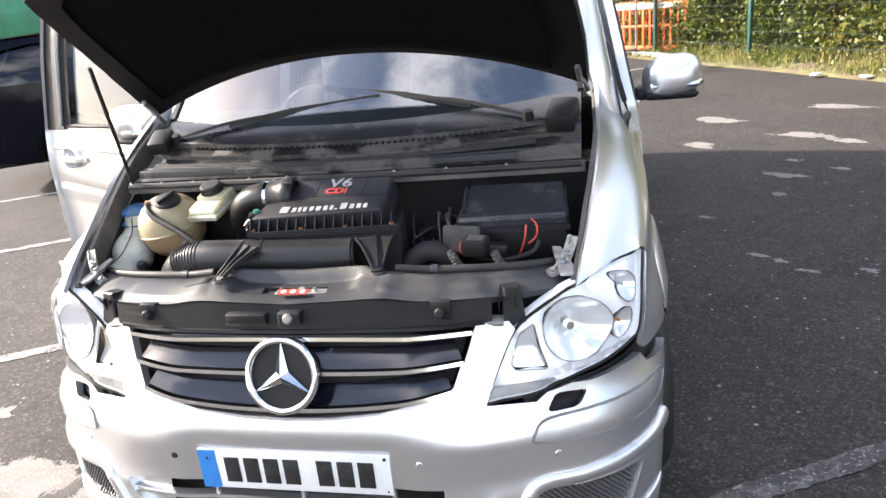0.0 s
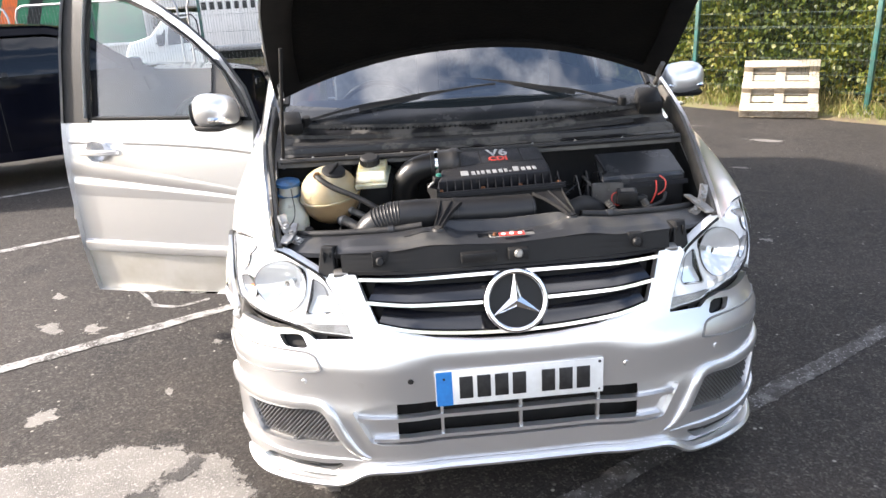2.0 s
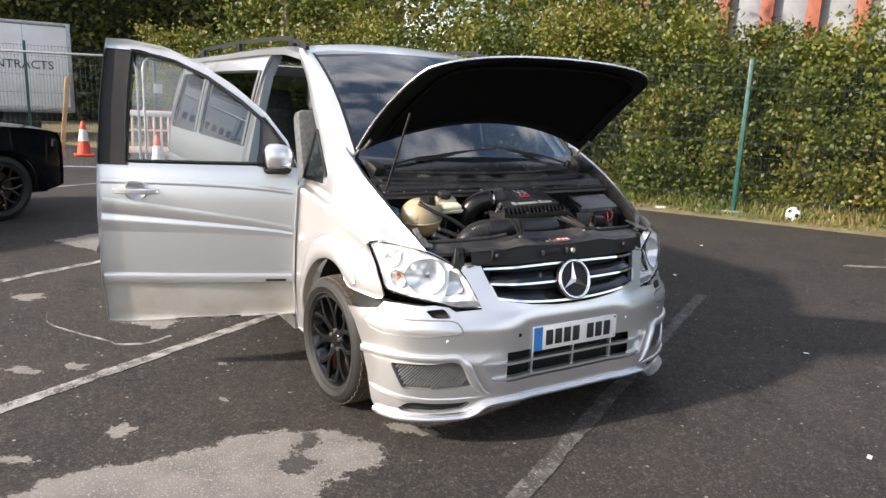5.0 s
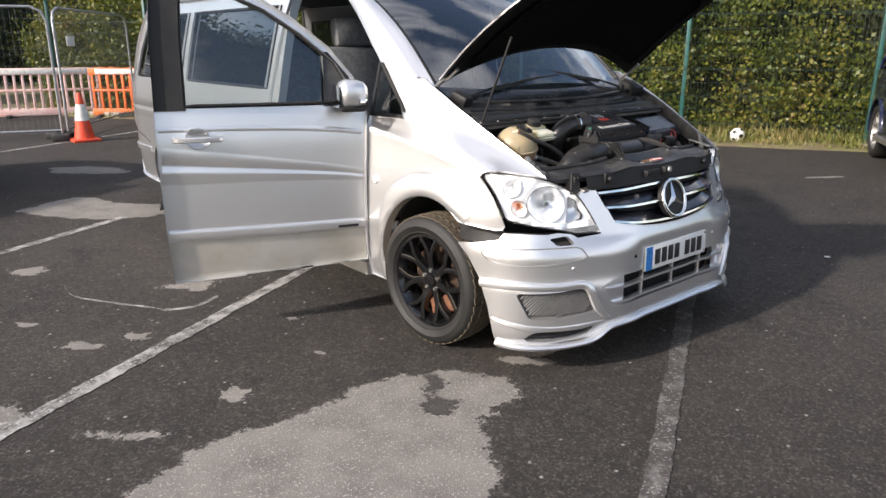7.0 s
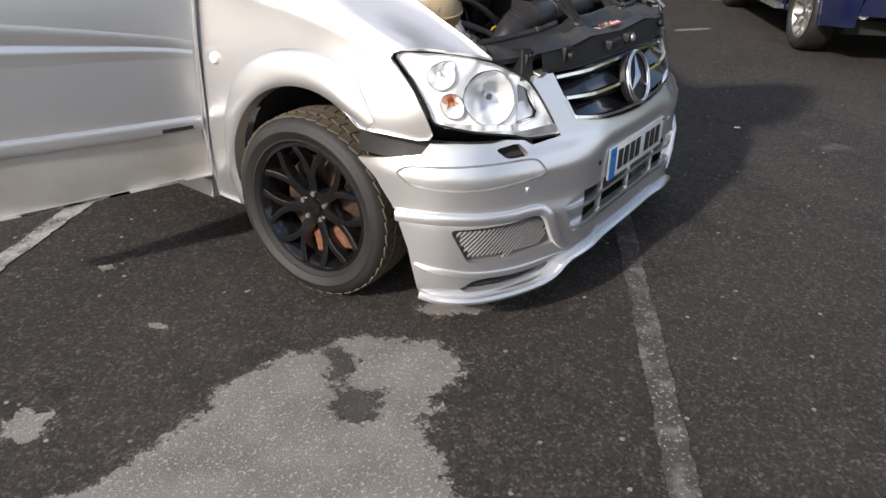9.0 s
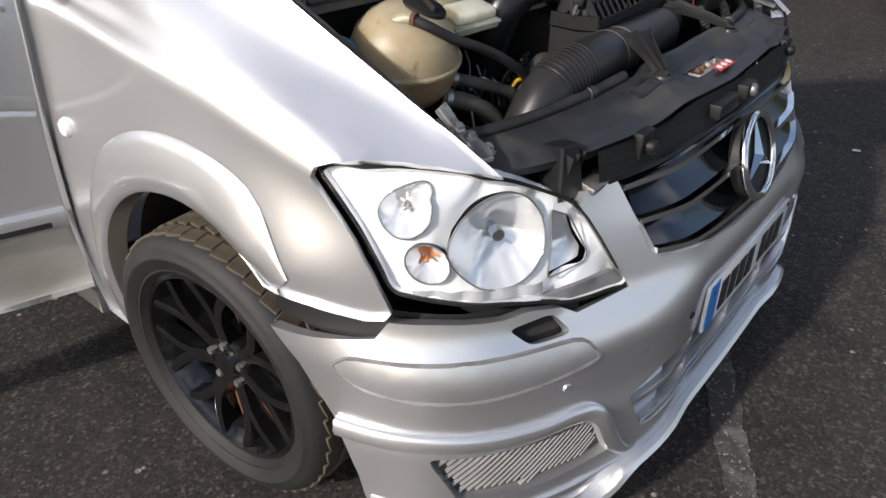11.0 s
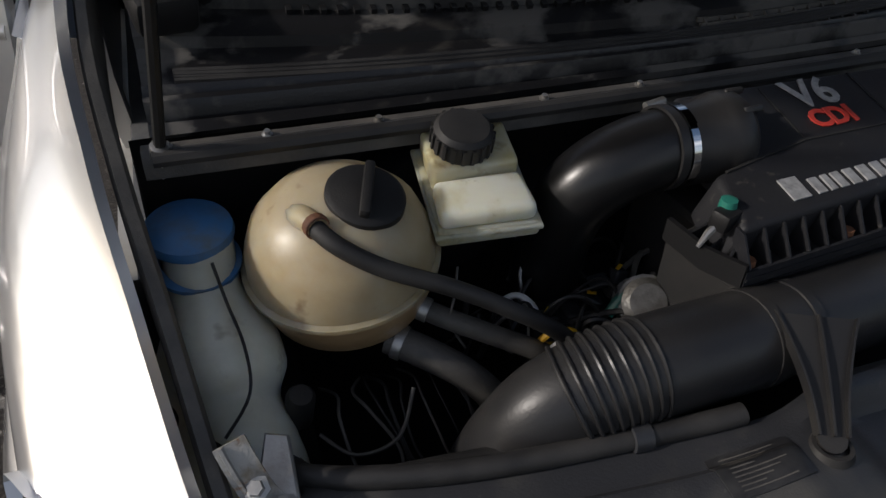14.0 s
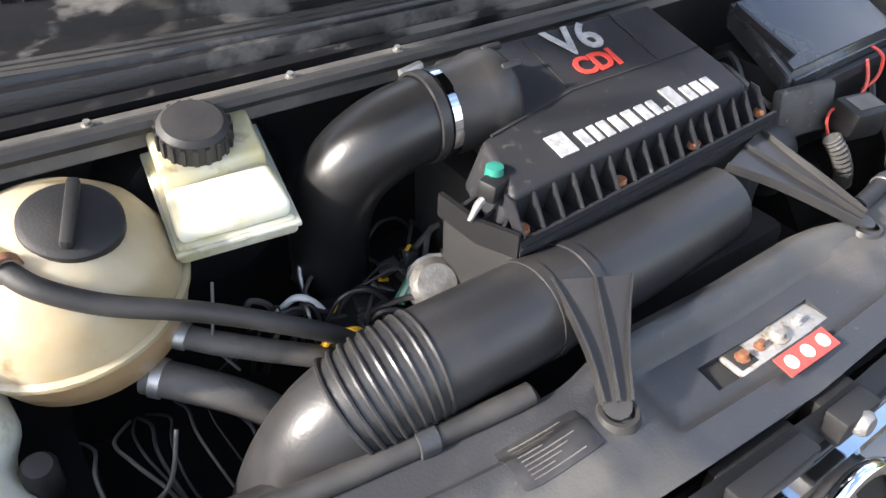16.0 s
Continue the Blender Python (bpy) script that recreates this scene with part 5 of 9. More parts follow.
part("roof", sheet([(x, 1.79 - 0.10 * (1 - (x / 0.68) ** 2)) for x in np.linspace(-0.68, 0.68, 11)] + [(0.73, 1.95), (0.745, 3.0), (0.745, 4.70), (0.70, 4.87), (-0.70, 4.87), (-0.745, 4.70), (-0.745, 3.0), (-0.73, 1.95)],
                   roof, step=0.14, thick=0.02), M_PAINT, van, "silver roof")
for sg in (-1, 1):
    rail = part("roof_rail", sweep([(sg * 0.70, 1.78, 1.835), (sg * 0.70, 1.90, 1.875), (sg * 0.70, 2.2, 1.915), (sg * 0.70, 3.2, 1.93), (sg * 0.70, 4.40, 1.92), (sg * 0.70, 4.78, 1.86)],
                [(-0.014, -0.012), (0.014, -0.012), (0.010, 0.012), (-0.010, 0.012)]), M_BLACK, van, "black roof rail")
    for y in (2.05, 3.3, 4.50):
        part("rail_foot", box((0.026, 0.10, 0.07), pose(sg * 0.70, y, 1.885), 0.006), M_BLACK, rail)

# ---- flanks behind the front doors ----
flank = curve([(0.2, 0.90), (0.30, 0.925), (0.45, 0.945), (0.60, 0.955), (0.78, 0.952), (0.98, 0.945), (1.10, 0.93), (1.25, 0.900), (1.55, 0.835), (1.76, 0.775), (1.84, 0.725)])


def flank_point(y, z, sg, out=0.0):
    tuck = 0.10 * max(0.0, (y - 5.0) / 0.34) ** 2
    return Vector((sg * (flank(z) - tuck + out), y, z))


rear_arch = arch_line(REAR_Y, WHEEL_Z, 0.385, 0.26, 0.26)
for sg in (-1, 1):
    side = [(2.36, 0.25)] + rear_arch + [(5.00, 0.28), (5.26, 0.31), (5.33, 0.42), (5.34, 0.68), (5.27, 0.78), (5.21, 1.15), (5.08, 1.5), (4.88, 1.83), (2.25, 1.83), (2.33, 1.45), (2.37, 1.15)]
    win = [[(2.45, 1.20), (3.80, 1.20), (3.78, 1.70), (2.40, 1.70)], [(3.94, 1.20), (4.98, 1.20), (4.93, 1.40), (4.80, 1.68), (3.92, 1.70)]]
    panel = part("side_panel", sheet(side, lambda y, z: flank_point(y, z, sg), win, step=0.08, thick=0.02), M_PAINT, van, "silver rear side panel with dark windows")
    for w in win:
        part("side_window", sheet([((u - 3.7) * 1.004 + 3.7, (v - 1.45) * 1.02 + 1.45) for u, v in w], lambda y, z: flank_point(y, z, sg, -0.006), step=0.12), M_PRIVACY, panel, "dark privacy glass")
        part("window_seal", sweep([flank_point(u, v, sg, 0.002) for u, v in densify(w, 0.1)], [(-0.010, -0.004), (0.010, -0.004), (0.008, 0.004), (-0.008, 0.004)], up=(sg, 0, 0.3), closed_path=True), M_BLACK, panel)
    part("side_moulding", sweep([flank_point(y, 0.535, sg, 0.006) for y in np.linspace(2.40, 3.78, 12)], [(-0.02, -0.006), (0.02, -0.006), (0.014, 0.009), (-0.014, 0.009)], up=(sg, 0, 0)), M_PAINT, panel)
    part("side_moulding", sweep([flank_point(y, 0.560, sg, 0.004) for y in np.linspace(4.72, 5.31, 12)], [(-0.027, -0.006), (0.027, -0.006), (0.020, 0.012), (-0.020, 0.012)], up=(sg, 0, 0)), M_PAINT, panel)
    part("swage_line", sweep([flank_point(y, 0.905 + 0.012 * (y - 2.4), sg, 0.0) for y in np.linspace(2.40, 5.20, 30)], [(-sg * a, b) for a, b in ((0.088, -0.002), (0.020, 0.0085), (0.004, -0.001), (0.0, -0.001), (-0.022, 0.0105), (-0.042, 0.010), (-0.135, -0.003))], up=(sg, 0, 0)), M_PAINT, panel)
    part("bumper_joint", sweep([flank_point(y, z, sg, 0.0005) for y, z in ((4.74, 0.62), (4.90, 0.665), (5.05, 0.69), (5.17, 0.70), (5.30, 0.705))], [(-0.004, -0.003), (0.004, -0.003), (0.003, 0.0015), (-0.003, 0.0015)], up=(sg, 0, 0)), M_BLACK, panel, "dark joint over the rear bumper")
    bm = bmesh.new()
    lin = arch_line(REAR_Y, WHEEL_Z, 0.385, 0.26, 0.26)
    cols = [[bm.verts.new((sg * x, y, z)) for y, z in lin] for x in (0.93, 0.6)]
    for k in range(len(lin) - 1):
        bm.faces.new((cols[0][k], cols[0][k + 1], cols[1][k + 1], cols[1][k]))
    bm.faces.new(cols[1])
    part("rear_arch_liner", bm, M_DARK, panel)
    part("sill", sweep([(sg * 0.90, y, 0.255) for y in np.linspace(1.30, 3.82, 8)], [(-0.05, -0.020), (0.02, -0.020), (0.045, 0.0), (0.040, 0.05), (-0.05, 0.05)]), M_PAINT_DIRTY, van, "dirty silver sill")
    part("roof_side", sweep([(sg * p[0], p[1], p[2]) for p in ((0.70, 1.80, 1.80), (0.735, 2.0, 1.835), (0.742, 2.5, 1.845), (0.742, 4.76, 1.83))], [(sg * a, b) for a, b in ((-0.035, -0.03), (0.03, -0.035), (0.03, 0.0), (-0.03, 0.02))]), M_PAINT, van)
part("tailgate", sheet([(-0.80, 0.36), (0.80, 0.36), (0.82, 1.1), (0.70, 1.83), (-0.70, 1.83), (-0.82, 1.1)], lambda x, z: Vector((x, 5.345 - 0.06 * min(1, max(0, z - 0.70) * 10) - 0.16 * max(0, z - 0.80) - 0.22 * max(0, z - 1.3) - 0.05 * (x / 0.8) ** 4, z)), [[(-0.66, 1.2), (0.66, 1.2), (0.60, 1.72), (-0.60, 1.72)]], step=0.1, thick=0.02), M_PAINT, van, "silver tailgate")
part("tailgate_window", sheet([(-0.67, 1.19), (0.67, 1.19), (0.61, 1.73), (-0.61, 1.73)], lambda x, z: Vector((x, 5.270 - 0.16 * max(0, z - 0.80) - 0.22 * max(0, z - 1.3) - 0.05 * (x / 0.8) ** 4, z)), step=0.15), M_PRIVACY, van)
for sg in (-1, 1):
    part("middle_pillar", sweep([flank_point(2.33, z, sg, -0.005) for z in np.linspace(0.27, 1.82, 12)], [(-0.05, -0.05), (0.05, -0.05), (0.05, 0.004), (-0.05, 0.004)], up=(sg, 0, 0.2)), M_PAINT, van, "door pillar")

# quarter windows in the pillars' foot
for sg in (-1, 1):
    tri = [(1.040, 1.118), (1.285, 1.118), (1.300, 1.375), (1.282, 1.370), (1.066, 1.165), (1.036, 1.132)]

    def quarter(y, z, sg=sg):
        return Vector((sg * (0.862 + 0.13 * (y - 1.01) - 0.30 * (z - 1.118)), y, z))
    qw = part("quarter_window", sheet(tri, quarter, step=0.05, thick=0.004), M_GLASS, van, "small triangular quarter window")
    part("quarter_seal", sweep([quarter(u, v) + Vector((sg * 0.004, 0, 0)) for u, v in densify(tri, 0.05)], [(-0.013, -0.006), (0.013, -0.006), (0.009, 0.005), (-0.009, 0.005)], up=(sg, 0, 0.3), closed_path=True), M_BLACK, qw)

# ---- front doors: the driver's (van's right) stands open, the other is shut ----
DOOR_L = 1.0


def door(sg, m, open_):
    """Front door in its own chart: u back from the hinge, v = height; skin outwards along local -x for the right side."""
    belt = 1.155

    def skin(u, v, out=0.0):
        base = flank(v) - 0.945
        bow = 0.012 * math.sin(math.pi * min(max(u / DOOR_L, 0), 1))
        return m @ Vector((sg * (base + bow + out), u * 0.955, v if v < belt else belt + (v - belt) * 0.965))

    low = [(0.0, 0.335), (0.0, 0.60), (-0.003, 0.85), (-0.015, 1.03), (-0.025, belt)]
    frame_out = [(-0.025, belt), (0.04, 1.31), (0.16, 1.46), (0.34, 1.605), (0.52, 1.715), (0.70, 1.785), (0.90, 1.815), (1.02, 1.815)]
    back = [(1.045, 1.50), (1.055, belt), (1.06, 0.9), (1.055, 0.55), (1.04, 0.305)]
    outl = low + frame_out[1:] + back
    hole = [(0.015, belt + 0.025), (0.135, 1.385), (0.30, 1.525), (0.48, 1.645), (0.66, 1.725), (0.84, 1.763), (0.885, 1.765), (0.905, 1.50), (0.912, belt + 0.025)]
    hz, hu = 1.025, 0.86
    well = [(hu + a, hz + b + 0.003) for a, b in rounded(0.115, 0.094, 0.046, 6)]
    bm, back_m = sheet(outl, skin, [hole, well], step=0.035, thick=0.03), m.inverted()
    for v in bm.verts:
        v.co.z = max(v.co.z, 0.335 - 0.0288 * (back_m @ v.co).y / 0.955)
    dr = part("front_door", bm, M_PAINT, van, "open silver driver's door" if open_ else "shut silver front door")
    part("door_inner_panel", sheet(outl, lambda u, v: skin(u, v, -0.026 if v < belt else -0.026), [hole], step=0.08), M_DASH, dr, "dark inner trim")
    part("door_window", sheet([((u - 0.5) * 1.012 + 0.5, (v - 1.45) * 1.02 + 1.45) for u, v in hole], lambda u, v: skin(u, v, -0.02), step=0.08, thick=0.004), M_GLASS_DOOR, dr, "clear side window").visible_shadow = False
    seal = [Vector((u, v, 0)) for u, v in densify(hole, 0.05)]
    part("window_seal", sweep([skin(p.x, p.y, 0.002) for p in seal], [(-0.011, -0.008), (0.011, -0.008), (0.008, 0.005), (-0.008, 0.005)], up=(m.to_3x3() @ Vector((sg, 0, 0))), closed_path=True), M_BLACK, dr, "black rubber window seal")
    part("pillar_cover", sheet([(0.905, belt + 0.006), (0.897, 1.50), (0.876, 1.772), (1.020, 1.778), (1.044, 1.50), (1.0545, belt + 0.006)], lambda u, v: skin(u, v, 0.009), step=0.06, thick=0.006), M_BLACK, dr, "satin black pillar cover")
    part("mirror_triangle", sheet([(-0.015, belt + 0.01), (0.05, 1.30), (0.165, 1.44), (0.19, 1.44), (0.205, belt + 0.01)], lambda u, v: skin(u, v, 0.006), step=0.05, thick=0.006), M_DUSTY, dr, "dark grey mirror mount")
    part("lower_skin", sheet([(0.002, 0.337), (1.039, 0.307), (1.052, 0.520), (0.002, 0.520)], lambda u, v: skin(u, v, 0.0022), step=0.06), M_PAINT_DIRTY, dr, "road-stained lower panel")
    part("lower_edge", sweep([skin(u, 0.335 - 0.0288 * u - 0.001, -0.013) for u in np.linspace(0.0, 1.04, 20)], [(-0.008, -0.024), (0.008, -0.024), (0.008, 0.0155), (0.0, 0.018), (-0.008, 0.0155)], up=(m.to_3x3() @ Vector((sg, 0, 0)))), M_PAINT_DIRTY, dr)
    # crease and moulding
    part("swage_line", sweep([skin(u, 0.800 + 0.10 * u ** 0.7, 0.0) for u in np.linspace(0.01, 1.045, 24)], [(-sg * a, b) for a, b in ((0.088, -0.002), (0.020, 0.0085), (0.004, -0.001), (0.0, -0.001), (-0.022, 0.0105), (-0.042, 0.010), (-0.135, -0.003))], up=(m.to_3x3() @ Vector((sg, 0, 0))), scale=[0.35 + 0.65 * k / 23 for k in range(24)]), M_PAINT, dr)
    part("belt_crease", sweep([skin(u, 1.075 - 0.045 * (1 - u) ** 3, 0.0) for u in np.linspace(0.008, 1.045, 24)], [(-0.030, -0.006), (0.016, -0.006), (0.004, 0.005), (-0.010, 0.006)], up=(m.to_3x3() @ Vector((sg, 0, 0)))), M_PAINT, dr)
    mo = part("side_moulding", sweep([skin(u, 0.545 + 0.012 * u, 0.004) for u in np.linspace(0.015, 1.045, 12)], [(-0.027, -0.006), (0.027, -0.006), (0.020, 0.014), (0.008, 0.017), (-0.022, 0.012)], up=(m.to_3x3() @ Vector((sg, 0, 0)))), M_PAINT, dr, "silver side moulding")
    part("moulding_badge", sweep([skin(u, 0.537, 0.0185) for u in (0.05, 0.09, 0.13, 0.165)], [(-0.009, -0.003), (0.009, -0.003), (0.007, 0.002), (-0.007, 0.002)], up=(m.to_3x3() @ Vector((sg, 0, 0)))), M_INK, mo, "dark badge insert")
    # handle with its finger well
    part("handle_well", sheet([((u - hu) * 1.03 + hu, (v - hz) * 1.03 + hz) for u, v in well], lambda u, v: skin(u, v, -0.0245 + 0.0235 * min(1.0, ((u - hu) / 0.058) ** 2 + ((v - hz - 0.003) / 0.047) ** 2)), step=0.012), M_PAINT, dr, "rounded finger well")
    hp = [skin(hu + a, hz, o) for a, o in ((-0.115, 0.006), (-0.10, 0.022), (-0.05, 0.034), (0.0, 0.038), (0.05, 0.036), (0.10, 0.026), (0.118, 0.006))]
    part("door_handle", sweep(spline(hp, 4), [(-0.012, -0.007), (0.012, -0.007), (0.014, 0.001), (0.008, 0.008), (-0.008, 0.008), (-0.014, 0.001)], up=(m.to_3x3() @ Vector((sg, 0, 0)))), M_PAINT, dr, "silver pull handle")
    # mirror
    mm = m @ Matrix.Translation((sg * 0.110, 0.105, 1.222))
    bm = bmesh.new()
    bmesh.ops.create_uvsphere(bm, u_segments=22, v_segments=14, radius=1)
    for v in bm.verts:
        c = v.co
        c.x, c.y, c.z = [math.copysign(abs(q) ** 0.72, q) for q in c]
        c.y = c.y if c.y < 0 else c.y * 0.5
        c.x, c.y, c.z = c.x * 0.105, c.y * 0.105, c.z * 0.074 * (1.0 if c.z < 0 else 1.08) + 0.012 * c.x * sg
    bm.transform(mm)
    mi = part("door_mirror", bm, M_PAINT, dr, "silver door mirror with indicator")
    part("mirror_base", box((0.13, 0.07, 0.05), m @ pose(sg * 0.045, 0.09, 1.172, 0, 0, 0), 0.015), M_BLACK, mi, "black mirror arm")
    part("mirror_bottom", box((0.19, 0.13, 0.032), m @ pose(sg * 0.105, 0.085, 1.164), 0.02, taper=(1.02, 1.15)), M_BLACK, mi)
    part("mirror_indicator", tube(spline([mm @ Vector((sg * a, b, -0.020)) for a, b in ((0.100, -0.040), (0.080, -0.074), (0.04, -0.088), (-0.03, -0.090), (-0.075, -0.078))], 4), 0.0115, 8), M_CHROME, mi, "clear indicator strip")
    part("mirror_glass", sheet([(a, b) for a, b in rounded(0.18, 0.11, 0.04)], lambda u, v: mm @ Vector((u, 0.054, v)), step=0.06), M_CHROME, mi)
    return dr


HINGE = Vector((-0.952, 1.295, 0))
door(-1, Matrix.Translation(HINGE) @ Matrix.Rotation(radians(70), 4, "Z") @ Matrix.Translation((0.0, 0, 0)), True)
door(1, Matrix.Translation((0.945, 1.295, 0)), False)

# ---- wheels ----
def wheel(owner, x, y, z, r, width, sg, rim_r, spokes, mats, steer=0.0, detail=True, name="wheel", forked=True):
    """A wheel with tyre, tread blocks, rim, spokes, hub and brake disc; its outer face looks along sg * x."""
    m = pose(x, y, z, 0, 0, steer) @ Matrix.Rotation(radians(90 * sg), 4, "Y")
    w = width / 2
    tyre_mat, tread_mat, rim_mat = mats
    tyre = part(name, lathe([(rim_r, w * 0.78), (rim_r + 0.010, w * 0.90), (rim_r + 0.013, w * 0.94), (rim_r + 0.018, w * 0.94), (rim_r + 0.020, w * 0.96), (rim_r + 0.042, w * 1.02), (rim_r + 0.044, w * 1.035), (rim_r + 0.048, w * 1.035), (rim_r + 0.050, w * 1.02), (r - 0.034, w * 0.98), (r - 0.031, w * 0.97), (r - 0.020, w * 0.90), (r - 0.006, w * 0.72), (r - 0.004, 0),
                         (r - 0.006, -w * 0.72), (r - 0.02, -w * 0.9), (r - 0.05, -w), (rim_r, -w * 0.8)], m, 48 if detail else 28), tyre_mat, owner, "black tyre on a wheel")
    if detail:
        me = bpy.data.meshes.new("tread_block")
        bm = box((0.0425, 0.0415, 0.007), None, 0.0015, segs=1)
        bm.to_mesh(me)
        bm.free()
        me.materials.append(tread_mat)
        for row, dz in enumerate((-0.066, -0.022, 0.022, 0.066)):
            for k in range(44):
                a = 2 * math.pi * (k + 0.5 * (row % 2)) / 44
                ob = new("tread_block", me)
                ob.parent = tyre
                ob.matrix_basis = m @ Matrix.Rotation(a, 4, "Z") @ Matrix.Translation((r - 0.004 - (0.005 if abs(dz) > 0.05 else 0), 0, dz)) @ Matrix.Rotation(radians(90), 4, "Y") @ Matrix.Rotation(radians(90 + (12 if row % 2 else -12)), 4, "Z")
    part("rim", lathe([(rim_r + 0.004, w * 0.80), (rim_r - 0.010, w * 0.82), (rim_r - 0.016, w * 0.70), (rim_r - 0.030, w * 0.55), (rim_r - 0.045, -w * 0.6), (rim_r, -w * 0.8)], m, 40), rim_mat, tyre, "black alloy rim")
    sp = None
    for k in range(spokes):
        a = 2 * math.pi * k / spokes
        bm = bmesh.new()
        arms = (-0.27, 0.27) if forked else (0.0,)
        if forked:
            stem = [Vector((d * math.cos(a), d * math.sin(a), w * h)) for d, h in ((0.050, 0.50), (rim_r * 0.34, 0.54), (rim_r * 0.52, 0.60))]
            sweep([m @ q for q in stem], [(-0.023, -0.030), (0.023, -0.030), (0.018, 0.005), (0.0, 0.009), (-0.018, 0.005)], up=m.to_3x3() @ Vector((0, 0, 1)), bm=bm)
        for da in arms:
            p0 = Vector((rim_r * 0.40 * math.cos(a), rim_r * 0.40 * math.sin(a), w * 0.55)) if forked else Vector((0.055 * math.cos(a), 0.055 * math.sin(a), w * 0.52))
            p1 = Vector((rim_r * 0.68 * math.cos(a + da * 0.45), rim_r * 0.68 * math.sin(a + da * 0.45), w * 0.63))
            p2 = Vector(((rim_r - 0.012) * math.cos(a + da), (rim_r - 0.012) * math.sin(a + da), w * 0.70))
            sweep([m @ q for q in spline([p0, p1, p2], 4)], [(-0.0150, -0.028), (0.0150, -0.028), (0.0115, 0.006), (0.0, 0.010), (-0.0115, 0.006)], up=m.to_3x3() @ Vector((0, 0, 1)), bm=bm)
        part("spoke", bm, rim_mat, tyre)
    hub = part("hub", lathe([(0, w * 0.66), (0.030, w * 0.65), (0.034, w * 0.56), (0.062, w * 0.56), (0.070, w * 0.45), (0.072, w * 0.1)], m, 24), rim_mat, tyre)
    for k in range(5):
        a = 2 * math.pi * k / 5
        part("wheel_bolt", lathe([(0, 0.009), (0.009, 0.008), (0.011, -0.004)], m @ Matrix.Translation((0.050 * math.cos(a), 0.050 * math.sin(a), w * 0.57)), 6), M_STEEL, hub)
    part("brake_disc", lathe([(0.05, w * 0.02), (rim_r * 0.72, w * 0.02), (rim_r * 0.72, -0.02), (0.05, -0.02)], m, 32), M_DISC, tyre, "rusty brake disc")
    if detail:
        part("brake_caliper", prism([(0.09, -0.075), (0.175, -0.085), (0.185, 0.0), (0.175, 0.085), (0.09, 0.075)], 0.09, m @ Matrix.Rotation(radians(200), 4, "Z") @ Matrix.Translation((0, 0, -0.05)), 0.01), M_RUST, tyre, "rusty brake caliper")
    return tyre


VAN_MATS = (M_TYRE, M_TREAD, M_RIM)
for sg in (-1, 1):
    wheel(van, sg * 0.852, WHEEL_Y, WHEEL_Z - 0.002, 0.334, 0.220, sg, 0.236, 7, VAN_MATS, steer=4.0, detail=sg < 0, name="front_wheel")
    wheel(van, sg * 0.840, REAR_Y, WHEEL_Z - 0.002, 0.334, 0.220, sg, 0.236, 7, VAN_MATS, detail=False, name="rear_wheel")

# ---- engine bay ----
# floor and walls painted near-black, as the bay's depth in shade
bay = part("engine_bay", grid(lambda u, v: (u, v, 0.62), np.linspace(-0.72, 0.72, 5), np.linspace(0.2, 0.72, 4)), M_DARK, van, "engine bay floor and walls, near-black for shade")
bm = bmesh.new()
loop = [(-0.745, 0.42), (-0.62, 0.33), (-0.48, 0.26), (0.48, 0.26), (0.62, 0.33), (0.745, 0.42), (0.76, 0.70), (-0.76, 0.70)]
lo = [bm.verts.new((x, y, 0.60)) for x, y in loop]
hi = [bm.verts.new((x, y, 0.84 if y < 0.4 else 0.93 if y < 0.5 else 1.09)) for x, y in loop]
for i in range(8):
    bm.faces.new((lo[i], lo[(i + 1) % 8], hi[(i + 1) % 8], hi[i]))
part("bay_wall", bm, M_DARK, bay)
for sg in (-1, 1):
    # inner rail along the shut line, with its bolts
    ys = np.linspace(0.25, 0.92, 16)
    part("inner_wing_rail", sweep([(sg * (shut_x(y) - 0.012), y, shut_z(y) - 0.017) for y in ys], [(sg * p, q) for p, q in ((-0.006, -0.07), (0.012, -0.07), (0.012, -0.010), (0.008, 0.0), (-0.002, -0.002), (-0.006, -0.009))]), M_HOSE, bay, "dusty dark inner wing edge")
    part("corner_bracket", prism([(-0.020, -0.062), (0.012, -0.066), (0.022, -0.050), (0.020, 0.0), (0.008, 0.058), (-0.014, 0.062)], 0.008, pose(sg * 0.686, 0.318, 0.926, 14, 4 * sg, 16 * sg), 0.002), M_STEEL, bay, "bare steel corner bracket")
    for dx, dy in ((-0.004 * sg, -0.012),):
        part("bolt", lathe([(0, 0.008), (0.007, 0.008), (0.008, 0.001), (0.013, 0.0), (0.013, -0.003)], axis_pose((sg * 0.686 + dx, 0.318 + dy, 0.935), (0.1 * sg, -0.25, 1)), 6), M_STEEL, bay)

# front cross panel with its cover
front_y = curve([(0, 0.118), (0.3, 0.128), (0.5, 0.165), (0.62, 0.215), (0.72, 0.28)])
back_y = curve([(0, 0.262), (0.12, 0.262), (0.24, 0.245), (0.35, 0.262), (0.5, 0.285), (0.62, 0.32), (0.72, 0.375)])
top_z = curve([(0, 0.928), (0.15, 0.934), (0.24, 0.938), (0.35, 0.925), (0.5, 0.918), (0.62, 0.912), (0.72, 0.905)])


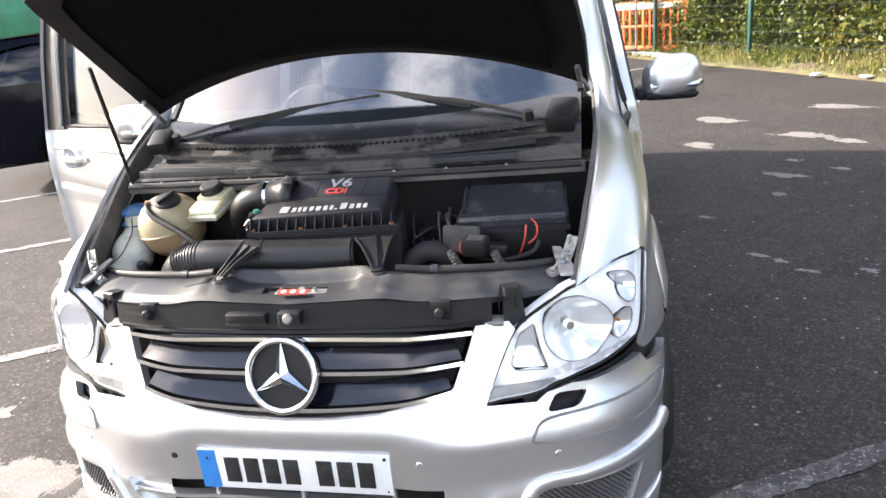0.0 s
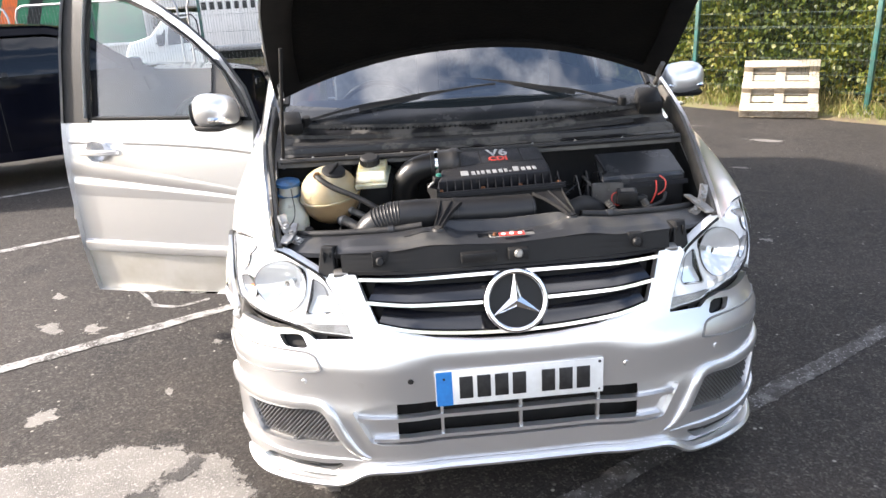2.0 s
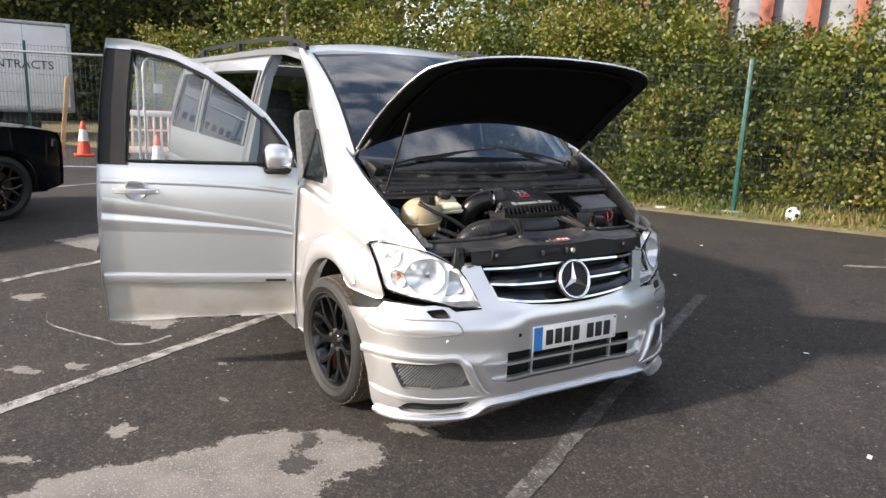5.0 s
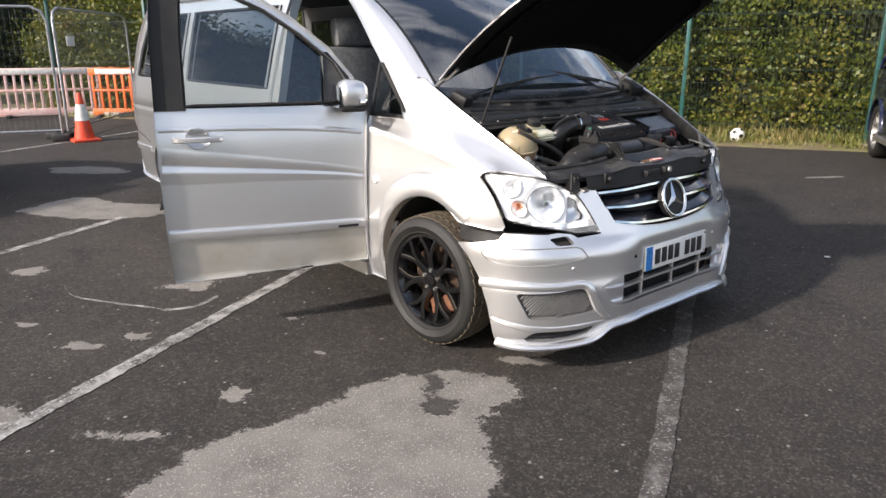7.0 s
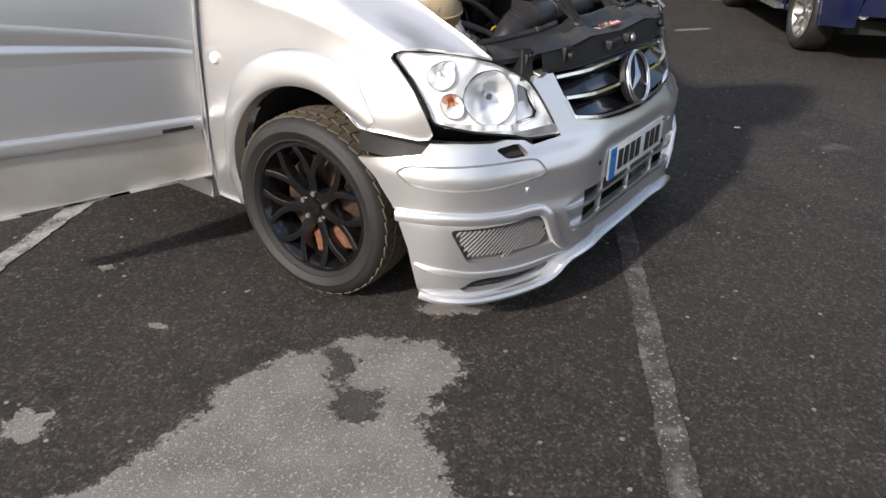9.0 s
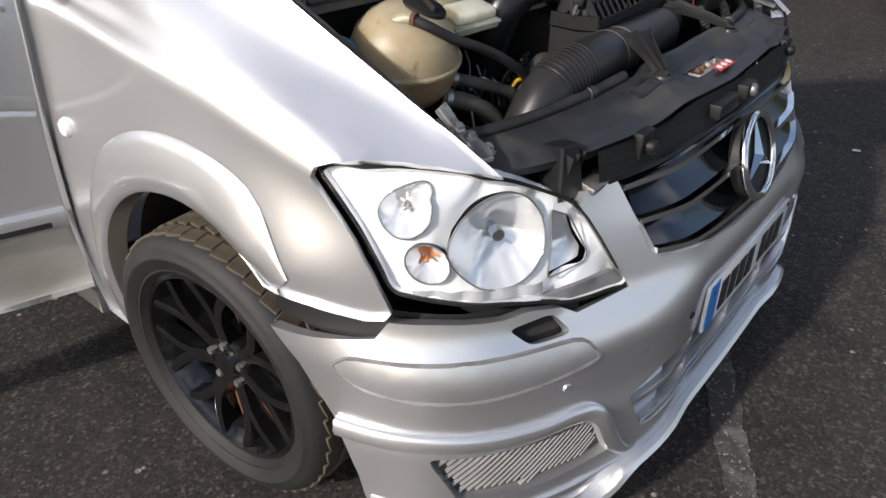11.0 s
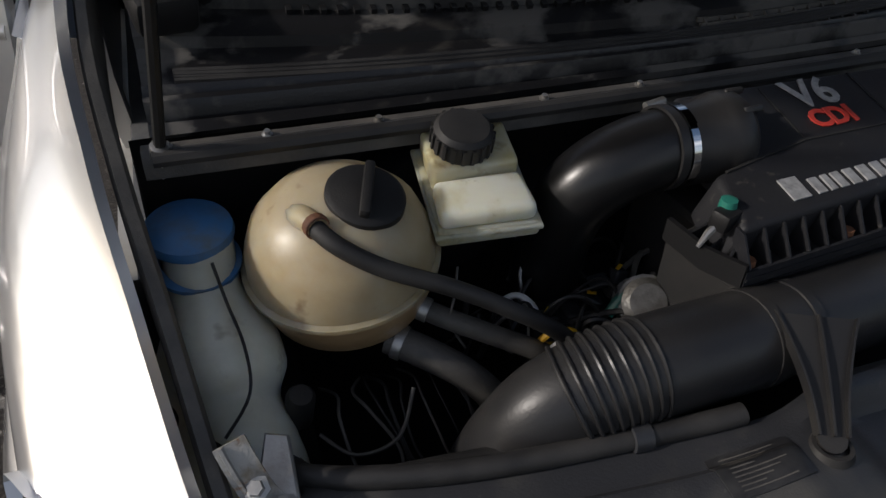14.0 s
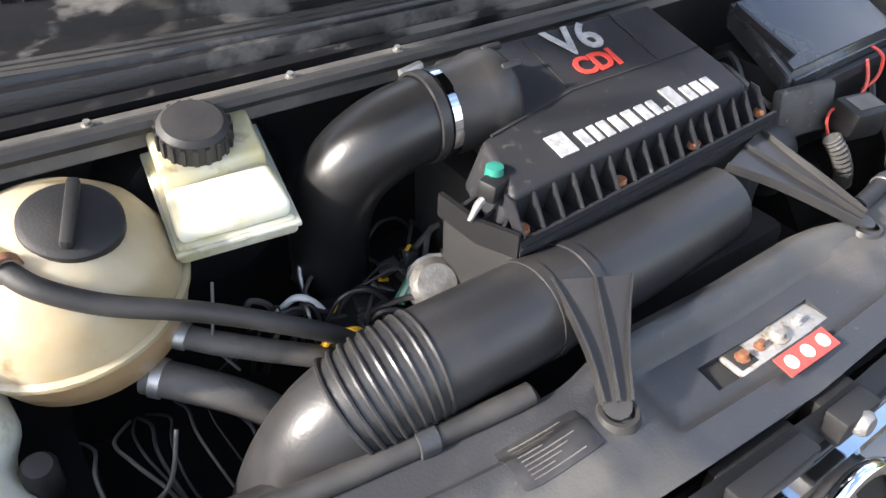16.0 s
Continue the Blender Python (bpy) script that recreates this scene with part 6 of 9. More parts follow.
def cross(u, v):
    x = abs(u)
    y = front_y(x) + (back_y(x) - front_y(x)) * v
    z = top_z(x) - 0.022 * (1 - v) ** 2 + 0.012 * math.exp(-((x - 0.21) / 0.06) ** 2) * math.sin(math.pi * min(1, max(0, v)))
    step = lambda q: min(1.0, max(0.0, q)) ** 2 * (3 - 2 * min(1.0, max(0.0, q)))
    z += 0.020 * step((v - 0.74) / 0.10) * (1 - 0.5 * step((v - 0.90) / 0.10)) * step((0.235 - x) / 0.06)
    z -= 0.010 * step((v - 0.22) / 0.08) * step((0.80 - v) / 0.08) * step((0.185 - x) / 0.03)
    z += 0.007 * step((v - 0.10) / 0.07) * step((0.72 - v) / 0.07) * step((x - 0.235) / 0.02) * step((0.52 - x) / 0.03)
    return Vector((u, y, z))


cover = part("cross_panel_cover", sheet([(-0.69, 0.0), (0.69, 0.0), (0.69, 1.0), (-0.69, 1.0)], lambda u, v: cross(u, v), [[(-0.09, 0.36), (0.09, 0.36), (0.09, 0.56), (-0.09, 0.56)]], step=0.014, thick=0.02, sy=3.5, even=True), M_DUSTY, van, "dusty black plastic front panel cover")
part("cover_front", sheet([(-0.52, 0.0), (0.52, 0.0), (0.52, 1.0), (-0.52, 1.0)], lambda u, v: Vector((u, front_y(abs(u)) - 0.012 - 0.012 * (1 - v) + 0.0, 0.838 + (top_z(abs(u)) - 0.020 - 0.838) * v)), step=0.06, sy=4), M_BLACK, cover, "black front lip")
part("cover_ledge", sweep([(u, front_y(abs(u)) - 0.016, 0.842) for u in np.linspace(-0.50, 0.50, 21)], [(-0.035, -0.006), (0.012, -0.006), (0.012, 0.004), (-0.03, 0.006)]), M_BLACK, cover)
part("latch_plate", box((0.146, 0.034, 0.006), pose(0.020, 0.187, 0.9085), 0.001), M_PLATE, cover, "corroded bonnet latch plate")
# slots are blocks on the plate, coloured near-black as shaded holes
part("latch_slot", box((0.034, 0.040, 0.003), pose(-0.072, 0.187, 0.9060), 0.001), M_DARK, cover, "dark slot in the plate")
part("latch_slot", box((0.026, 0.024, 0.003), pose(-0.036, 0.187, 0.9110), 0.001), M_DARK, cover)
for x, r in ((-0.036, 0.008), (-0.008, 0.006), (0.020, 0.013), (0.056, 0.006)):
    part("bolt", lathe([(0, 0.007), (r * 0.6, 0.007), (r * 0.7, 0.001), (r, 0.0), (r, -0.003)], axis_pose((x, 0.186, 0.914), (0, 0, 1)), 10), M_PLATE if x > 0 else M_RUST, cover)
part("warning_label", box((0.080, 0.023, 0.002), pose(0.012, 0.150, 0.9255, 9), 0.0), M_RED, cover, "small red and white warning label")
for x in (-0.026, 0.0, 0.026):
    part("label_mark", lathe([(0, 0.0012), (0.0075, 0.0012), (0.0075, 0)], pose(x + 0.012, 0.150, 0.9264, 9), 12), M_WHITE, cover)
lab = part("information_label", sheet([(-0.245 - 0.036 + a, 0.60 + b) for a, b in rounded(0.078, 0.36, 0.020, 4)], lambda u, v: cross(u, v) + Vector((0, 0, 0.0016)), step=0.012, thick=0.001), M_INK, cover, "black label with rows of pale writing")
for k in range(9):
    w, v = 0.050 - 0.009 * ((k * 5) % 4), 0.735 - 0.034 * k
    part("bar", sheet([(-0.309, v), (-0.309 + w, v), (-0.309 + w, v + 0.010), (-0.309, v + 0.010)], lambda u, q: cross(u, q) + Vector((0, 0, 0.0022)), step=0.012), M_HOSE, lab)
for sg in (-1, 1):
    part("cover_seal", tube([cross(sg * x, 1.0) + Vector((0, 0.006, 0.006)) for x in np.linspace(0.26, 0.69, 22)], 0.011, 14), M_RUBBER, cover, "rubber seal strip")
    part("seal_clip", lathe([(0.0115, -0.010), (0.014, -0.009), (0.014, 0.009), (0.0115, 0.010)], axis_pose(cross(sg * 0.36, 1.0) + Vector((0, 0.006, 0.006)), (1, 0.12 * sg, 0)), 16), M_DUSTY, cover)
    part("side_support", prism([(-0.03, -0.05), (0.03, -0.05), (0.022, 0.045), (-0.018, 0.045)], 0.05, facing((sg * 0.555, 0.225, 0.862), (1, 0.3 * sg, 0), (0, 0.2, 1)), 0.004), M_BLACK, cover, "ribbed black support")
    for dx in (-0.02, 0.0, 0.02):
        part("support_rib", box((0.004, 0.05, 0.085), pose(sg * 0.555 + dx, 0.205, 0.862, 12), 0.001), M_BLACK, cover)
    part("support_foot", box((0.055, 0.035, 0.012), pose(sg * 0.520, 0.158, 0.838, 14), 0.003), M_STEEL, cover)
    part("lamp_shelf", sweep([(sg * x, y, z) for x, y, z in ((0.57, 0.275, 0.835), (0.64, 0.31, 0.86), (0.70, 0.36, 0.885))], [(-0.05, -0.02), (0.05, -0.02), (0.05, 0.004), (-0.05, 0.006)]), M_BLACK, cover)
    part("clip", lathe([(0, 0.010), (0.010, 0.009), (0.014, 0.004), (0.014, -0.006)], axis_pose((sg * 0.40, front_y(0.4) - 0.028, 0.880), (0, -1, 0.2)), 12), M_BLACK, cover)
    part("clip_pocket", box((0.05, 0.02, 0.05), pose(sg * 0.40, front_y(0.4) - 0.010, 0.882), 0.004), M_BLACK, cover)
part("centre_clip", box((0.11, 0.045, 0.03), pose(-0.10, 0.105, 0.878), 0.004), M_BLACK, cover)
part("centre_clip", box((0.06, 0.045, 0.035), pose(0.02, 0.103, 0.880), 0.004), M_BLACK, cover)
part("clip", lathe([(0, 0.010), (0.010, 0.009), (0.014, 0.004), (0.014, -0.006)], axis_pose((0.02, 0.08, 0.884), (0, -1, 0.2)), 12), M_STEEL, cover)

# air filter housing
LID = [(-0.150, 0.575), (0.188, 0.572), (0.196, 0.44), (0.194, 0.401), (-0.188, 0.377), (-0.172, 0.452), (-0.128, 0.462)]


def lid_z(x, y):
    return 1.052 + (y - 0.37) * 0.285


bm = bmesh.new()
top = [bm.verts.new((x, y, lid_z(x, y))) for x, y in LID]
low = [bm.verts.new((x + (0.012 if x > 0 else -0.012), y + (0.008 if y > 0.5 else 0.012), lid_z(x, y) - 0.055)) for x, y in LID]
bm.faces.new(top)
for i in range(len(LID)):
    j = (i + 1) % len(LID)
    bm.faces.new((low[i], low[j], top[j], top[i]))
bmesh.ops.recalc_face_normals(bm, faces=bm.faces)
bmesh.ops.bevel(bm, geom=[e for e in bm.edges if any(v in top for v in e.verts)], offset=0.008, segments=3, affect="EDGES", profile=0.5)
airbox = part("air_filter_housing", bm, M_COVER, van, "graphite plastic engine cover with lettering")
# lower box painted near-black for the shade under the flange
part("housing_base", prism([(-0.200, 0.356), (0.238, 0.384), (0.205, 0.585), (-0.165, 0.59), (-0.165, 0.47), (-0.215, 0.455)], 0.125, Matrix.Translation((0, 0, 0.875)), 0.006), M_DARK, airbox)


def flange(t, f):
    """t along the front flange, f from its upper inner edge to its outer lower edge."""
    a = Vector((-0.196, 0.380, 1.026)).lerp(Vector((0.225, 0.404, 1.026)), t)
    b = Vector((-0.197, 0.354, 1.016)).lerp(Vector((0.242, 0.382, 1.016)), t)
    return a.lerp(b, f)


part("flange", sweep([flange(t, 0.6) for t in np.linspace(0, 1, 6)], [(-0.020, -0.012), (0.014, -0.012), (0.014, -0.008), (-0.020, -0.008)]), M_COVER, airbox, "ribbed front flange")
part("flange_edge", sweep([flange(t, 1.0) for t in np.linspace(0, 1, 6)], [(-0.0025, -0.014), (0.0025, -0.014), (0.002, 0.004), (-0.002, 0.004)]), M_COVER, airbox)
fin = [(-0.034, -0.010), (0.0, -0.010), (0.0, 0.004), (-0.021, 0.034), (-0.034, 0.036)]
for k in range(16):
    part("flange_rib", prism(fin, 0.0022, facing(flange((k + 0.3) / 16, 1.0), (0, -1, 0), (0, 0, 1))), M_COVER, airbox, smooth=0)
pan = [Vector((-0.197, 0.354, 1.016)), Vector((-0.216, 0.395, 1.016)), Vector((-0.222, 0.452, 1.018))]
part("pan_edge", sweep(pan, [(-0.003, -0.016), (0.003, -0.016), (0.003, 0.012), (-0.003, 0.012)]), M_BLACK, airbox)
part("pan_floor", prism([(-0.197, 0.356), (-0.185, 0.375), (-0.172, 0.450), (-0.222, 0.452), (-0.216, 0.395)], 0.006, Matrix.Translation((0, 0, 1.000)), 0.0), M_BLACK, airbox)
for p, q in (((-0.206, 0.372), (-0.184, 0.385)), ((-0.214, 0.395), (-0.181, 0.404)), ((-0.219, 0.425), (-0.176, 0.432))):
    part("flange_rib", sweep([(*p, 1.016), (*q, 1.022)], [(-0.0015, -0.012), (0.0015, -0.012), (0.0015, 0.008), (-0.0015, 0.008)]), M_COVER, airbox)
for t in (0.03, 0.36, 0.66, 0.97):
    part("screw", lathe([(0, 0.004), (0.007, 0.004), (0.008, -0.004)], axis_pose(flange(t, 0.55), (0, 0, 1)), 8), M_RUST, airbox)
# lettering panel: shallow frame, words, and the maker's name as a plain bar
up_v = Vector((0, 1, 0.285)).normalized()


def on_lid(x, y, h=0.0015):
    return Vector((x, y, lid_z(x, y) + h))


for a, b in (((-0.03, 0.565), (-0.03, 0.475)), ((0.115, 0.568), (0.115, 0.478)), ((-0.03, 0.475), (0.187, 0.478)), ((-0.03, 0.475), (-0.16, 0.452))):
    part("panel_groove", sweep([on_lid(*a, 0.0), on_lid(*b, 0.0)], [(-0.0015, -0.001), (0.0015, -0.001), (0.0015, 0.0009), (-0.0015, 0.0009)]), M_DARK, airbox)
strip_text("V6", 0.066, M_SILVER_TXT, facing(on_lid(0.035, 0.542), (1, 0.02, 0), up_v), "word", airbox, "silver lettering", bold=0.0012)
strip_text("CDI", 0.040, M_RED, facing(on_lid(0.032, 0.500), (1, 0.02, 0), up_v), "word", airbox, "red lettering", bold=0.0012)
xw = -0.118
for w in (0.040, 0.020, 0.014, 0.018, 0.020, 0.022, 0.020, 0.016, 0.012, 0.030, 0.020, 0.020, 0.018):
    h = 0.030 if w in (0.040, 0.030) else 0.006 if w == 0.012 else 0.022
    part("bar", box((w * 0.62, h, 0.002), facing(on_lid(xw + w / 2, 0.413 + 0.045 * (xw + 0.118) + h / 2 - 0.015, 0.001), (1, 0.045, 0), up_v), 0.0), M_SILVER_TXT, airbox)
    xw += w

# intake pipe in front of it
path = spline([(-0.474, 0.352, 0.81), (-0.452, 0.342, 0.875), (-0.415, 0.333, 0.926), (-0.355, 0.325, 0.952), (-0.29, 0.322, 0.958), (-0.20, 0.324, 0.956), (-0.05, 0.334, 0.950), (0.07, 0.346, 0.945), (0.112, 0.351, 0.944), (0.121, 0.352, 0.944)], 8)
rad = []
for p in path:
    r = 0.046 + 0.006 * min(1, max(0, (p.x + 0.5) / 0.15))
    if p.x > -0.17:
        r = 0.050 if p.x < 0.114 else 0.044
    rad.append(r)
duct = part("intake_pipe", tube(path, rad, 28), M_PIPE, van, "satin black air intake pipe")


def pipe_at(x):
    """Point of the pipe's middle line at x."""
    i = next(k for k in range(len(path) - 1) if path[k + 1].x >= x)
    return path[i].lerp(path[i + 1], (x - path[i].x) / (path[i + 1].x - path[i].x))


for k in range(9):
    x = -0.398 + 0.0088 * k
    ax = (pipe_at(x + 0.004) - pipe_at(x - 0.004)).normalized()
    part("bellows_ring", lathe([(0.0508 + 0.0036 * math.cos(q), 0.0028 * math.sin(q)) for q in np.linspace(0, 2 * math.pi, 9)], axis_pose(pipe_at(x), ax), 32), M_PIPE, duct)
for x, r in ((-0.205, 0.0535), (-0.155, 0.052)):
    i = min(range(len(path)), key=lambda q: abs(path[q].x - x))
    ax = (path[i + 1] - path[i - 1]).normalized()
    part("pipe_band", lathe([(r - 0.004, -0.007), (r, -0.006), (r, 0.006), (r - 0.004, 0.007)], axis_pose(path[i], ax), 28), M_PIPE, duct)


def pipe_foot(a, b, wide):
    """Tapered, ribbed bracket from the pipe down to the front panel, with a rounded foot."""
    a, b = Vector(a), Vector(b)
    d = (b - a).normalized()
    side = d.cross(Vector((0, 0, 1))).normalized()
    n = side.cross(d)
    n = n if n.z > 0 else -n
    long = (b - a).length
    half_w = curve([(0.0, wide), (0.3, wide * 0.70), (0.7, wide * 0.42), (1.0, 0.013)])
    edge_l = [(-half_w(t), t * long) for t in np.linspace(0, 1, 9)]
    tip = [(0.013 * math.cos(q), long + 0.013 * math.sin(q)) for q in np.linspace(math.pi, 0, 7)[1:-1]]
    poly = edge_l + tip + [(-x, y) for x, y in edge_l[::-1]]
    ob = part("pipe_bracket", prism(poly, 0.004, facing(a, side, d)), M_PIPE, duct, "ribbed black bracket")
    for k in (-0.96, -0.05, 0.96):
        pts = [a + side * half_w(t) * k + d * long * t + n * (0.003 + 0.003 * math.sin(math.pi * t)) for t in np.linspace(0, 0.98, 9)]
        part("bracket_rib", sweep(pts, [(-0.0014, -0.006), (0.0014, -0.006), (0.0011, 0.006), (-0.0011, 0.006)], up=n), M_PIPE, ob)


pipe_foot((-0.160, 0.292, 1.000), (-0.211, 0.196, 0.9495), 0.040)
pipe_foot((0.176, 0.372, 0.990), (0.220, 0.225, 0.9525), 0.058)
for x, y, z in ((-0.212, 0.192, 0.9505), (0.221, 0.220, 0.952)):
    part("bracket_seat", lathe([(0.014, -0.002), (0.018, -0.002), (0.021, -0.009)], axis_pose((x, y, z), (0, 0, 1)), 24), M_PIPE, duct)

# elbow from the filter housing
elbow = part("turbo_elbow", tube(spline([(-0.115, 0.517, 1.080), (-0.195, 0.518, 1.078), (-0.252, 0.522, 1.064), (-0.290, 0.533, 1.028), (-0.303, 0.548, 0.970), (-0.302, 0.565, 0.88)], 8), 0.0455, 28), M_ELBOW, van, "glossy black intake elbow")
for x in (-0.200, -0.186):
    part("hose_clamp", lathe([(0.0455, -0.006), (0.0490, -0.0055), (0.0490, 0.0055), (0.0455, 0.006)], axis_pose((x, 0.5180, 1.0785), (1, 0, 0)), 32), M_CHROME if x > -0.19 else M_PIPE, elbow, "steel hose clamp")
part("elbow_collar", lathe([(0.044, -0.062), (0.0480, -0.060), (0.0490, -0.020), (0.052, -0.016), (0.0545, -0.004), (0.0545, 0.010), (0.049, 0.018), (0.042, 0.020)], axis_pose((-0.122, 0.517, 1.079), (1, 0, 0)), 32), M_PIPE, elbow, "black plastic collar")
for a in (60, 100, 150):
    part("collar_lug", box((0.026, 0.007, 0.008), Matrix.Translation((-0.108, 0.517 - 0.053 * math.cos(radians(a)), 1.079 + 0.053 * math.sin(radians(a)))) @ pose(0, 0, 0, a - 90), 0.003), M_PIPE, elbow)
part("clamp_screw", tube([(-0.205, 0.552, 1.115), (-0.178, 0.556, 1.117)], 0.005, 8), M_STEEL, elbow)
part("sensor_plug", box((0.030, 0.022, 0.022), pose(-0.192, 0.405, 1.052, 5, 4, 20), 0.004), M_BLACK, airbox, "black plug with green tip")
part("plug_tip", lathe([(0, 0.012), (0.009, 0.010), (0.010, 0.0)], pose(-0.186, 0.412, 1.060), 12), M_GREEN_HOSE, airbox)

# coolant tank
tank_m = pose(-0.566, 0.556, 0.990, 8, -6, 0)
prof = [(0.0, -0.108), (0.045, -0.102), (0.078, -0.078), (0.098, -0.052), (0.107, -0.020), (0.108, -0.004), (0.1140, -0.002), (0.1140, 0.004), (0.108, 0.006), (0.105, 0.030), (0.094, 0.058), (0.072, 0.082), (0.045, 0.098), (0.0, 0.106)]
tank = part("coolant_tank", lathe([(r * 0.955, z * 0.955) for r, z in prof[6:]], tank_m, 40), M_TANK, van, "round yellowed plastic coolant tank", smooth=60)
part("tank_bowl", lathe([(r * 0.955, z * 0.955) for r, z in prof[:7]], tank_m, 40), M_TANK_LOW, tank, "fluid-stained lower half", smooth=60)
cap_m = axis_pose((-0.545, 0.527, 1.072), (0.12, -0.32, 0.94))
cap = part("tank_cap", lathe([(0, 0.016), (0.036, 0.015), (0.041, 0.011), (0.042, -0.008), (0.036, -0.02)], cap_m, 32), M_BLACK, tank, "black screw cap")
part("cap_grip", box((0.011, 0.070, 0.012), cap_m @ pose(0, 0, 0.020, 0, 0, -40), 0.003), M_BLACK, cap)
part("tank_spout", tube([(-0.612, 0.540, 1.060), (-0.606, 0.512, 1.073), (-0.600, 0.497, 1.072)], [0.017, 0.012, 0.010], 12), M_TANK, tank)
part("hose_clip", lathe([(0.011, -0.005), (0.013, -0.004), (0.013, 0.004), (0.011, 0.005)], axis_pose((-0.600, 0.500, 1.072), (0.2, -0.8, -0.05)), 14), M_RUST, tank)
for name, pts, r in (("overflow_hose", [(-0.603, 0.503, 1.072), (-0.585, 0.478, 1.060), (-0.545, 0.460, 1.036), (-0.48, 0.442, 1.008), (-0.42, 0.425, 0.975), (-0.36, 0.415, 0.93), (-0.32, 0.42, 0.87)], 0.0095),
                     ("coolant_hose", [(-0.502, 0.500, 0.945), (-0.47, 0.475, 0.935), (-0.42, 0.45, 0.915), (-0.37, 0.432, 0.890), (-0.33, 0.44, 0.84)], 0.012),
                     ("coolant_hose", [(-0.535, 0.490, 0.915), (-0.50, 0.462, 0.905), (-0.46, 0.438, 0.880), (-0.43, 0.425, 0.84), (-0.42, 0.43, 0.78)], 0.018)):
    hs = part(name, tube(spline(pts, 7), r, 14), M_RUBBER if name == "overflow_hose" else M_HOSE, tank, "black rubber hose" if name == "overflow_hose" else "dusty grey coolant hose")
    if name == "coolant_hose":
        part("hose_clip", lathe([(r, -0.006), (r + 0.002, -0.005), (r + 0.002, 0.005), (r, 0.006)], axis_pose(Vector(pts[0]).lerp(Vector(pts[1]), 0.3), Vector(pts[1]) - Vector(pts[0])), 16), M_STEEL, hs)

# washer bottle with blue cap
bottle = part("washer_bottle", tube(spline([(-0.711, 0.586, 1.022), (-0.713, 0.571, 0.974), (-0.711, 0.530, 0.920), (-0.711, 0.490, 0.884), (-0.713, 0.455, 0.858), (-0.716, 0.435, 0.81), (-0.716, 0.42, 0.70)], 6),
                                    [curve([(0, 0.037), (6, 0.037), (12, 0.064), (15, 0.066), (19, 0.052), (24, 0.062), (30, 0.072), (36, 0.072)])(k) for k in range(37)], 24), M_BOTTLE, van, "milky washer bottle with blue cap")
part("bottle_cap", lathe([(0, 0.010), (0.030, 0.010), (0.034, 0.007), (0.044, 0.005), (0.046, -0.002), (0.045, -0.006), (0.039, -0.007)], axis_pose((-0.716, 0.592, 1.034), (0.05, -0.15, 1)), 32), M_CAPBLUE, bottle, "dirty blue cap")
part("cap_ring", lathe([(0.036, -0.005), (0.0455, -0.004), (0.0460, 0.002), (0.036, 0.004)], axis_pose((-0.7145, 0.583, 1.000), (0.05, -0.2, 1)), 28), M_CAPBLUE, bottle)
part("cap_strap", tube(spline([(-0.700, 0.543, 1.022), (-0.694, 0.522, 0.985), (-0.686, 0.478, 0.962), (-0.690, 0.440, 0.935), (-0.72, 0.415, 0.91)], 5), 0.0018, 6), M_INK, bottle)

# brake fluid reservoir
def res_point(a, b, h):
    p = Vector((-0.474, 0.505, 1.052)).lerp(Vector((-0.363, 0.484, 1.058)), a)
    q = Vector((-0.462, 0.622, 1.092)).lerp(Vector((-0.345, 0.622, 1.090)), a)
    return p.lerp(q, b) + Vector((0, 0, h))


def res_block(corners, h0, h1, bevel, name, mat, label=""):
    bm = bmesh.new()
    lo = [bm.verts.new(res_point(a, b, h0)) for a, b in corners]
    hi = [bm.verts.new(res_point(a, b, h1)) for a, b in corners]
    bm.faces.new(lo[::-1])
    bm.faces.new(hi)
    for i in range(len(corners)):
        j = (i + 1) % len(corners)
        bm.faces.new((lo[i], lo[j], hi[j], hi[i]))
    bmesh.ops.recalc_face_normals(bm, faces=bm.faces)
    bmesh.ops.bevel(bm, geom=bm.edges[:], offset=bevel, segments=3, affect="EDGES", profile=0.5)
    return part(name, bm, mat, van if name == "brake_fluid_reservoir" else reservoir, label)


reservoir = res_block([(0, 0), (1, 0), (1, 1), (0, 1)], -0.042, -0.022, 0.006, "brake_fluid_reservoir", M_RESERVOIR, "pale yellow brake fluid reservoir")
res_block([(0.03, 0.02), (0.97, 0.02), (0.93, 0.42), (0.05, 0.42)], -0.024, -0.002, 0.008, "reservoir_step", M_CREAM)
res_block([(0.06, 0.45), (0.93, 0.45), (0.93, 0.97), (0.06, 0.97)], -0.024, 0.006, 0.006, "reservoir_top", M_RESERVOIR)
res_block([(-0.02, -0.02), (1.02, -0.02), (1.02, 1.02), (-0.02, 1.02)], -0.031, -0.025, 0.002, "reservoir_seam", M_RESERVOIR)
res_cap = part("reservoir_cap", lathe([(0, 0.024), (0.028, 0.023), (0.033, 0.018), (0.034, -0.004), (0.028, -0.006)], axis_pose(res_point(0.42, 0.70, 0.010), (0, -0.3, 1)), 24), M_RUBBER, reservoir, "black ribbed cap")
for k in range(20):
    a = 2 * math.pi * k / 20
    part("cap_rib", box((0.003, 0.004, 0.020), axis_pose(res_point(0.42, 0.70, 0.010), (0, -0.3, 1)) @ pose(0.0345 * math.cos(a), 0.0345 * math.sin(a), 0.007, 0, 0, math.degrees(a))), M_RUBBER, res_cap)
part("servo", lathe([(0, 0.05), (0.09, 0.04), (0.11, 0.0), (0.11, -0.05)], axis_pose((-0.41, 0.67, 0.97), (0, -1, 0.1)), 28), M_BLACK, van, "black brake servo")

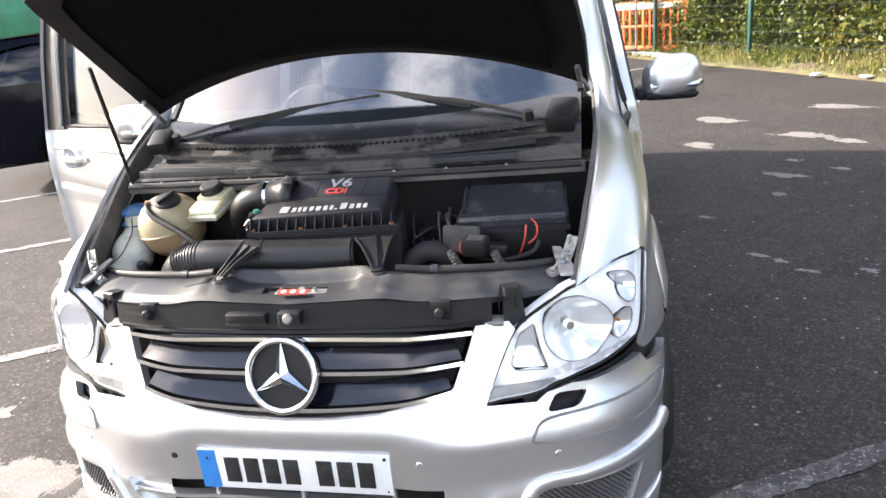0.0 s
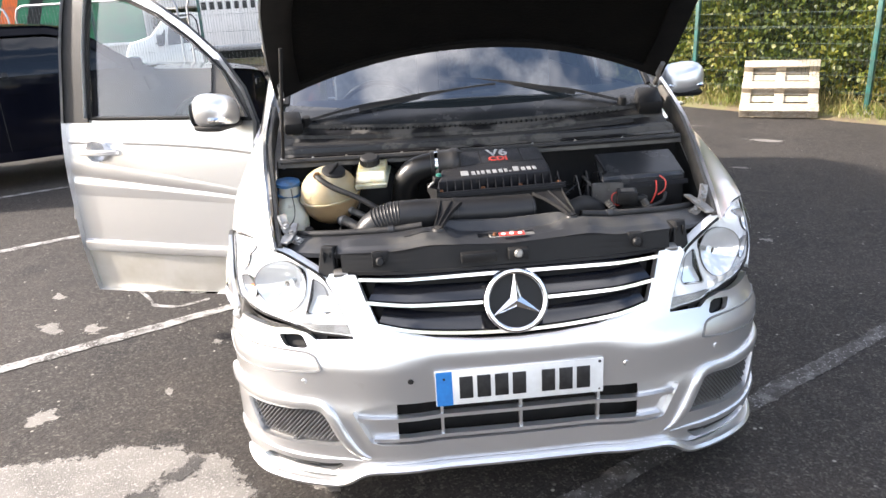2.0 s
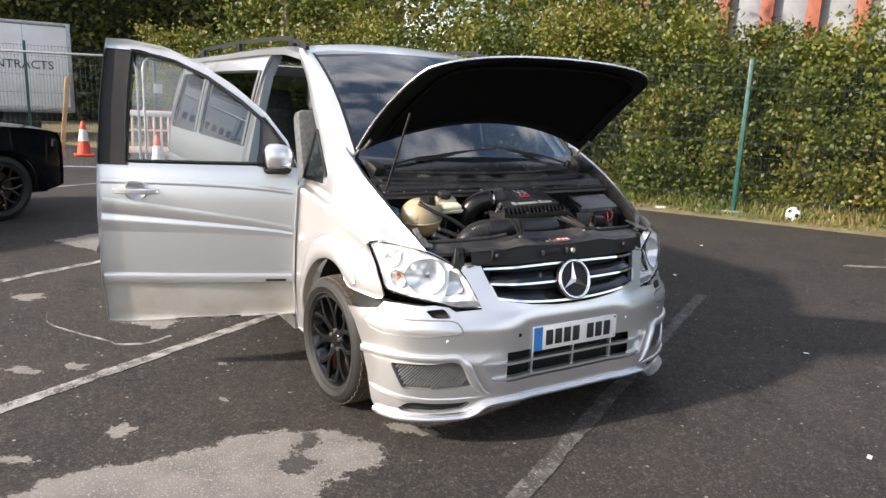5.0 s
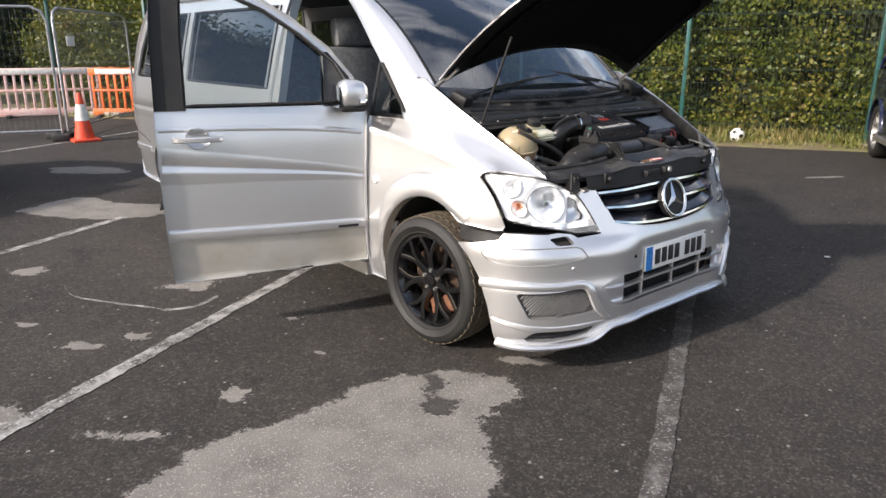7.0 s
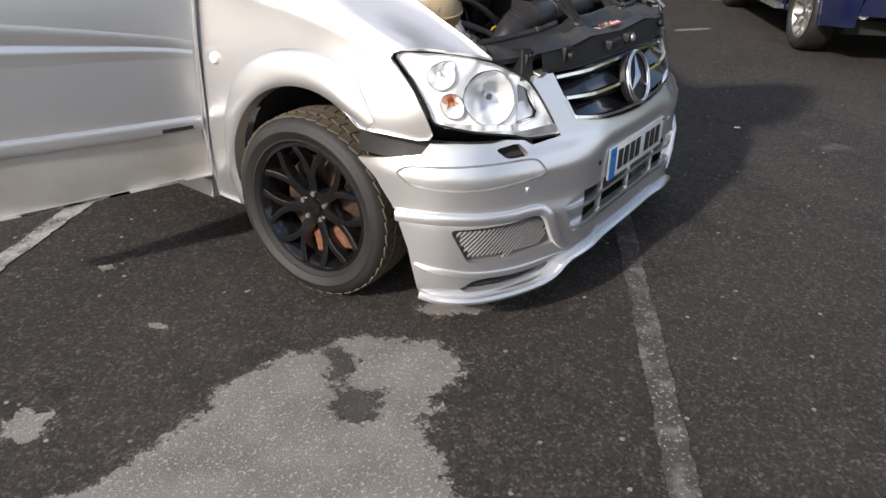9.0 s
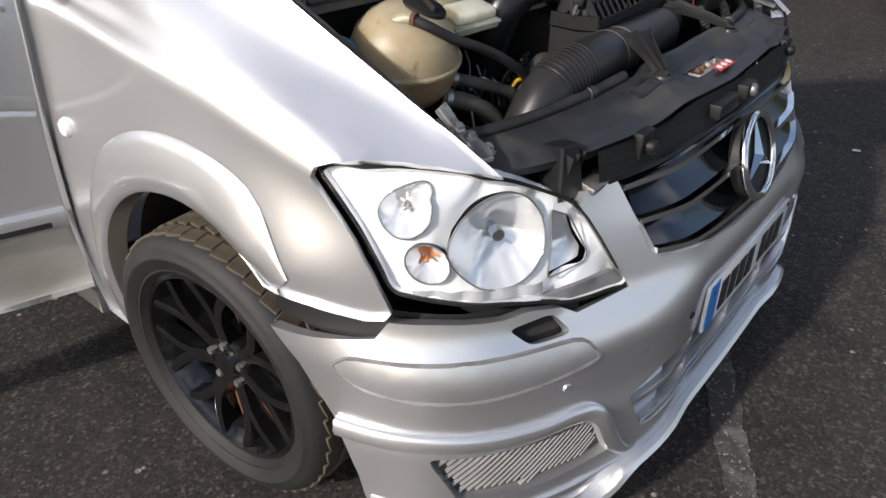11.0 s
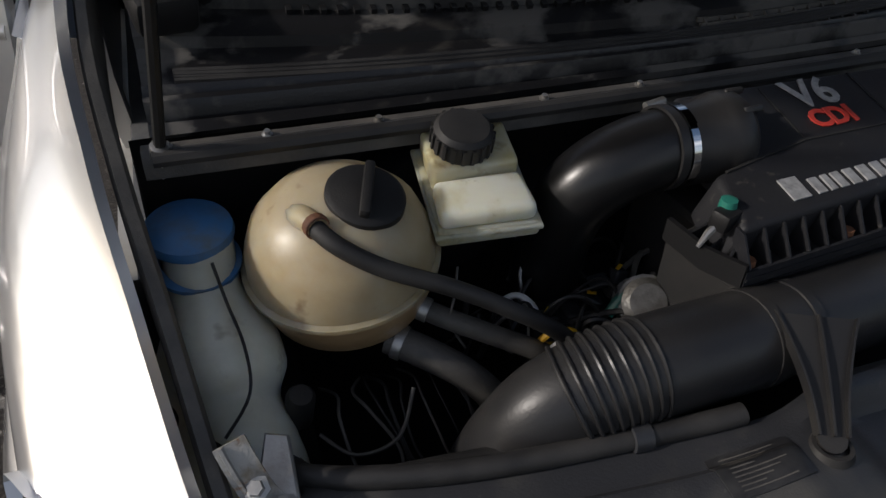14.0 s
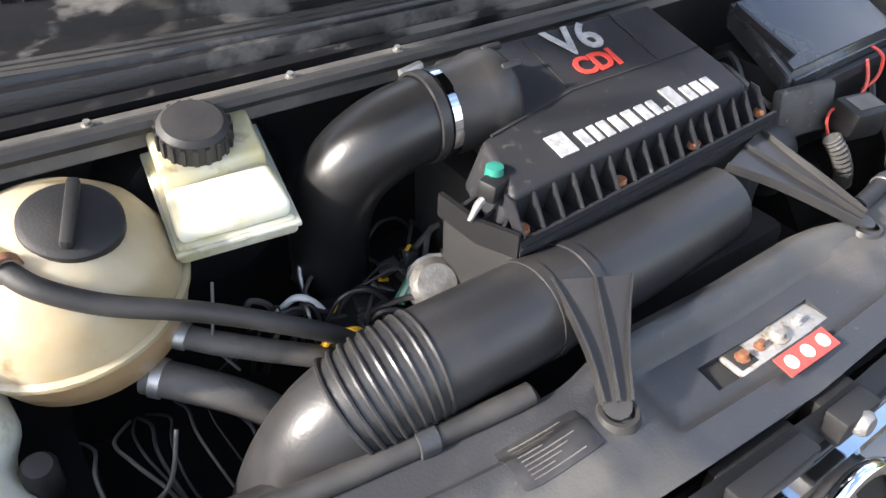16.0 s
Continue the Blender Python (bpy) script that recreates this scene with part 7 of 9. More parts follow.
# battery box on the left
bm = bmesh.new()
hi = [bm.verts.new(p) for p in ((0.388, 0.448, 1.004), (0.700, 0.462, 1.006), (0.690, 0.590, 1.070), (0.408, 0.598, 1.066))]
lo = [bm.verts.new((v.co.x, v.co.y, v.co.z - 0.035)) for v in hi]
bm.faces.new(hi)
for i in range(4):
    bm.faces.new((lo[i], lo[(i + 1) % 4], hi[(i + 1) % 4], hi[i]))
bmesh.ops.recalc_face_normals(bm, faces=bm.faces)
bmesh.ops.bevel(bm, geom=[e for e in bm.edges if any(v in hi for v in e.verts)], offset=0.010, segments=3, affect="EDGES")
batt = part("fuse_box_lid", bm, M_LIDGLOSS, van, "graphite fuse box lid")
part("fuse_box", box((0.30, 0.135, 0.16), pose(0.545, 0.528, 0.915), 0.008), M_BLACK, batt)
part("lid_lip", sweep([(0.384, 0.440, 0.972), (0.704, 0.454, 0.974)], [(-0.006, -0.008), (0.006, -0.008), (0.006, 0.008), (-0.006, 0.008)]), M_COVER, batt)
part("lid_lip", sweep([(0.410, 0.470, 1.022), (0.405, 0.575, 1.060)], [(-0.004, -0.006), (0.004, -0.006), (0.004, 0.004), (-0.004, 0.004)]), M_COVER, batt)
part("red_cable", tube(spline([(0.585, 0.445, 0.985), (0.582, 0.430, 0.955), (0.572, 0.428, 0.925), (0.56, 0.44, 0.89)], 5), 0.003, 7), M_RED, batt, "thin red cable")
part("black_cable", tube(spline([(0.62, 0.44, 0.94), (0.60, 0.42, 0.915), (0.53, 0.405, 0.90), (0.45, 0.40, 0.91)], 5), 0.007, 8), M_RUBBER, batt)
part("plug_block", box((0.07, 0.04, 0.03), pose(0.50, 0.40, 0.935, 0, 6, 8), 0.005), M_BLACK, batt)
part("radiator_hose", tube(spline([(0.24, 0.40, 0.84), (0.265, 0.415, 0.90), (0.315, 0.42, 0.925), (0.365, 0.425, 0.90), (0.385, 0.44, 0.83)], 8), 0.030, 16), M_RUBBER, van, "thick rubber radiator hose")

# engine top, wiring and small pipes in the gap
# block painted near-black to read as shaded depth
engine = part("engine_block", box((0.62, 0.30, 0.20), pose(0.0, 0.49, 0.745), 0.02), M_DARK, van, "engine block painted near-black for shade, among wiring")
part("cylinder_cover", box((0.30, 0.10, 0.06), pose(-0.22, 0.50, 0.845, 0, 3, 8), 0.015), M_BLACK, engine)
part("solenoid", lathe([(0, 0.028), (0.022, 0.026), (0.030, 0.018), (0.031, -0.03)], axis_pose((-0.225, 0.455, 0.905), (-0.3, -0.6, 0.6)), 20), M_ALLOY, engine, "dull alloy sensor body")
part("green_hose", tube(spline([(-0.27, 0.46, 0.895), (-0.245, 0.465, 0.918), (-0.205, 0.462, 0.928), (-0.18, 0.47, 0.92)], 5), 0.007, 9), M_GREEN_HOSE, engine, "green hose")
part("dipstick_handle", tube(spline([(-0.375, 0.440, 0.900), (-0.362, 0.434, 0.918), (-0.340, 0.428, 0.918), (-0.332, 0.432, 0.900), (-0.345, 0.44, 0.888), (-0.365, 0.444, 0.890), (-0.375, 0.440, 0.900)], 4), 0.0042, 8), M_YELLOW, engine, "yellow dipstick loop")
for k in range(6):
    part("body_fin", lathe([(0.026, -0.0015), (0.034, -0.0015), (0.034, 0.0015), (0.026, 0.0015)], axis_pose(Vector((-0.225, 0.455, 0.905)) + Vector((-0.3, -0.6, 0.6)).normalized() * (0.012 - 0.008 * k), (-0.3, -0.6, 0.6)), 18), M_ALLOY, engine)
rnd = random.Random(21)
for k in range(64):
    a = Vector((rnd.uniform(-0.40, -0.18), rnd.uniform(0.42, 0.55), rnd.uniform(0.845, 0.89)))
    d = Vector((rnd.uniform(-0.09, 0.09), rnd.uniform(-0.06, 0.06), rnd.uniform(-0.02, 0.02)))
    pts = [a, a + d * 0.4 + Vector((0, 0, rnd.uniform(0.012, 0.035))), a + d * 0.8 + Vector((rnd.uniform(-0.01, 0.01), 0, rnd.uniform(0.008, 0.03))), a + d * 1.2 - Vector((0, 0, 0.03))]
    part("wire", tube(spline(pts, 6), rnd.choice((0.0012, 0.0018, 0.0026, 0.004)), 6), M_STEEL if k % 11 == 0 else M_WHITE if k % 23 == 5 else rnd.choice((M_PIPE, M_PIPE, M_RUBBER, M_HOSE)), engine)
for k in range(12):
    p = (rnd.uniform(-0.36, -0.20), rnd.uniform(0.43, 0.52), rnd.uniform(0.86, 0.90))
    cn = part("connector", box((rnd.uniform(0.02, 0.04), rnd.uniform(0.014, 0.024), rnd.uniform(0.012, 0.02)), pose(*p, rnd.uniform(-15, 20), rnd.uniform(-15, 20), rnd.uniform(0, 180)), 0.004, segs=3), rnd.choice((M_PIPE, M_LIDGLOSS, M_DUSTY)), engine)
    if k % 4 == 0:
        part("tag", box((0.012, 0.005, 0.001), pose(p[0], p[1], p[2] + 0.0135, 0, 0, rnd.uniform(0, 180))), M_YELLOW, cn)
for k in range(9):
    x, j = -0.60 + 0.018 * k, rnd.uniform(-0.02, 0.02)
    pts = [(x + j, 0.53, 0.82), (x, 0.48, 0.855), (x + 0.5 * j, 0.44, 0.862), (x + 0.012 + j, 0.40, 0.83), (x + 0.02, 0.37, 0.78), (x + 0.02 + j, 0.35, 0.70)]
    part("loom", tube(spline(pts, 7), rnd.choice((0.001, 0.0015, 0.002)), 6), rnd.choice((M_RUBBER, M_RUBBER, M_HOSE)), engine)
part("bottle_pump", lathe([(0, 0.022), (0.012, 0.021), (0.016, 0.014), (0.016, -0.03)], axis_pose((-0.643, 0.46, 0.880), (0.1, -0.3, 1)), 16), M_PIPE, engine)
for k in range(8):
    x = rnd.uniform(0.25, 0.40)
    pts = [(x, 0.44, rnd.uniform(0.86, 0.97)), (x + rnd.uniform(-0.05, 0.05), 0.47, rnd.uniform(0.88, 1.0)), (x + rnd.uniform(-0.04, 0.06), 0.54, rnd.uniform(0.9, 1.02)), (x + rnd.uniform(-0.04, 0.06), 0.60, 0.93)]
    part("loom", tube(spline(pts, 6), rnd.choice((0.003, 0.005, 0.008)), 7), rnd.choice((M_HOSE, M_RUBBER, M_PIPE)), engine)
part("heat_pipe", tube(spline([(-0.70, 0.33, 0.90), (-0.5, 0.315, 0.89), (-0.35, 0.285, 0.895), (-0.24, 0.262, 0.905)], 6), 0.019, 14), M_RUBBER, engine, "lagged pipe behind the front panel")
part("pipe_clip", lathe([(0.019, -0.012), (0.023, -0.011), (0.023, 0.011), (0.019, 0.012)], axis_pose((-0.36, 0.287, 0.895), (1, -0.2, 0.02)), 16), M_DUSTY, engine)

# relay block, sleeve and looms by the fuse box
relay = part("relay_block", box((0.066, 0.050, 0.046), pose(0.455, 0.372, 0.955, 8, 0, -12), 0.005), M_BLACK, batt, "black relay block with pale top")
part("relay_label", box((0.046, 0.030, 0.001), pose(0.456, 0.370, 0.9788, 8, 0, -12)), M_HOSE, relay)
part("felt_pad", box((0.11, 0.020, 0.075), pose(0.405, 0.428, 0.955, -14, 0, -10), 0.008), M_FELT, batt, "grey dusty felt pad")
part("red_cable", tube(spline([(0.60, 0.452, 1.00), (0.615, 0.436, 0.985), (0.612, 0.430, 0.955), (0.590, 0.435, 0.935)], 6), 0.0028, 8), M_RED, batt, "red battery cable")
loop = [(0.425 + 0.019 * math.cos(q), 0.385 + 0.010 * math.sin(q), 0.945 + 0.020 * math.sin(q)) for q in np.linspace(0, 5.6, 15)]
part("red_cable", tube(loop, 0.0022, 7), M_RED, batt)
for x0, y0 in ((0.385, 0.365), (0.505, 0.352)):
    hose = spline([(x0, y0, 0.945), (x0 + 0.012, y0 - 0.012, 0.925), (x0 + 0.030, y0 - 0.02, 0.895), (x0 + 0.05, y0 - 0.02, 0.86)], 8)
    hs = part("corrugated_sleeve", tube(hose, [0.011 + 0.0022 * (k % 2) for k in range(len(hose))], 12), M_FELT, batt, "grey corrugated cable sleeve")
part("sensor_link", tube([(-0.225, 0.398, 1.028), (-0.212, 0.402, 1.040), (-0.196, 0.404, 1.050)], [0.0025, 0.0045, 0.0035], 8), M_STEEL, airbox, "bright metal link")
for pts, r in (([(-0.452, 0.50, 0.985), (-0.462, 0.480, 0.965), (-0.470, 0.470, 0.935), (-0.455, 0.46, 0.90)], 0.0016), ([(-0.63, 0.43, 0.86), (-0.60, 0.40, 0.85), (-0.555, 0.395, 0.865), (-0.53, 0.42, 0.905)], 0.0022),
               ([(-0.66, 0.40, 0.865), (-0.645, 0.385, 0.84), (-0.64, 0.37, 0.78)], 0.0065)):
    part("loom", tube(spline(pts, 6), r, 9), M_HOSE if r < 0.01 else M_RUBBER, engine)
# bare steel bracket at the right front corner: a folded strip with two bolts
for sg in (-1, 1):
    strip_path = [(sg * 0.714, 0.345, 0.985), (sg * 0.706, 0.330, 0.962), (sg * 0.694, 0.315, 0.935), (sg * 0.672, 0.296, 0.912), (sg * 0.648, 0.285, 0.905)]
    br = part("folded_bracket", sweep(spline(strip_path, 4), [(-0.014, -0.002), (0.014, -0.002), (0.014, 0.0015), (0.010, 0.0015), (0.009, 0.006), (0.006, 0.006), (0.005, 0.0015), (-0.014, 0.0015)], up=(0.2 * sg, -0.5, 1)), M_PLATE, bay, "bare zinc-plated bracket")
    for q in ((sg * 0.700, 0.318, 0.953), (sg * 0.660, 0.287, 0.914)):
        part("bolt", lathe([(0, 0.007), (0.0065, 0.007), (0.0075, 0.001), (0.012, 0.0), (0.012, -0.003)], axis_pose(q, (0.2 * sg, -0.5, 1)), 6), M_STEEL, br)

# ---- scuttle between engine bay and windscreen ----
SCUTTLE = [(0.0, 0.0), (0.05, 0.0), (0.056, -0.020), (0.085, -0.020), (0.092, 0.002), (0.105, 0.009), (0.125, 0.009), (0.140, 0.001), (0.152, -0.014), (0.172, -0.014), (0.184, -0.003), (0.200, 0.001), (0.214, -0.004),
           (0.228, -0.018), (0.33, -0.016), (0.43, -0.018), (0.436, -0.006), (0.50, -0.004), (0.575, -0.006), (0.582, 0.008), (0.60, 0.010), (0.625, 0.006), (0.8, 0.006), (1.0, 0.0)]


def scuttle(u, v):
    """u across, v from the bulkhead rail (0) to the foot of the glass (1)."""
    a = Vector((u, 0.655 - 0.05 * (1 - (u / 0.75) ** 2) * 0.3, 1.112))
    b = Vector((u, screen(u / 0.745, 0.0).y + 0.004, screen(u / 0.745, 0.0).z + 0.004))
    p = a.lerp(b, v)
    return p + Vector((0, 0, float(np.interp(v, [p[0] for p in SCUTTLE], [p[1] for p in SCUTTLE]))))


sc = part("scuttle_panel", grid(scuttle, np.linspace(-0.735, 0.735, 41), [p[0] for p in SCUTTLE if p[0] < 0.59]), M_SCUTTLE, van, "weathered black scuttle panel", smooth=22)
part("cowl_panel", grid(scuttle, np.linspace(-0.735, 0.735, 41), [p[0] for p in SCUTTLE if p[0] > 0.58]), M_LIDGLOSS, sc, "glossy black cowl panel", smooth=30)
part("bulkhead_rail", sweep([(u, 0.640 - 0.02 * (1 - (u / 0.75) ** 2), 1.100) for u in np.linspace(-0.745, 0.745, 21)], [(-0.020, -0.020), (0.016, -0.020), (0.016, -0.004), (0.008, 0.010), (-0.004, 0.010), (-0.020, 0.0)]), M_HOSE, sc, "dusty grey bulkhead rail with bolts")
part("rail_seal", tube([(u, 0.622 - 0.02 * (1 - (u / 0.75) ** 2), 1.104) for u in np.linspace(-0.735, 0.735, 21)], 0.009, 8), M_RUBBER, sc)
for u in (-0.72, -0.62, -0.50, -0.30, -0.17, 0.18, 0.34, 0.52):
    part("bolt", lathe([(0, 0.004), (0.0035, 0.004), (0.004, 0.001), (0.006, 0.0), (0.006, -0.003)], axis_pose((u, 0.634 - 0.02 * (1 - (u / 0.75) ** 2), 1.1115), (0, -0.2, 1)), 8), M_STEEL, sc)
for k in range(58):
    u = -0.56 + 0.0195 * k
    part("grille_tooth", box((0.007, 0.010, 0.006), Matrix.Translation(scuttle(u, 0.56) + Vector((0, 0, 0.003))) @ pose(0, 0, 0, 20)), M_BLACK, sc)
for k, r in enumerate((0.004, 0.003, 0.004, 0.0045)):
    part("cable", tube([scuttle(u, 0.25 + 0.018 * k + 0.12 * max(0.0, u + 0.1) + 0.008 * math.sin(7 * u + k)) + Vector((0, 0, 0.006)) for u in np.linspace(-0.70, 0.60, 30)], r, 7), M_RUBBER, sc, "black cable")
for k in range(12):
    u = -0.02 + 0.026 * k
    part("vent_rib", sweep([scuttle(u, v) + Vector((0, 0, 0.004)) for v in (0.24, 0.32, 0.42)], [(-0.0016, -0.003), (0.0016, -0.003), (0.0016, 0.003), (-0.0016, 0.003)]), M_HOSE, sc)
for v in (0.26, 0.31, 0.36, 0.41):
    part("vent_rib", sweep([scuttle(u, v) + Vector((0, 0, 0.004)) for u in np.linspace(-0.03, 0.28, 6)], [(-0.0016, -0.003), (0.0016, -0.003), (0.0016, 0.003), (-0.0016, 0.003)]), M_HOSE, sc)
part("end_cap", box((0.07, 0.10, 0.05), pose(-0.70, 0.80, 1.215, 22, 0, 10), 0.012), M_BLACK, sc)
part("end_cap", box((0.09, 0.12, 0.06), pose(0.68, 0.80, 1.215, 22, 0, -10), 0.012), M_BLACK, sc)


def wiper(piv, tip, name):
    """Arm and blade; both reach along the foot of the glass."""
    piv, tip = Vector(piv), Vector(tip)
    mid = piv.lerp(tip, 0.62) + Vector((0, 0, 0.018))
    arm = part(name, sweep(spline([piv, piv.lerp(tip, 0.3) + Vector((0, 0, 0.022)), mid], 6), [(-0.009, -0.005), (0.009, -0.005), (0.006, 0.005), (-0.006, 0.005)]), M_BLACK, van, "black windscreen wiper")
    part("wiper_boss", lathe([(0, 0.018), (0.014, 0.016), (0.018, 0.0), (0.018, -0.02)], axis_pose(piv, (0, -0.4, 1)), 14), M_BLACK, arm)
    d = (tip - piv).normalized()
    b0 = mid - d * 0.24 + Vector((0, 0, -0.006))
    part("wiper_blade", sweep([b0, mid + Vector((0, 0, 0.004)), mid + d * 0.30 + Vector((0, 0, -0.004))], [(-0.006, -0.008), (0.006, -0.008), (0.003, 0.010), (-0.003, 0.010)]), M_RUBBER, arm)


wiper((-0.648, 0.815, 1.218), (0.06, 0.868, 1.285), "windscreen_wiper")
wiper((0.575, 0.800, 1.222), (-0.09, 0.915, 1.318), "windscreen_wiper")
part("rear_wiper_boss", lathe([(0, 0.02), (0.02, 0.015), (0.024, -0.02)], axis_pose((0.66, 0.83, 1.23), (0, -0.3, 1)), 12), M_BLACK, sc)

# ---- cabin ----
part("dashboard", sheet([(-0.72, 0.0), (0.72, 0.0), (0.72, 1.0), (-0.72, 1.0)], lambda u, v: Vector((u, 0.98 + 0.42 * v - 0.10 * (1 - (u / 0.72) ** 2), 1.215 + 0.03 * math.sin(math.pi * v) - 0.45 * max(0, v - 0.85))), step=0.09, sy=1.5), M_DASH, van, "grey dashboard")
part("dash_face", grid(lambda u, v: (u, 1.36 + 0.10 * v, 1.18 - 0.55 * v), np.linspace(-0.72, 0.72, 5), np.linspace(0, 1, 4)), M_DASH, van)
swm = axis_pose((-0.37, 1.56, 1.12), (0, 0.85, 0.52))
sw = part("steering_wheel", lathe([(0.19 + 0.014 * math.cos(a), 0.014 * math.sin(a)) for a in np.linspace(0, 2 * math.pi, 9)], swm, 36), M_RUBBER, van, "dark steering wheel")
part("wheel_boss", lathe([(0, 0.03), (0.06, 0.025), (0.08, -0.03)], swm, 20), M_DASH, sw)
for a in (10, 170, 270):
    part("wheel_spoke", box((0.13, 0.035, 0.015), swm @ pose(0.12 * math.cos(radians(a)), 0.12 * math.sin(radians(a)), -0.005, 0, 0, a), 0.004), M_DASH, sw)
for x in (-0.38, 0.38):
    seat = part("front_seat", box((0.50, 0.50, 0.16), pose(x, 1.90, 0.78, 6), 0.05), M_TRIM, van, "grey cloth seat")
    part("seat_back", box((0.48, 0.13, 0.66), pose(x, 2.18, 1.13, -14), 0.05), M_TRIM, seat)
    part("headrest", box((0.27, 0.10, 0.19), pose(x, 2.27, 1.54, -10), 0.04), M_TRIM, seat)
    part("seat_base", box((0.44, 0.44, 0.30), pose(x, 1.92, 0.55), 0.03), M_DASH, seat)
for x in (-0.38, 0.38):
    for y in (3.3, 4.3):
        seat = part("rear_seat", box((0.50, 0.48, 0.16), pose(x, y - 0.25, 0.80), 0.05), M_TRIM, van)
        part("seat_back", box((0.48, 0.13, 0.64), pose(x, y, 1.12, -12), 0.05), M_TRIM, seat)
        part("headrest", box((0.25, 0.09, 0.17), pose(x, y + 0.08, 1.50, -10), 0.035), M_TRIM, seat)
part("cabin_floor", box((1.78, 3.55, 0.06), pose(0, 3.10, 0.36), 0.01), M_DASH, van)
part("bulkhead", grid(lambda u, v: (u, 0.98 + 0.06 * v, 1.20 - 0.85 * v), np.linspace(-0.73, 0.73, 5), np.linspace(0, 1, 4)), M_DARK, van)
part("headlining", grid(lambda u, v: roof(u, v) - Vector((0, 0, 0.035)), np.linspace(-0.68, 0.68, 6), np.linspace(1.85, 4.62, 10)), M_TRIM, van, "grey headlining")
part("interior_mirror", box((0.22, 0.03, 0.06), pose(0, 1.52, 1.70, 10), 0.012), M_BLACK, van)
part("under_floor", box((1.70, 4.3, 0.05), pose(0, 2.65, 0.26), 0.01), M_DARK, van)

# ---- other vehicles ----
def car(name, label, m, dims, mats, profile, cabin, belt, arch_ys, tyre_r, glass_mat, spokes=5, rim=None, extras=None):
    """A car body from its side outline: profile (y, z) from nose to tail along the top; cabin: (y, z) outline of its side glass; nose at local -y."""
    length, width, height = dims
    body_mat, trim_mat = mats
    own = thing(name, label, "car")
    own.matrix_basis = m
    own.matrix_world = m
    half_w = width / 2
    taper = curve([(0.0, 0.86), (0.25, 0.97), (0.45, 1.0), (belt, 0.985), (belt + 0.12, 0.955), (height, 0.70)])
    endw = curve([(0.0, 0.74), (0.12, 0.86), (0.35, 0.955), (0.8, 1.0), (length - 0.8, 1.0), (length - 0.3, 0.95), (length, 0.82)])

    def side(y, z, sg, out=0.0):
        return m @ Vector((sg * (half_w * taper(z) * endw(y) + out), y, z))

    sill = 0.30
    low = []
    for yc in arch_ys:
        low += arch_line(yc, tyre_r, tyre_r + 0.06, sill, sill, 16)
    outline = [(0.05, sill + 0.05)] + low + [(length - 0.06, sill + 0.08)] + profile[::-1]
    for sg in (-1, 1):
        body = part("body_side", sheet(outline, lambda y, z: side(y, z, sg), [cabin], step=0.09, thick=0.02), body_mat, own)
        part("side_glass", sheet([((u - length / 2) * 1.005 + length / 2, (v - 1.4) * 1.02 + 1.4) for u, v in cabin], lambda y, z: side(y, z, sg, -0.008), step=0.15), glass_mat, body, "dark side glass")
        ys = [p[0] for p in cabin]
        for f in (0.42, 0.76):
            yy = min(ys) + (max(ys) - min(ys)) * f
            part("window_post", sweep([side(yy, belt + 0.02, sg, 0.0), side(yy - 0.03, belt + (height - belt) * 0.75, sg, 0.0)], [(-0.03, -0.01), (0.03, -0.01), (0.03, 0.006), (-0.03, 0.006)], up=m.to_3x3() @ Vector((sg, 0, 0.3))), M_BLACK, body)
        for yy in (arch_ys[0] + 0.62, arch_ys[0] + 1.55):
            part("door_handle", sweep([side(yy + 0.25, belt - 0.13, sg, 0.012), side(yy + 0.45, belt - 0.13, sg, 0.012)], [(-0.012, -0.012), (0.012, -0.012), (0.010, 0.012), (-0.010, 0.012)], up=m.to_3x3() @ Vector((sg, 0, 0))), body_mat, body)
            part("door_gap", sweep([side(yy + 0.52, z, sg, 0.001) for z in np.linspace(sill + 0.1, belt, 5)], [(-0.004, -0.003), (0.004, -0.003), (0.004, 0.002), (-0.004, 0.002)], up=m.to_3x3() @ Vector((sg, 0, 0))), M_DARK, body)
        part("sill_trim", sweep([side(y, sill + 0.05, sg, 0.005) for y in np.linspace(arch_ys[0] + tyre_r + 0.1, arch_ys[1] - tyre_r - 0.1, 6)], [(-0.05, -0.02), (0.05, -0.02), (0.05, 0.02), (-0.05, 0.025)], up=m.to_3x3() @ Vector((sg, 0, 0))), trim_mat, body)
        for yc in arch_ys:
            bm = bmesh.new()
            lin = arch_line(yc, tyre_r, tyre_r + 0.06, sill, sill, 16)
            cols = [[bm.verts.new(m @ Vector((sg * half_w * f, y, z))) for y, z in lin] for f in (0.97, 0.6)]
            for k in range(len(lin) - 1):
                bm.faces.new((cols[0][k], cols[0][k + 1], cols[1][k + 1], cols[1][k]))
            bm.faces.new(cols[1])
            part("arch_liner", bm, M_DARK, body)
            part("arch_trim", sweep([side(y, z, sg, 0.006) for y, z in arch_line(yc, tyre_r, tyre_r + 0.075, sill, sill, 20)], [(-0.016, -0.006), (0.016, -0.006), (0.014, 0.008), (-0.014, 0.008)], up=m.to_3x3() @ Vector((sg, 0, 0))), trim_mat, body)
        mir = part("door_mirror", box((0.22, 0.12, 0.15), m @ pose(sg * (half_w + 0.07), arch_ys[0] + 0.72, belt + 0.07), 0.04), body_mat, own)
    # top skin: bonnet, screens, roof, tail, between the two sides
    glass_band = []
    top = spline([(0, y, z) for y, z in profile], 3)
    vs = np.linspace(-1, 1, 13)

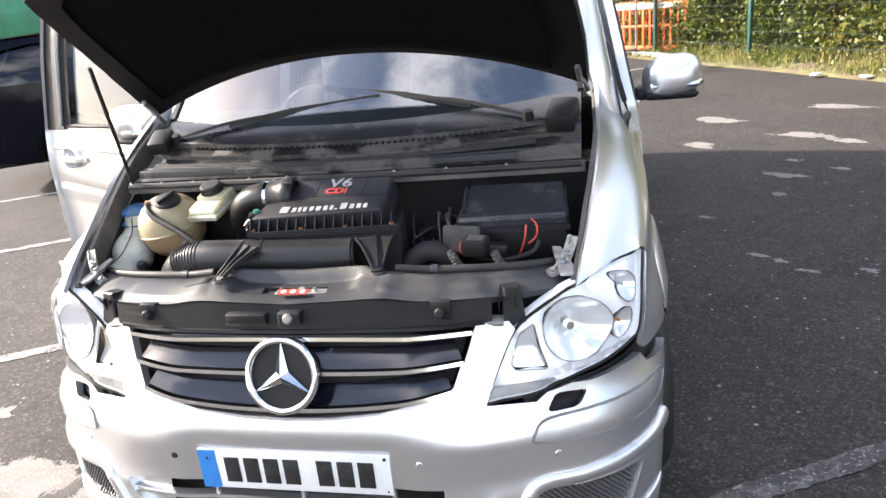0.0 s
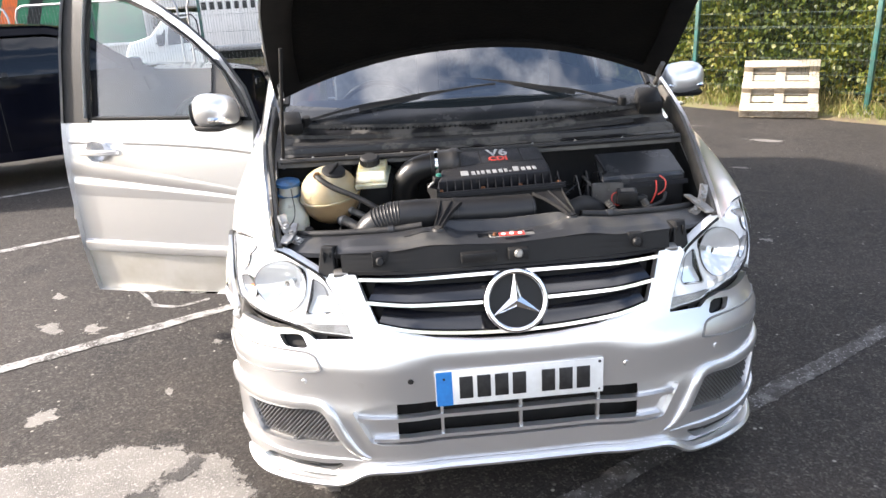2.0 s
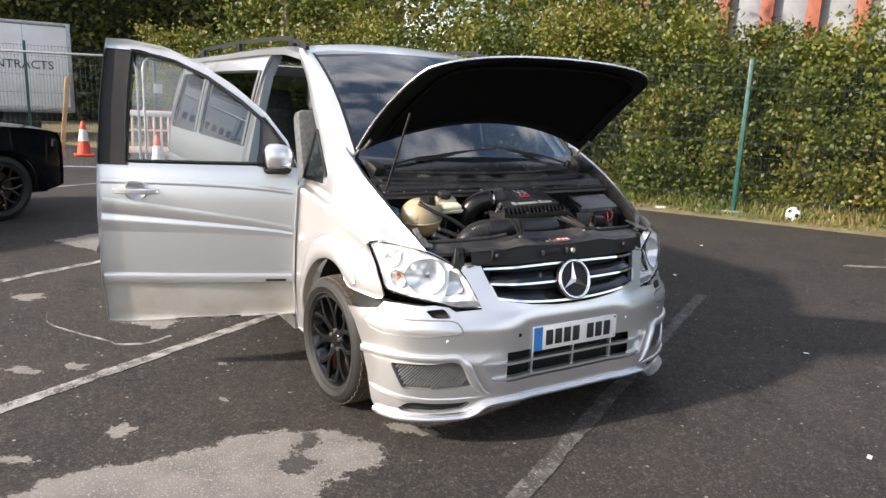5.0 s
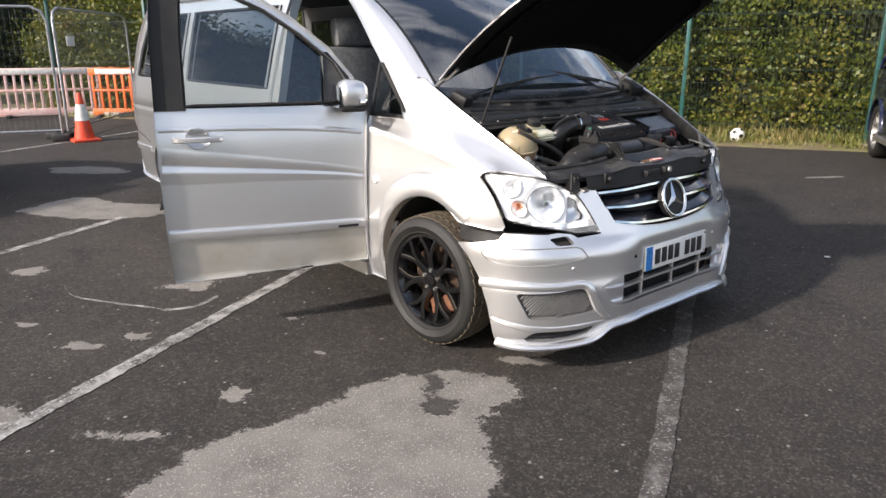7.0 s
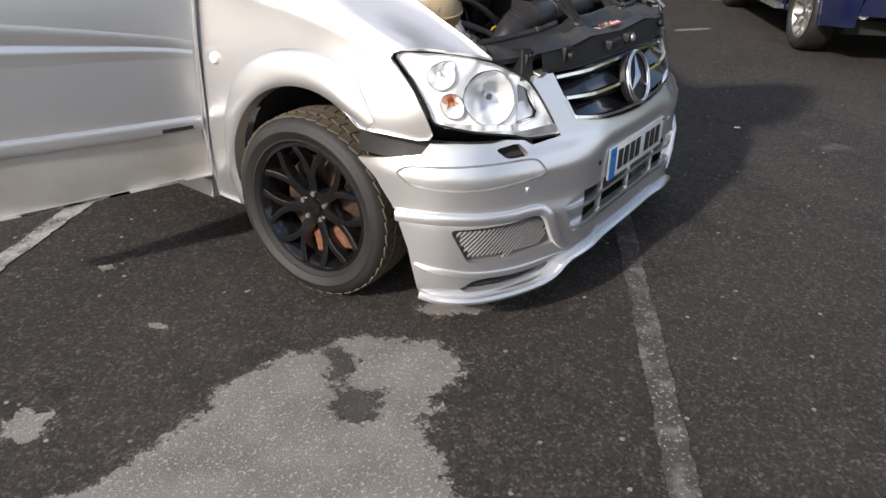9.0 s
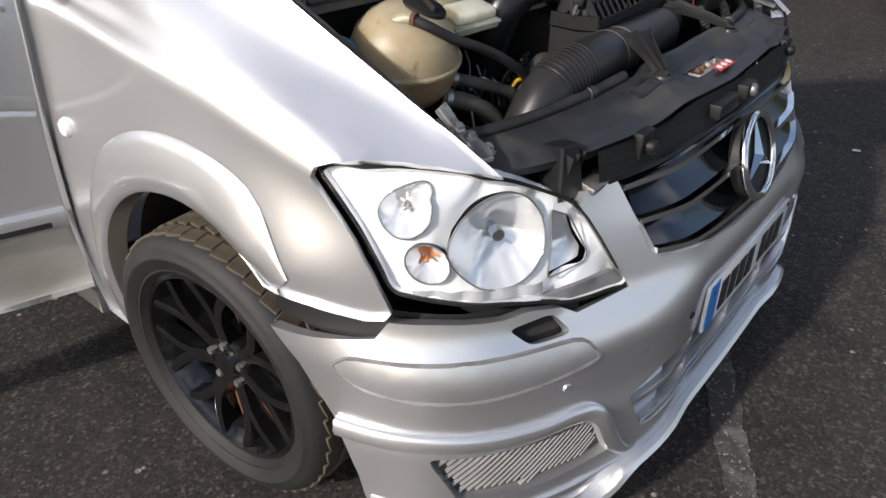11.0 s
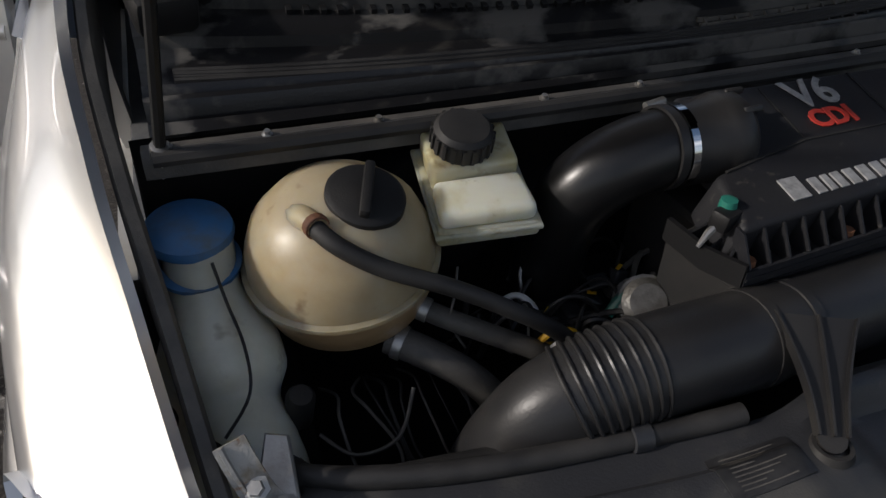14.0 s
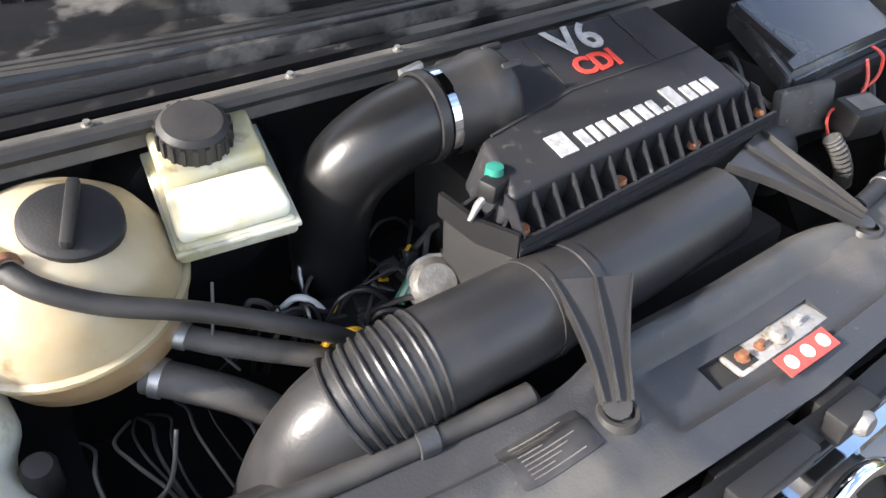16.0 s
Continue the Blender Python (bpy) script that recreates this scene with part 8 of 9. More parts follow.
    def skin(i, v):
        p = top[i]
        crown = 0.035 * (1 - v * v)
        w = half_w * taper(p.z) * endw(p.y)
        return m @ Vector((v * w, p.y - 0.10 * (1 - v * v) * (1 if p.y < 0.5 else 0) * max(0, 1 - p.y / 0.5), p.z + crown * (1 if p.z > 0.6 else 0)))

    seg = {"bonnet": [], "windscreen": [], "roof": [], "rear_screen": [], "front_end": [], "rear_end": []}
    for i in range(len(top) - 1):
        a, b = top[i], top[i + 1]
        c = (a + b) / 2
        steep = abs(b.z - a.z) > 0.35 * abs(b.y - a.y)
        if c.y < length * 0.5:
            k = "windscreen" if steep and c.z > belt - 0.02 else "front_end" if steep and c.z < belt * 0.92 and c.y < 0.25 else "bonnet" if c.z < belt + 0.05 else "roof"
        else:
            k = "rear_screen" if steep and c.z > belt + 0.02 else "rear_end" if c.z < belt + 0.02 else "roof"
        seg[k].append(i)
    for k, ids in seg.items():
        if not ids:
            continue
        bm = bmesh.new()
        for i in ids:
            r0, r1 = [bm.verts.new(skin(i, v)) for v in vs], [bm.verts.new(skin(i + 1, v)) for v in vs]
            for j in range(len(vs) - 1):
                bm.faces.new((r0[j], r0[j + 1], r1[j + 1], r1[j]))
        bmesh.ops.remove_doubles(bm, verts=bm.verts, dist=1e-5)
        part(k, bm, glass_mat if "screen" in k else body_mat, own)
    for sg in (-1, 1):
        for i, yc in enumerate(arch_ys):
            wh = wheel(own, 0, 0, 0, tyre_r, 0.24, sg, tyre_r * 0.70, spokes, (M_TYRE, M_TREAD, rim or M_RIM), detail=False, name="front_wheel" if i == 0 else "rear_wheel", forked=True)
            place = m @ Matrix.Translation((sg * (half_w - 0.13), yc, tyre_r))
            for ob in (wh, *wh.children_recursive):
                ob.matrix_parent_inverse = Matrix.Identity(4)
            wh.matrix_parent_inverse = m.inverted()
            wh.matrix_basis = place
    part("underbody", box((width * 0.8, length * 0.9, 0.12), m @ pose(0, length / 2, 0.33)), M_DARK, own)
    part("cabin_dark", box((width * 0.66, 1.9, 0.4), m @ pose(0, length * 0.56, belt - 0.1), 0.05), M_TRIM, own, "dark seats seen through the glass")
    return own, side, m


# black off-road car, nose towards the fence, beyond the open door
m_black = Matrix.Translation((-2.44, 6.75, 0)) @ Matrix.Rotation(BAY + radians(90), 4, "Z") @ Matrix.Translation((1.93 / 2 - 0.02, -0.88, 0))
prof_b = [(y, z if z < 0.6 else 0.6 + (z - 0.6) * 0.88) for y, z in [(0.03, 0.55), (0.02, 0.85), (0.12, 1.02), (0.55, 1.10), (1.35, 1.17), (1.62, 1.30), (2.05, 1.66), (2.35, 1.75), (3.2, 1.78), (4.2, 1.74), (4.42, 1.68), (4.68, 1.25), (4.76, 1.15), (4.78, 0.75), (4.74, 0.45)]]
cab_b = [(y, 0.6 + (z - 0.6) * 0.88) for y, z in [(1.72, 1.22), (2.12, 1.60), (2.4, 1.66), (3.9, 1.66), (4.25, 1.60), (4.42, 1.30), (4.40, 1.22)]]
black_car, side_b, _ = car("suv", "glossy black off-road car parked on asphalt", m_black, (4.79, 1.93, 1.64), (M_BLACK_PAINT, M_BLACK_PAINT), prof_b, cab_b, 1.11, (0.88, 3.625), 0.375, M_TINTED, 7)
for sg in (-1, 1):
    part("headlight", box((0.30, 0.16, 0.15), m_black @ pose(sg * 0.74, 0.17, 0.84, 0, 0, 20 * sg), 0.04), M_LENS, black_car, "clear headlight")
    part("headlight_bowl", box((0.26, 0.10, 0.12), m_black @ pose(sg * 0.74, 0.20, 0.84, 0, 0, 20 * sg), 0.03), M_REFLECT, black_car)
    part("tail_light", box((0.16, 0.14, 0.30), m_black @ pose(sg * 0.80, 4.66, 1.00), 0.03), M_TAIL, black_car, "red tail light")
    part("side_vent", sweep([side_b(1.42, 0.90, sg, 0.006), side_b(1.46, 1.05, sg, 0.006)], [(-0.07, -0.004), (0.07, -0.004), (0.06, 0.004), (-0.06, 0.004)], up=m_black.to_3x3() @ Vector((sg, 0, 0))), M_BLACK, black_car)

# dark blue off-road car in the next bay, nose towards the camera
m_blue = Matrix.Translation((5.209, 0.392, 0)) @ Matrix.Rotation(BAY - radians(90), 4, "Z") @ Matrix.Translation((1.82 / 2 - 0.02, -0.86, 0))
prof_r = [(0.05, 0.45), (0.02, 0.72), (0.10, 0.90), (0.45, 1.02), (1.10, 1.12), (1.30, 1.18), (1.95, 1.58), (2.3, 1.66), (3.2, 1.69), (4.0, 1.62), (4.30, 1.20), (4.36, 1.05), (4.38, 0.70), (4.34, 0.42)]
cab_r = [(1.50, 1.15), (2.02, 1.52), (2.35, 1.58), (3.6, 1.58), (3.85, 1.50), (3.98, 1.24), (3.9, 1.16)]
blue_car, side_r4, _ = car("suv", "dark blue off-road car with silver side steps on asphalt", m_blue, (4.40, 1.82, 1.69), (M_BLUE_PAINT, M_BLUE_PAINT), prof_r, cab_r, 1.10, (0.86, 3.52), 0.355, M_TINTED, 6, rim=M_STEEL)
for sg in (-1, 1):
    lamp = [(0.34, 0.80), (0.36, 0.91), (0.66, 0.97), (0.62, 0.86), (0.45, 0.79)]
    part("headlight", box((0.34, 0.22, 0.17), m_blue @ pose(sg * 0.60, 0.16, 0.80, -14, 0, 24 * sg), 0.06), M_REFLECT, blue_car, "large clear headlight")
    part("headlight_lens", box((0.36, 0.24, 0.19), m_blue @ pose(sg * 0.60, 0.155, 0.80, -14, 0, 24 * sg), 0.06), M_LENS, blue_car)
    part("fog_light", lathe([(0, 0.02), (0.05, 0.014), (0.06, -0.02)], m_blue @ axis_pose((sg * 0.66, 0.09, 0.47), (0.25 * sg, -1, 0)), 18), M_REFLECT, blue_car, "round fog light")
    step = part("side_step", sweep([m_blue @ Vector((sg * 0.93, y, 0.33)) for y in np.linspace(1.30, 3.05, 6)], [(-0.07, -0.022), (0.07, -0.022), (0.075, 0.01), (0.05, 0.022), (-0.07, 0.022)]), M_STEEL, blue_car, "silver side step")
part("grille", box((0.66, 0.06, 0.13), m_blue @ pose(0, -0.02, 0.76, -10), 0.02), M_BLACK, blue_car)
part("lower_grille", box((0.9, 0.06, 0.16), m_blue @ pose(0, -0.03, 0.40), 0.02), M_BLACK, blue_car)
pl = part("number_plate", box((0.52, 0.012, 0.11), m_blue @ pose(0, -0.075, 0.53)), M_WHITE, blue_car, "white plate, its writing as bars")
for k in range(7):
    part("bar", box((0.04, 0.004, 0.07), m_blue @ pose(-0.20 + 0.065 * k, -0.082, 0.53)), M_INK, pl)
part("roof_bar", sweep([m_blue @ Vector((0.66, y, 1.70)) for y in np.linspace(1.9, 3.8, 6)], [(-0.015, -0.02), (0.015, -0.02), (0.012, 0.025), (-0.012, 0.025)]), M_BLACK, blue_car)
part("roof_bar", sweep([m_blue @ Vector((-0.66, y, 1.70)) for y in np.linspace(1.9, 3.8, 6)], [(-0.015, -0.02), (0.015, -0.02), (0.012, 0.025), (-0.012, 0.025)]), M_BLACK, blue_car)

# white box lorry beyond the panels
m_lorry = Matrix.Translation((-0.88, 19.2, 0)) @ Matrix.Rotation(radians(4), 4, "Z")
lorry = thing("box_lorry", "white box lorry with dark lettering on its side", "lorry")
lorry.matrix_basis = lorry.matrix_world = m_lorry
part("box_body", box((4.25, 2.4, 2.25), m_lorry @ pose(-2.125, 1.2, 1.90), 0.03), M_BOXWHITE, lorry, "white panelled box")
part("box_overhang", box((1.16, 2.4, 1.07), m_lorry @ pose(-4.83, 1.2, 2.49), 0.03), M_BOXWHITE, lorry, "box overhanging the cab")
part("top_rail", box((5.44, 2.44, 0.10), m_lorry @ pose(-2.7, 1.2, 3.00), 0.02), M_GALV, lorry)
part("bottom_rail", box((4.29, 2.44, 0.16), m_lorry @ pose(-2.125, 1.2, 0.82), 0.02), M_GALV, lorry, "grey lower rail")
part("corner_post", box((0.10, 0.10, 2.3), m_lorry @ pose(0.0, 0.0, 1.90), 0.02), M_GALV, lorry)
part("chassis", box((5.6, 1.2, 0.25), m_lorry @ pose(-3.0, 1.2, 0.62)), M_BLACK, lorry)
for x in (-1.2, -5.5):
    for y in (0.15, 2.05):
        part("lorry_wheel", lathe([(0.0, 0.12), (0.24, 0.12), (0.28, 0.14), (0.44, 0.12), (0.46, 0.0), (0.44, -0.12), (0, -0.12)], m_lorry @ pose(x, y + 0.1, 0.46, 90), 24), M_TYRE, lorry)
cab = part("cab", prism([(-4.29, 0.45), (-4.29, 1.80), (-4.6, 1.83), (-5.2, 1.80), (-5.72, 1.24), (-6.28, 1.08), (-6.42, 0.85), (-6.42, 0.45)], 2.0, m_lorry @ facing((0, 2.1, 0), (1, 0, 0), (0, 0, 1)), 0.05, segs=3), M_WHITE_PAINT, lorry, "white cab")
for name, poly in (("cab_window", [(-4.60, 1.68), (-4.98, 1.66), (-5.20, 1.42), (-5.27, 0.98), (-4.62, 1.02)]), ("cab_quarter_window", [(-5.28, 1.42), (-5.36, 1.00), (-5.60, 1.02)]), ("door_handle", [(-4.50, 0.82), (-4.50, 0.86), (-4.68, 0.86), (-4.68, 0.82)])):
    part(name, prism(poly, 0.012, m_lorry @ facing((0, 0.104, 0), (1, 0, 0), (0, 0, 1))), M_INK if name == "door_handle" else M_PRIVACY, cab)
    if name == "cab_window":
        part("window_dark", prism(poly, 0.004, m_lorry @ facing((0, 0.108, 0), (1, 0, 0), (0, 0, 1))), M_DASH, cab)
part("door_gap", sweep([m_lorry @ Vector((x, 0.096, z)) for x, z in ((-5.2, 1.74), (-4.52, 1.75), (-4.42, 1.60), (-4.38, 1.0), (-4.36, 0.46))], [(-0.02, -0.006), (0.02, -0.006), (0.02, 0.006), (-0.02, 0.006)], up=m_lorry.to_3x3() @ Vector((0, -1, 0))), M_BLACK, cab, "black door seal")
part("cab_mirror", box((0.16, 0.22, 0.30), m_lorry @ pose(-5.42, -0.06, 1.12), 0.04), M_BLACK, cab, "black door mirror")
for k in range(3):
    part("panel_seam", box((0.012, 0.008, 2.1), m_lorry @ pose(-1.06 - 1.06 * k, -0.001, 1.9)), M_GALV, lorry)
strip_text("CONTRACTS", 0.30, M_INK, m_lorry @ facing((-1.28, -0.012, 1.95), (1, 0, 0), (0, 0, 1)), "word", lorry, "dark lettering")
for k, w in enumerate((0.2, 0.2, 0.18, 0.2, 0.2, 0.18, 0.2)):
    part("bar", box((0.13, 0.01, 0.20), m_lorry @ pose(-4.15 + 0.22 * k, -0.008, 1.95)), M_INK, lorry)

# ---- boundary fence ----
def wire(bm, a, b, r):
    """Thin four-sided wire."""
    a, b = Vector(a), Vector(b)
    d = (b - a).normalized()
    s = d.orthogonal().normalized() * r
    t = d.cross(s)
    q = [(bm.verts.new(p + s), bm.verts.new(p + t), bm.verts.new(p - s), bm.verts.new(p - t)) for p in (a, b)]
    for k in range(4):
        bm.faces.new((q[0][k], q[0][(k + 1) % 4], q[1][(k + 1) % 4], q[1][k]))


STEP = 2.62
fence = thing("mesh_fence", "tall green welded mesh fence with square posts", "fence", fence_point(0))
for k in range(-4, 7):
    part("post", box((0.06, 0.06, 2.36), Matrix.Translation(fence_point(k * STEP, 0, 1.15)) @ Matrix.Rotation(BAY, 4, "Z"), 0.005), M_FENCE, fence)
    part("post_cap", box((0.066, 0.066, 0.02), Matrix.Translation(fence_point(k * STEP, 0, 2.33)) @ Matrix.Rotation(BAY, 4, "Z"), 0.004), M_FENCE, fence)
    part("post_footing", box((0.26, 0.26, 0.10), Matrix.Translation(fence_point(k * STEP, 0, 0.02)) @ Matrix.Rotation(BAY + k, 4, "Z"), 0.03), M_KERB, fence, "rough concrete footing")
    if k == 6:
        break
    bm = bmesh.new()
    n = 50
    for i in range(1, n):
        s = k * STEP + STEP * i / n
        wire(bm, fence_point(s, -0.035, 0.06), fence_point(s, -0.035, 2.25), 0.0020)
    for z in (0.08, 0.28, 0.30, 0.5, 0.7, 0.9, 1.10, 1.12, 1.3, 1.5, 1.7, 1.90, 1.92, 2.1, 2.24):
        wire(bm, fence_point(k * STEP, -0.042, z), fence_point((k + 1) * STEP, -0.042, z), 0.0024)
    part("mesh_panel", bm, M_WIRE, fence, "green wire mesh panel", smooth=0)

# fence along the back of the yard
back_fence = thing("mesh_fence", "green mesh fence across the back of the yard", "fence", (0, 17, 0))
c0 = fence_point(-4 * STEP)
for k in range(0, 9):
    p = c0 + Vector((-2.62 * k, 0.30 * k, 0))
    part("post", box((0.06, 0.06, 2.46), Matrix.Translation(p + Vector((0, 0, 1.19))), 0.005), M_FENCE, back_fence)
    if k < 8:
        q = c0 + Vector((-2.62 * (k + 1), 0.30 * (k + 1), 0))
        bm = bmesh.new()
        for i in range(1, 40):
            w = p.lerp(q, i / 40)
            wire(bm, w + Vector((0, -0.04, 0.06)), w + Vector((0, -0.04, 2.34)), 0.003)
        for z in (0.08, 0.5, 0.9, 1.3, 1.7, 2.1, 2.32):
            wire(bm, p + Vector((0, -0.04, z)), q + Vector((0, -0.04, z)), 0.0035)
        part("mesh_panel", bm, M_WIRE, back_fence, smooth=0)

# temporary galvanised panels
def site_panel(a, b, label="galvanised temporary fence panel on block feet"):
    a, b = Vector((*a, 0)), Vector((*b, 0))
    d = (b - a).normalized()
    L = (b - a).length
    own = thing("site_fence_panel", label, "fence", a, group="temporary fence panels")
    hoop = [a + Vector((0, 0, 0.1)), a + Vector((0, 0, 1.82)), a + d * 0.06 + Vector((0, 0, 1.96)), a + d * 0.20 + Vector((0, 0, 2.02)), b - d * 0.20 + Vector((0, 0, 2.02)), b - d * 0.06 + Vector((0, 0, 1.96)), b + Vector((0, 0, 1.82)), b + Vector((0, 0, 0.1))]
    part("frame", tube(hoop, 0.021, 10), M_GALV, own)
    part("bottom_rail", tube([a + Vector((0, 0, 0.15)), b + Vector((0, 0, 0.15))], 0.016, 8), M_GALV, own)
    bm = bmesh.new()
    n = int(L / 0.08)
    for i in range(1, n):
        p = a.lerp(b, i / n)
        wire(bm, p + Vector((0, 0, 0.15)), p + Vector((0, 0, 2.0)), 0.0012)
    for z in (0.4, 0.65, 0.9, 1.15, 1.4, 1.65, 1.85):
        wire(bm, a + Vector((0, 0, z)), b + Vector((0, 0, z)), 0.0012)
    part("infill", bm, M_GALV, own, smooth=0)
    for p in (a, b):
        part("foot", box((0.25, 0.65, 0.11), Matrix.Translation(p + Vector((0, 0, 0.055))) @ Matrix.Rotation(math.atan2(d.y, d.x), 4, "Z"), 0.02), M_RUBBER, own, "black block foot")
    return own


site_panel((-0.42, 10.75), (-3.75, 11.9))
site_panel((-3.95, 11.98), (-7.3, 13.1))
site_panel((-7.5, 13.2), (-10.9, 14.3))
site_panel((-0.30, 10.9), (1.6, 13.6))
sign = part("panel_sign", box((0.30, 0.008, 0.16), pose(0.0, 11.25, 1.52, 0, 0, 55), 0.002), M_WHITE)
tagged(sign, "small white sign hung on temporary fence panel", "sign")


# plastic road barriers
def barrier(at, rz, mat, label):
    own = thing("road_barrier", label, "barrier", at, rz, group="road barriers")
    m = own.matrix_world.copy()
    for z, h in ((0.93, 0.14), (0.10, 0.16)):
        part("rail", box((2.0, 0.045, h), m @ pose(0, 0, z), 0.02), mat, own)
    part("rail", box((1.9, 0.04, 0.05), m @ pose(0, 0, 0.55), 0.012), mat, own)
    for k in range(13):
        part("slat", box((0.055, 0.035, 0.80), m @ pose(-0.93 + 0.155 * k, 0, 0.52), 0.012), mat, own)
    part("panel_stripe", box((1.7, 0.006, 0.10), m @ pose(0, -0.026, 0.93), 0.002), M_CONE_BAND, own, "white reflective strip")
    for x in (-0.8, 0.8):
        part("foot", box((0.10, 0.50, 0.06), m @ pose(x, 0, 0.03), 0.015), M_RUBBER, own)
    return own


barrier((0.35, 15.1, 0), -14, M_PINK, "faded red and white plastic road barrier")
barrier((1.75, 13.75, 0), -38, M_ORANGE, "bright orange plastic road barrier")
barrier((2.15, 14.6, 0), -30, M_ORANGE, "bright orange plastic road barrier")


def cone(at):
    own = thing("traffic_cone", "orange traffic cone with white band", "traffic cone", at, group="traffic cones")
    m = own.matrix_world.copy()
    part("base", box((0.40, 0.40, 0.045), m @ pose(0, 0, 0.0225), 0.015), M_CONE, own)
    part("body", lathe([(0.15, 0.04), (0.118, 0.22), (0.060, 0.60), (0.035, 0.74), (0.026, 0.75), (0.0, 0.75)], m, 28), M_CONE, own)
    part("band", lathe([(0.1045, 0.325), (0.0665, 0.575)], m @ Matrix.Diagonal((1.03, 1.03, 1, 1)), 28), M_CONE_BAND, own, "white reflective band")


cone((-0.20, 10.35, 0))
cone((-1.0, 14.75, 0))
plank = part("timber_post", box((0.09, 0.06, 1.7), pose(-1.32, 14.9, 0.84, 0, 7, 0), 0.008), M_TIMBER)
tagged(plank, "pale timber post leaning by the cone", "post")

# lamp column
pole = thing("lamp_column", "grey steel lamp column behind the van", "lamp post", (5.9, 22, 0))
part("column", tube([(5.9, 22, 0), (5.9, 22, 3.0), (5.9, 22, 8.0)], [0.09, 0.075, 0.05], 12), M_GALV, pole)
part("lantern", box((0.25, 0.7, 0.12), pose(5.9, 21.8, 8.05), 0.04), M_GALV, pole)


# pallets by the fence
def pallet(own, tilt):
    """A pallet stood on its long edge and tipped back, its underside to the front."""
    m = own.matrix_world @ Matrix.Rotation(radians(tilt), 4, "X") @ Matrix.Translation((0, 0.5, 0.0))
    for y in (-0.45, 0.0, 0.45):
        part("bottom_board", box((0.94, 0.14, 0.022), m @ pose(0, y, 0.139), 0.003), M_PALLET, own)
    for x in (-0.41, 0, 0.41):
        for y in (-0.45, 0, 0.45):
            part("block", box((0.12, 0.10, 0.078), m @ pose(x, y, 0.089), 0.003), M_PALLET, own)
        part("bearer", box((0.12, 1.0, 0.02), m @ pose(x, 0, 0.040), 0.003), M_PALLET, own)
    for k in range(7):
        part("top_board", box((0.94, 0.115, 0.02), m @ pose(0, -0.44 + 0.1465 * k, 0.020), 0.003), M_PALLET, own)


lean = thing("pallet", "weathered wooden pallet leaning against the fence", "pallet", (4.80, 6.92, 0), -29.5)
pallet(lean, 33)

# football on the verge
def football(at):
    bm = bmesh.new()
    bmesh.ops.create_uvsphere(bm, u_segments=28, v_segments=18, radius=0.11)
    bm.transform(Matrix.Translation(at))
    own = part("football", bm, M_WHITE)
    tagged(own, "white and black football on the grass verge", "ball")
    ph = (1 + 5 ** 0.5) / 2
    for v in [(0, s1, s2 * ph) for s1 in (1, -1) for s2 in (1, -1)] + [(s1, s2 * ph, 0) for s1 in (1, -1) for s2 in (1, -1)] + [(s2 * ph, 0, s1) for s1 in (1, -1) for s2 in (1, -1)]:
        d = Vector(v).normalized()
        part("panel", lathe([(0.0, 0.1112), (0.020, 0.1094), (0.038, 0.1045)], axis_pose(at, d), 5), M_INK, own, smooth=0)


football((7.36, 3.53, 0.135))

# small litter on the tarmac and verge
rnd = random.Random(5)
for k, (x, y) in enumerate([(6.35, 5.1), (7.72, 3.05), (4.6, 2.9), (3.1, 2.0), (2.2, 0.1), (1.1, -0.9), (3.7, 9.1), (4.15, 8.6)]):
    s = 0.16 if k in (0, 6, 7) else 0.035
    bm = box((s, s * 0.6, s * 0.18), pose(x, y, s * 0.09 + (0.03 if k in (0, 1, 6, 7) else 0.0), rnd.uniform(-8, 8), 0, rnd.uniform(0, 180)), s * 0.06)
    tagged(part("litter", bm, M_WHITE, smooth=40), "scrap of pale litter on the ground", "litter")
for k in range(9):
    p = fence_point(-4.4 * STEP + 0.62 * k, -0.30, 0.045)
    kb = part("kerb_stone", box((0.60, 0.13, 0.11), Matrix.Translation(p) @ Matrix.Rotation(BAY + radians(90), 4, "Z") @ pose(0, 0, 0, 0, 0, (k * 37 % 7) - 3), 0.012), M_KERB)
    tagged(kb, "low concrete kerb stone along the verge", "kerb", group="kerb stones")


# ---- buildings ----
shed = thing("industrial_building", "pale clad building with rust red columns behind trees", "building", fence_point(6, 16))
for k in range(-4, 16):
    s = 1.15 + 1.42 * k
    part("cladding", box((1.38, 0.10, 9.0), Matrix.Translation(fence_point(s + 0.71, 16, 4.5)) @ Matrix.Rotation(BAY - radians(90), 4, "Z"), 0.01), M_CLAD, shed)
    part("column", box((0.42, 0.40, 9.2), Matrix.Translation(fence_point(s, 15.8, 4.6)) @ Matrix.Rotation(BAY - radians(90), 4, "Z"), 0.02), M_REDSTEEL, shed, "rust red steel column")
part("roof_edge", box((31, 0.5, 0.5), Matrix.Translation(fence_point(9, 15.9, 9.2)) @ Matrix.Rotation(BAY - radians(90), 4, "Z"), 0.02), M_GALV, shed)

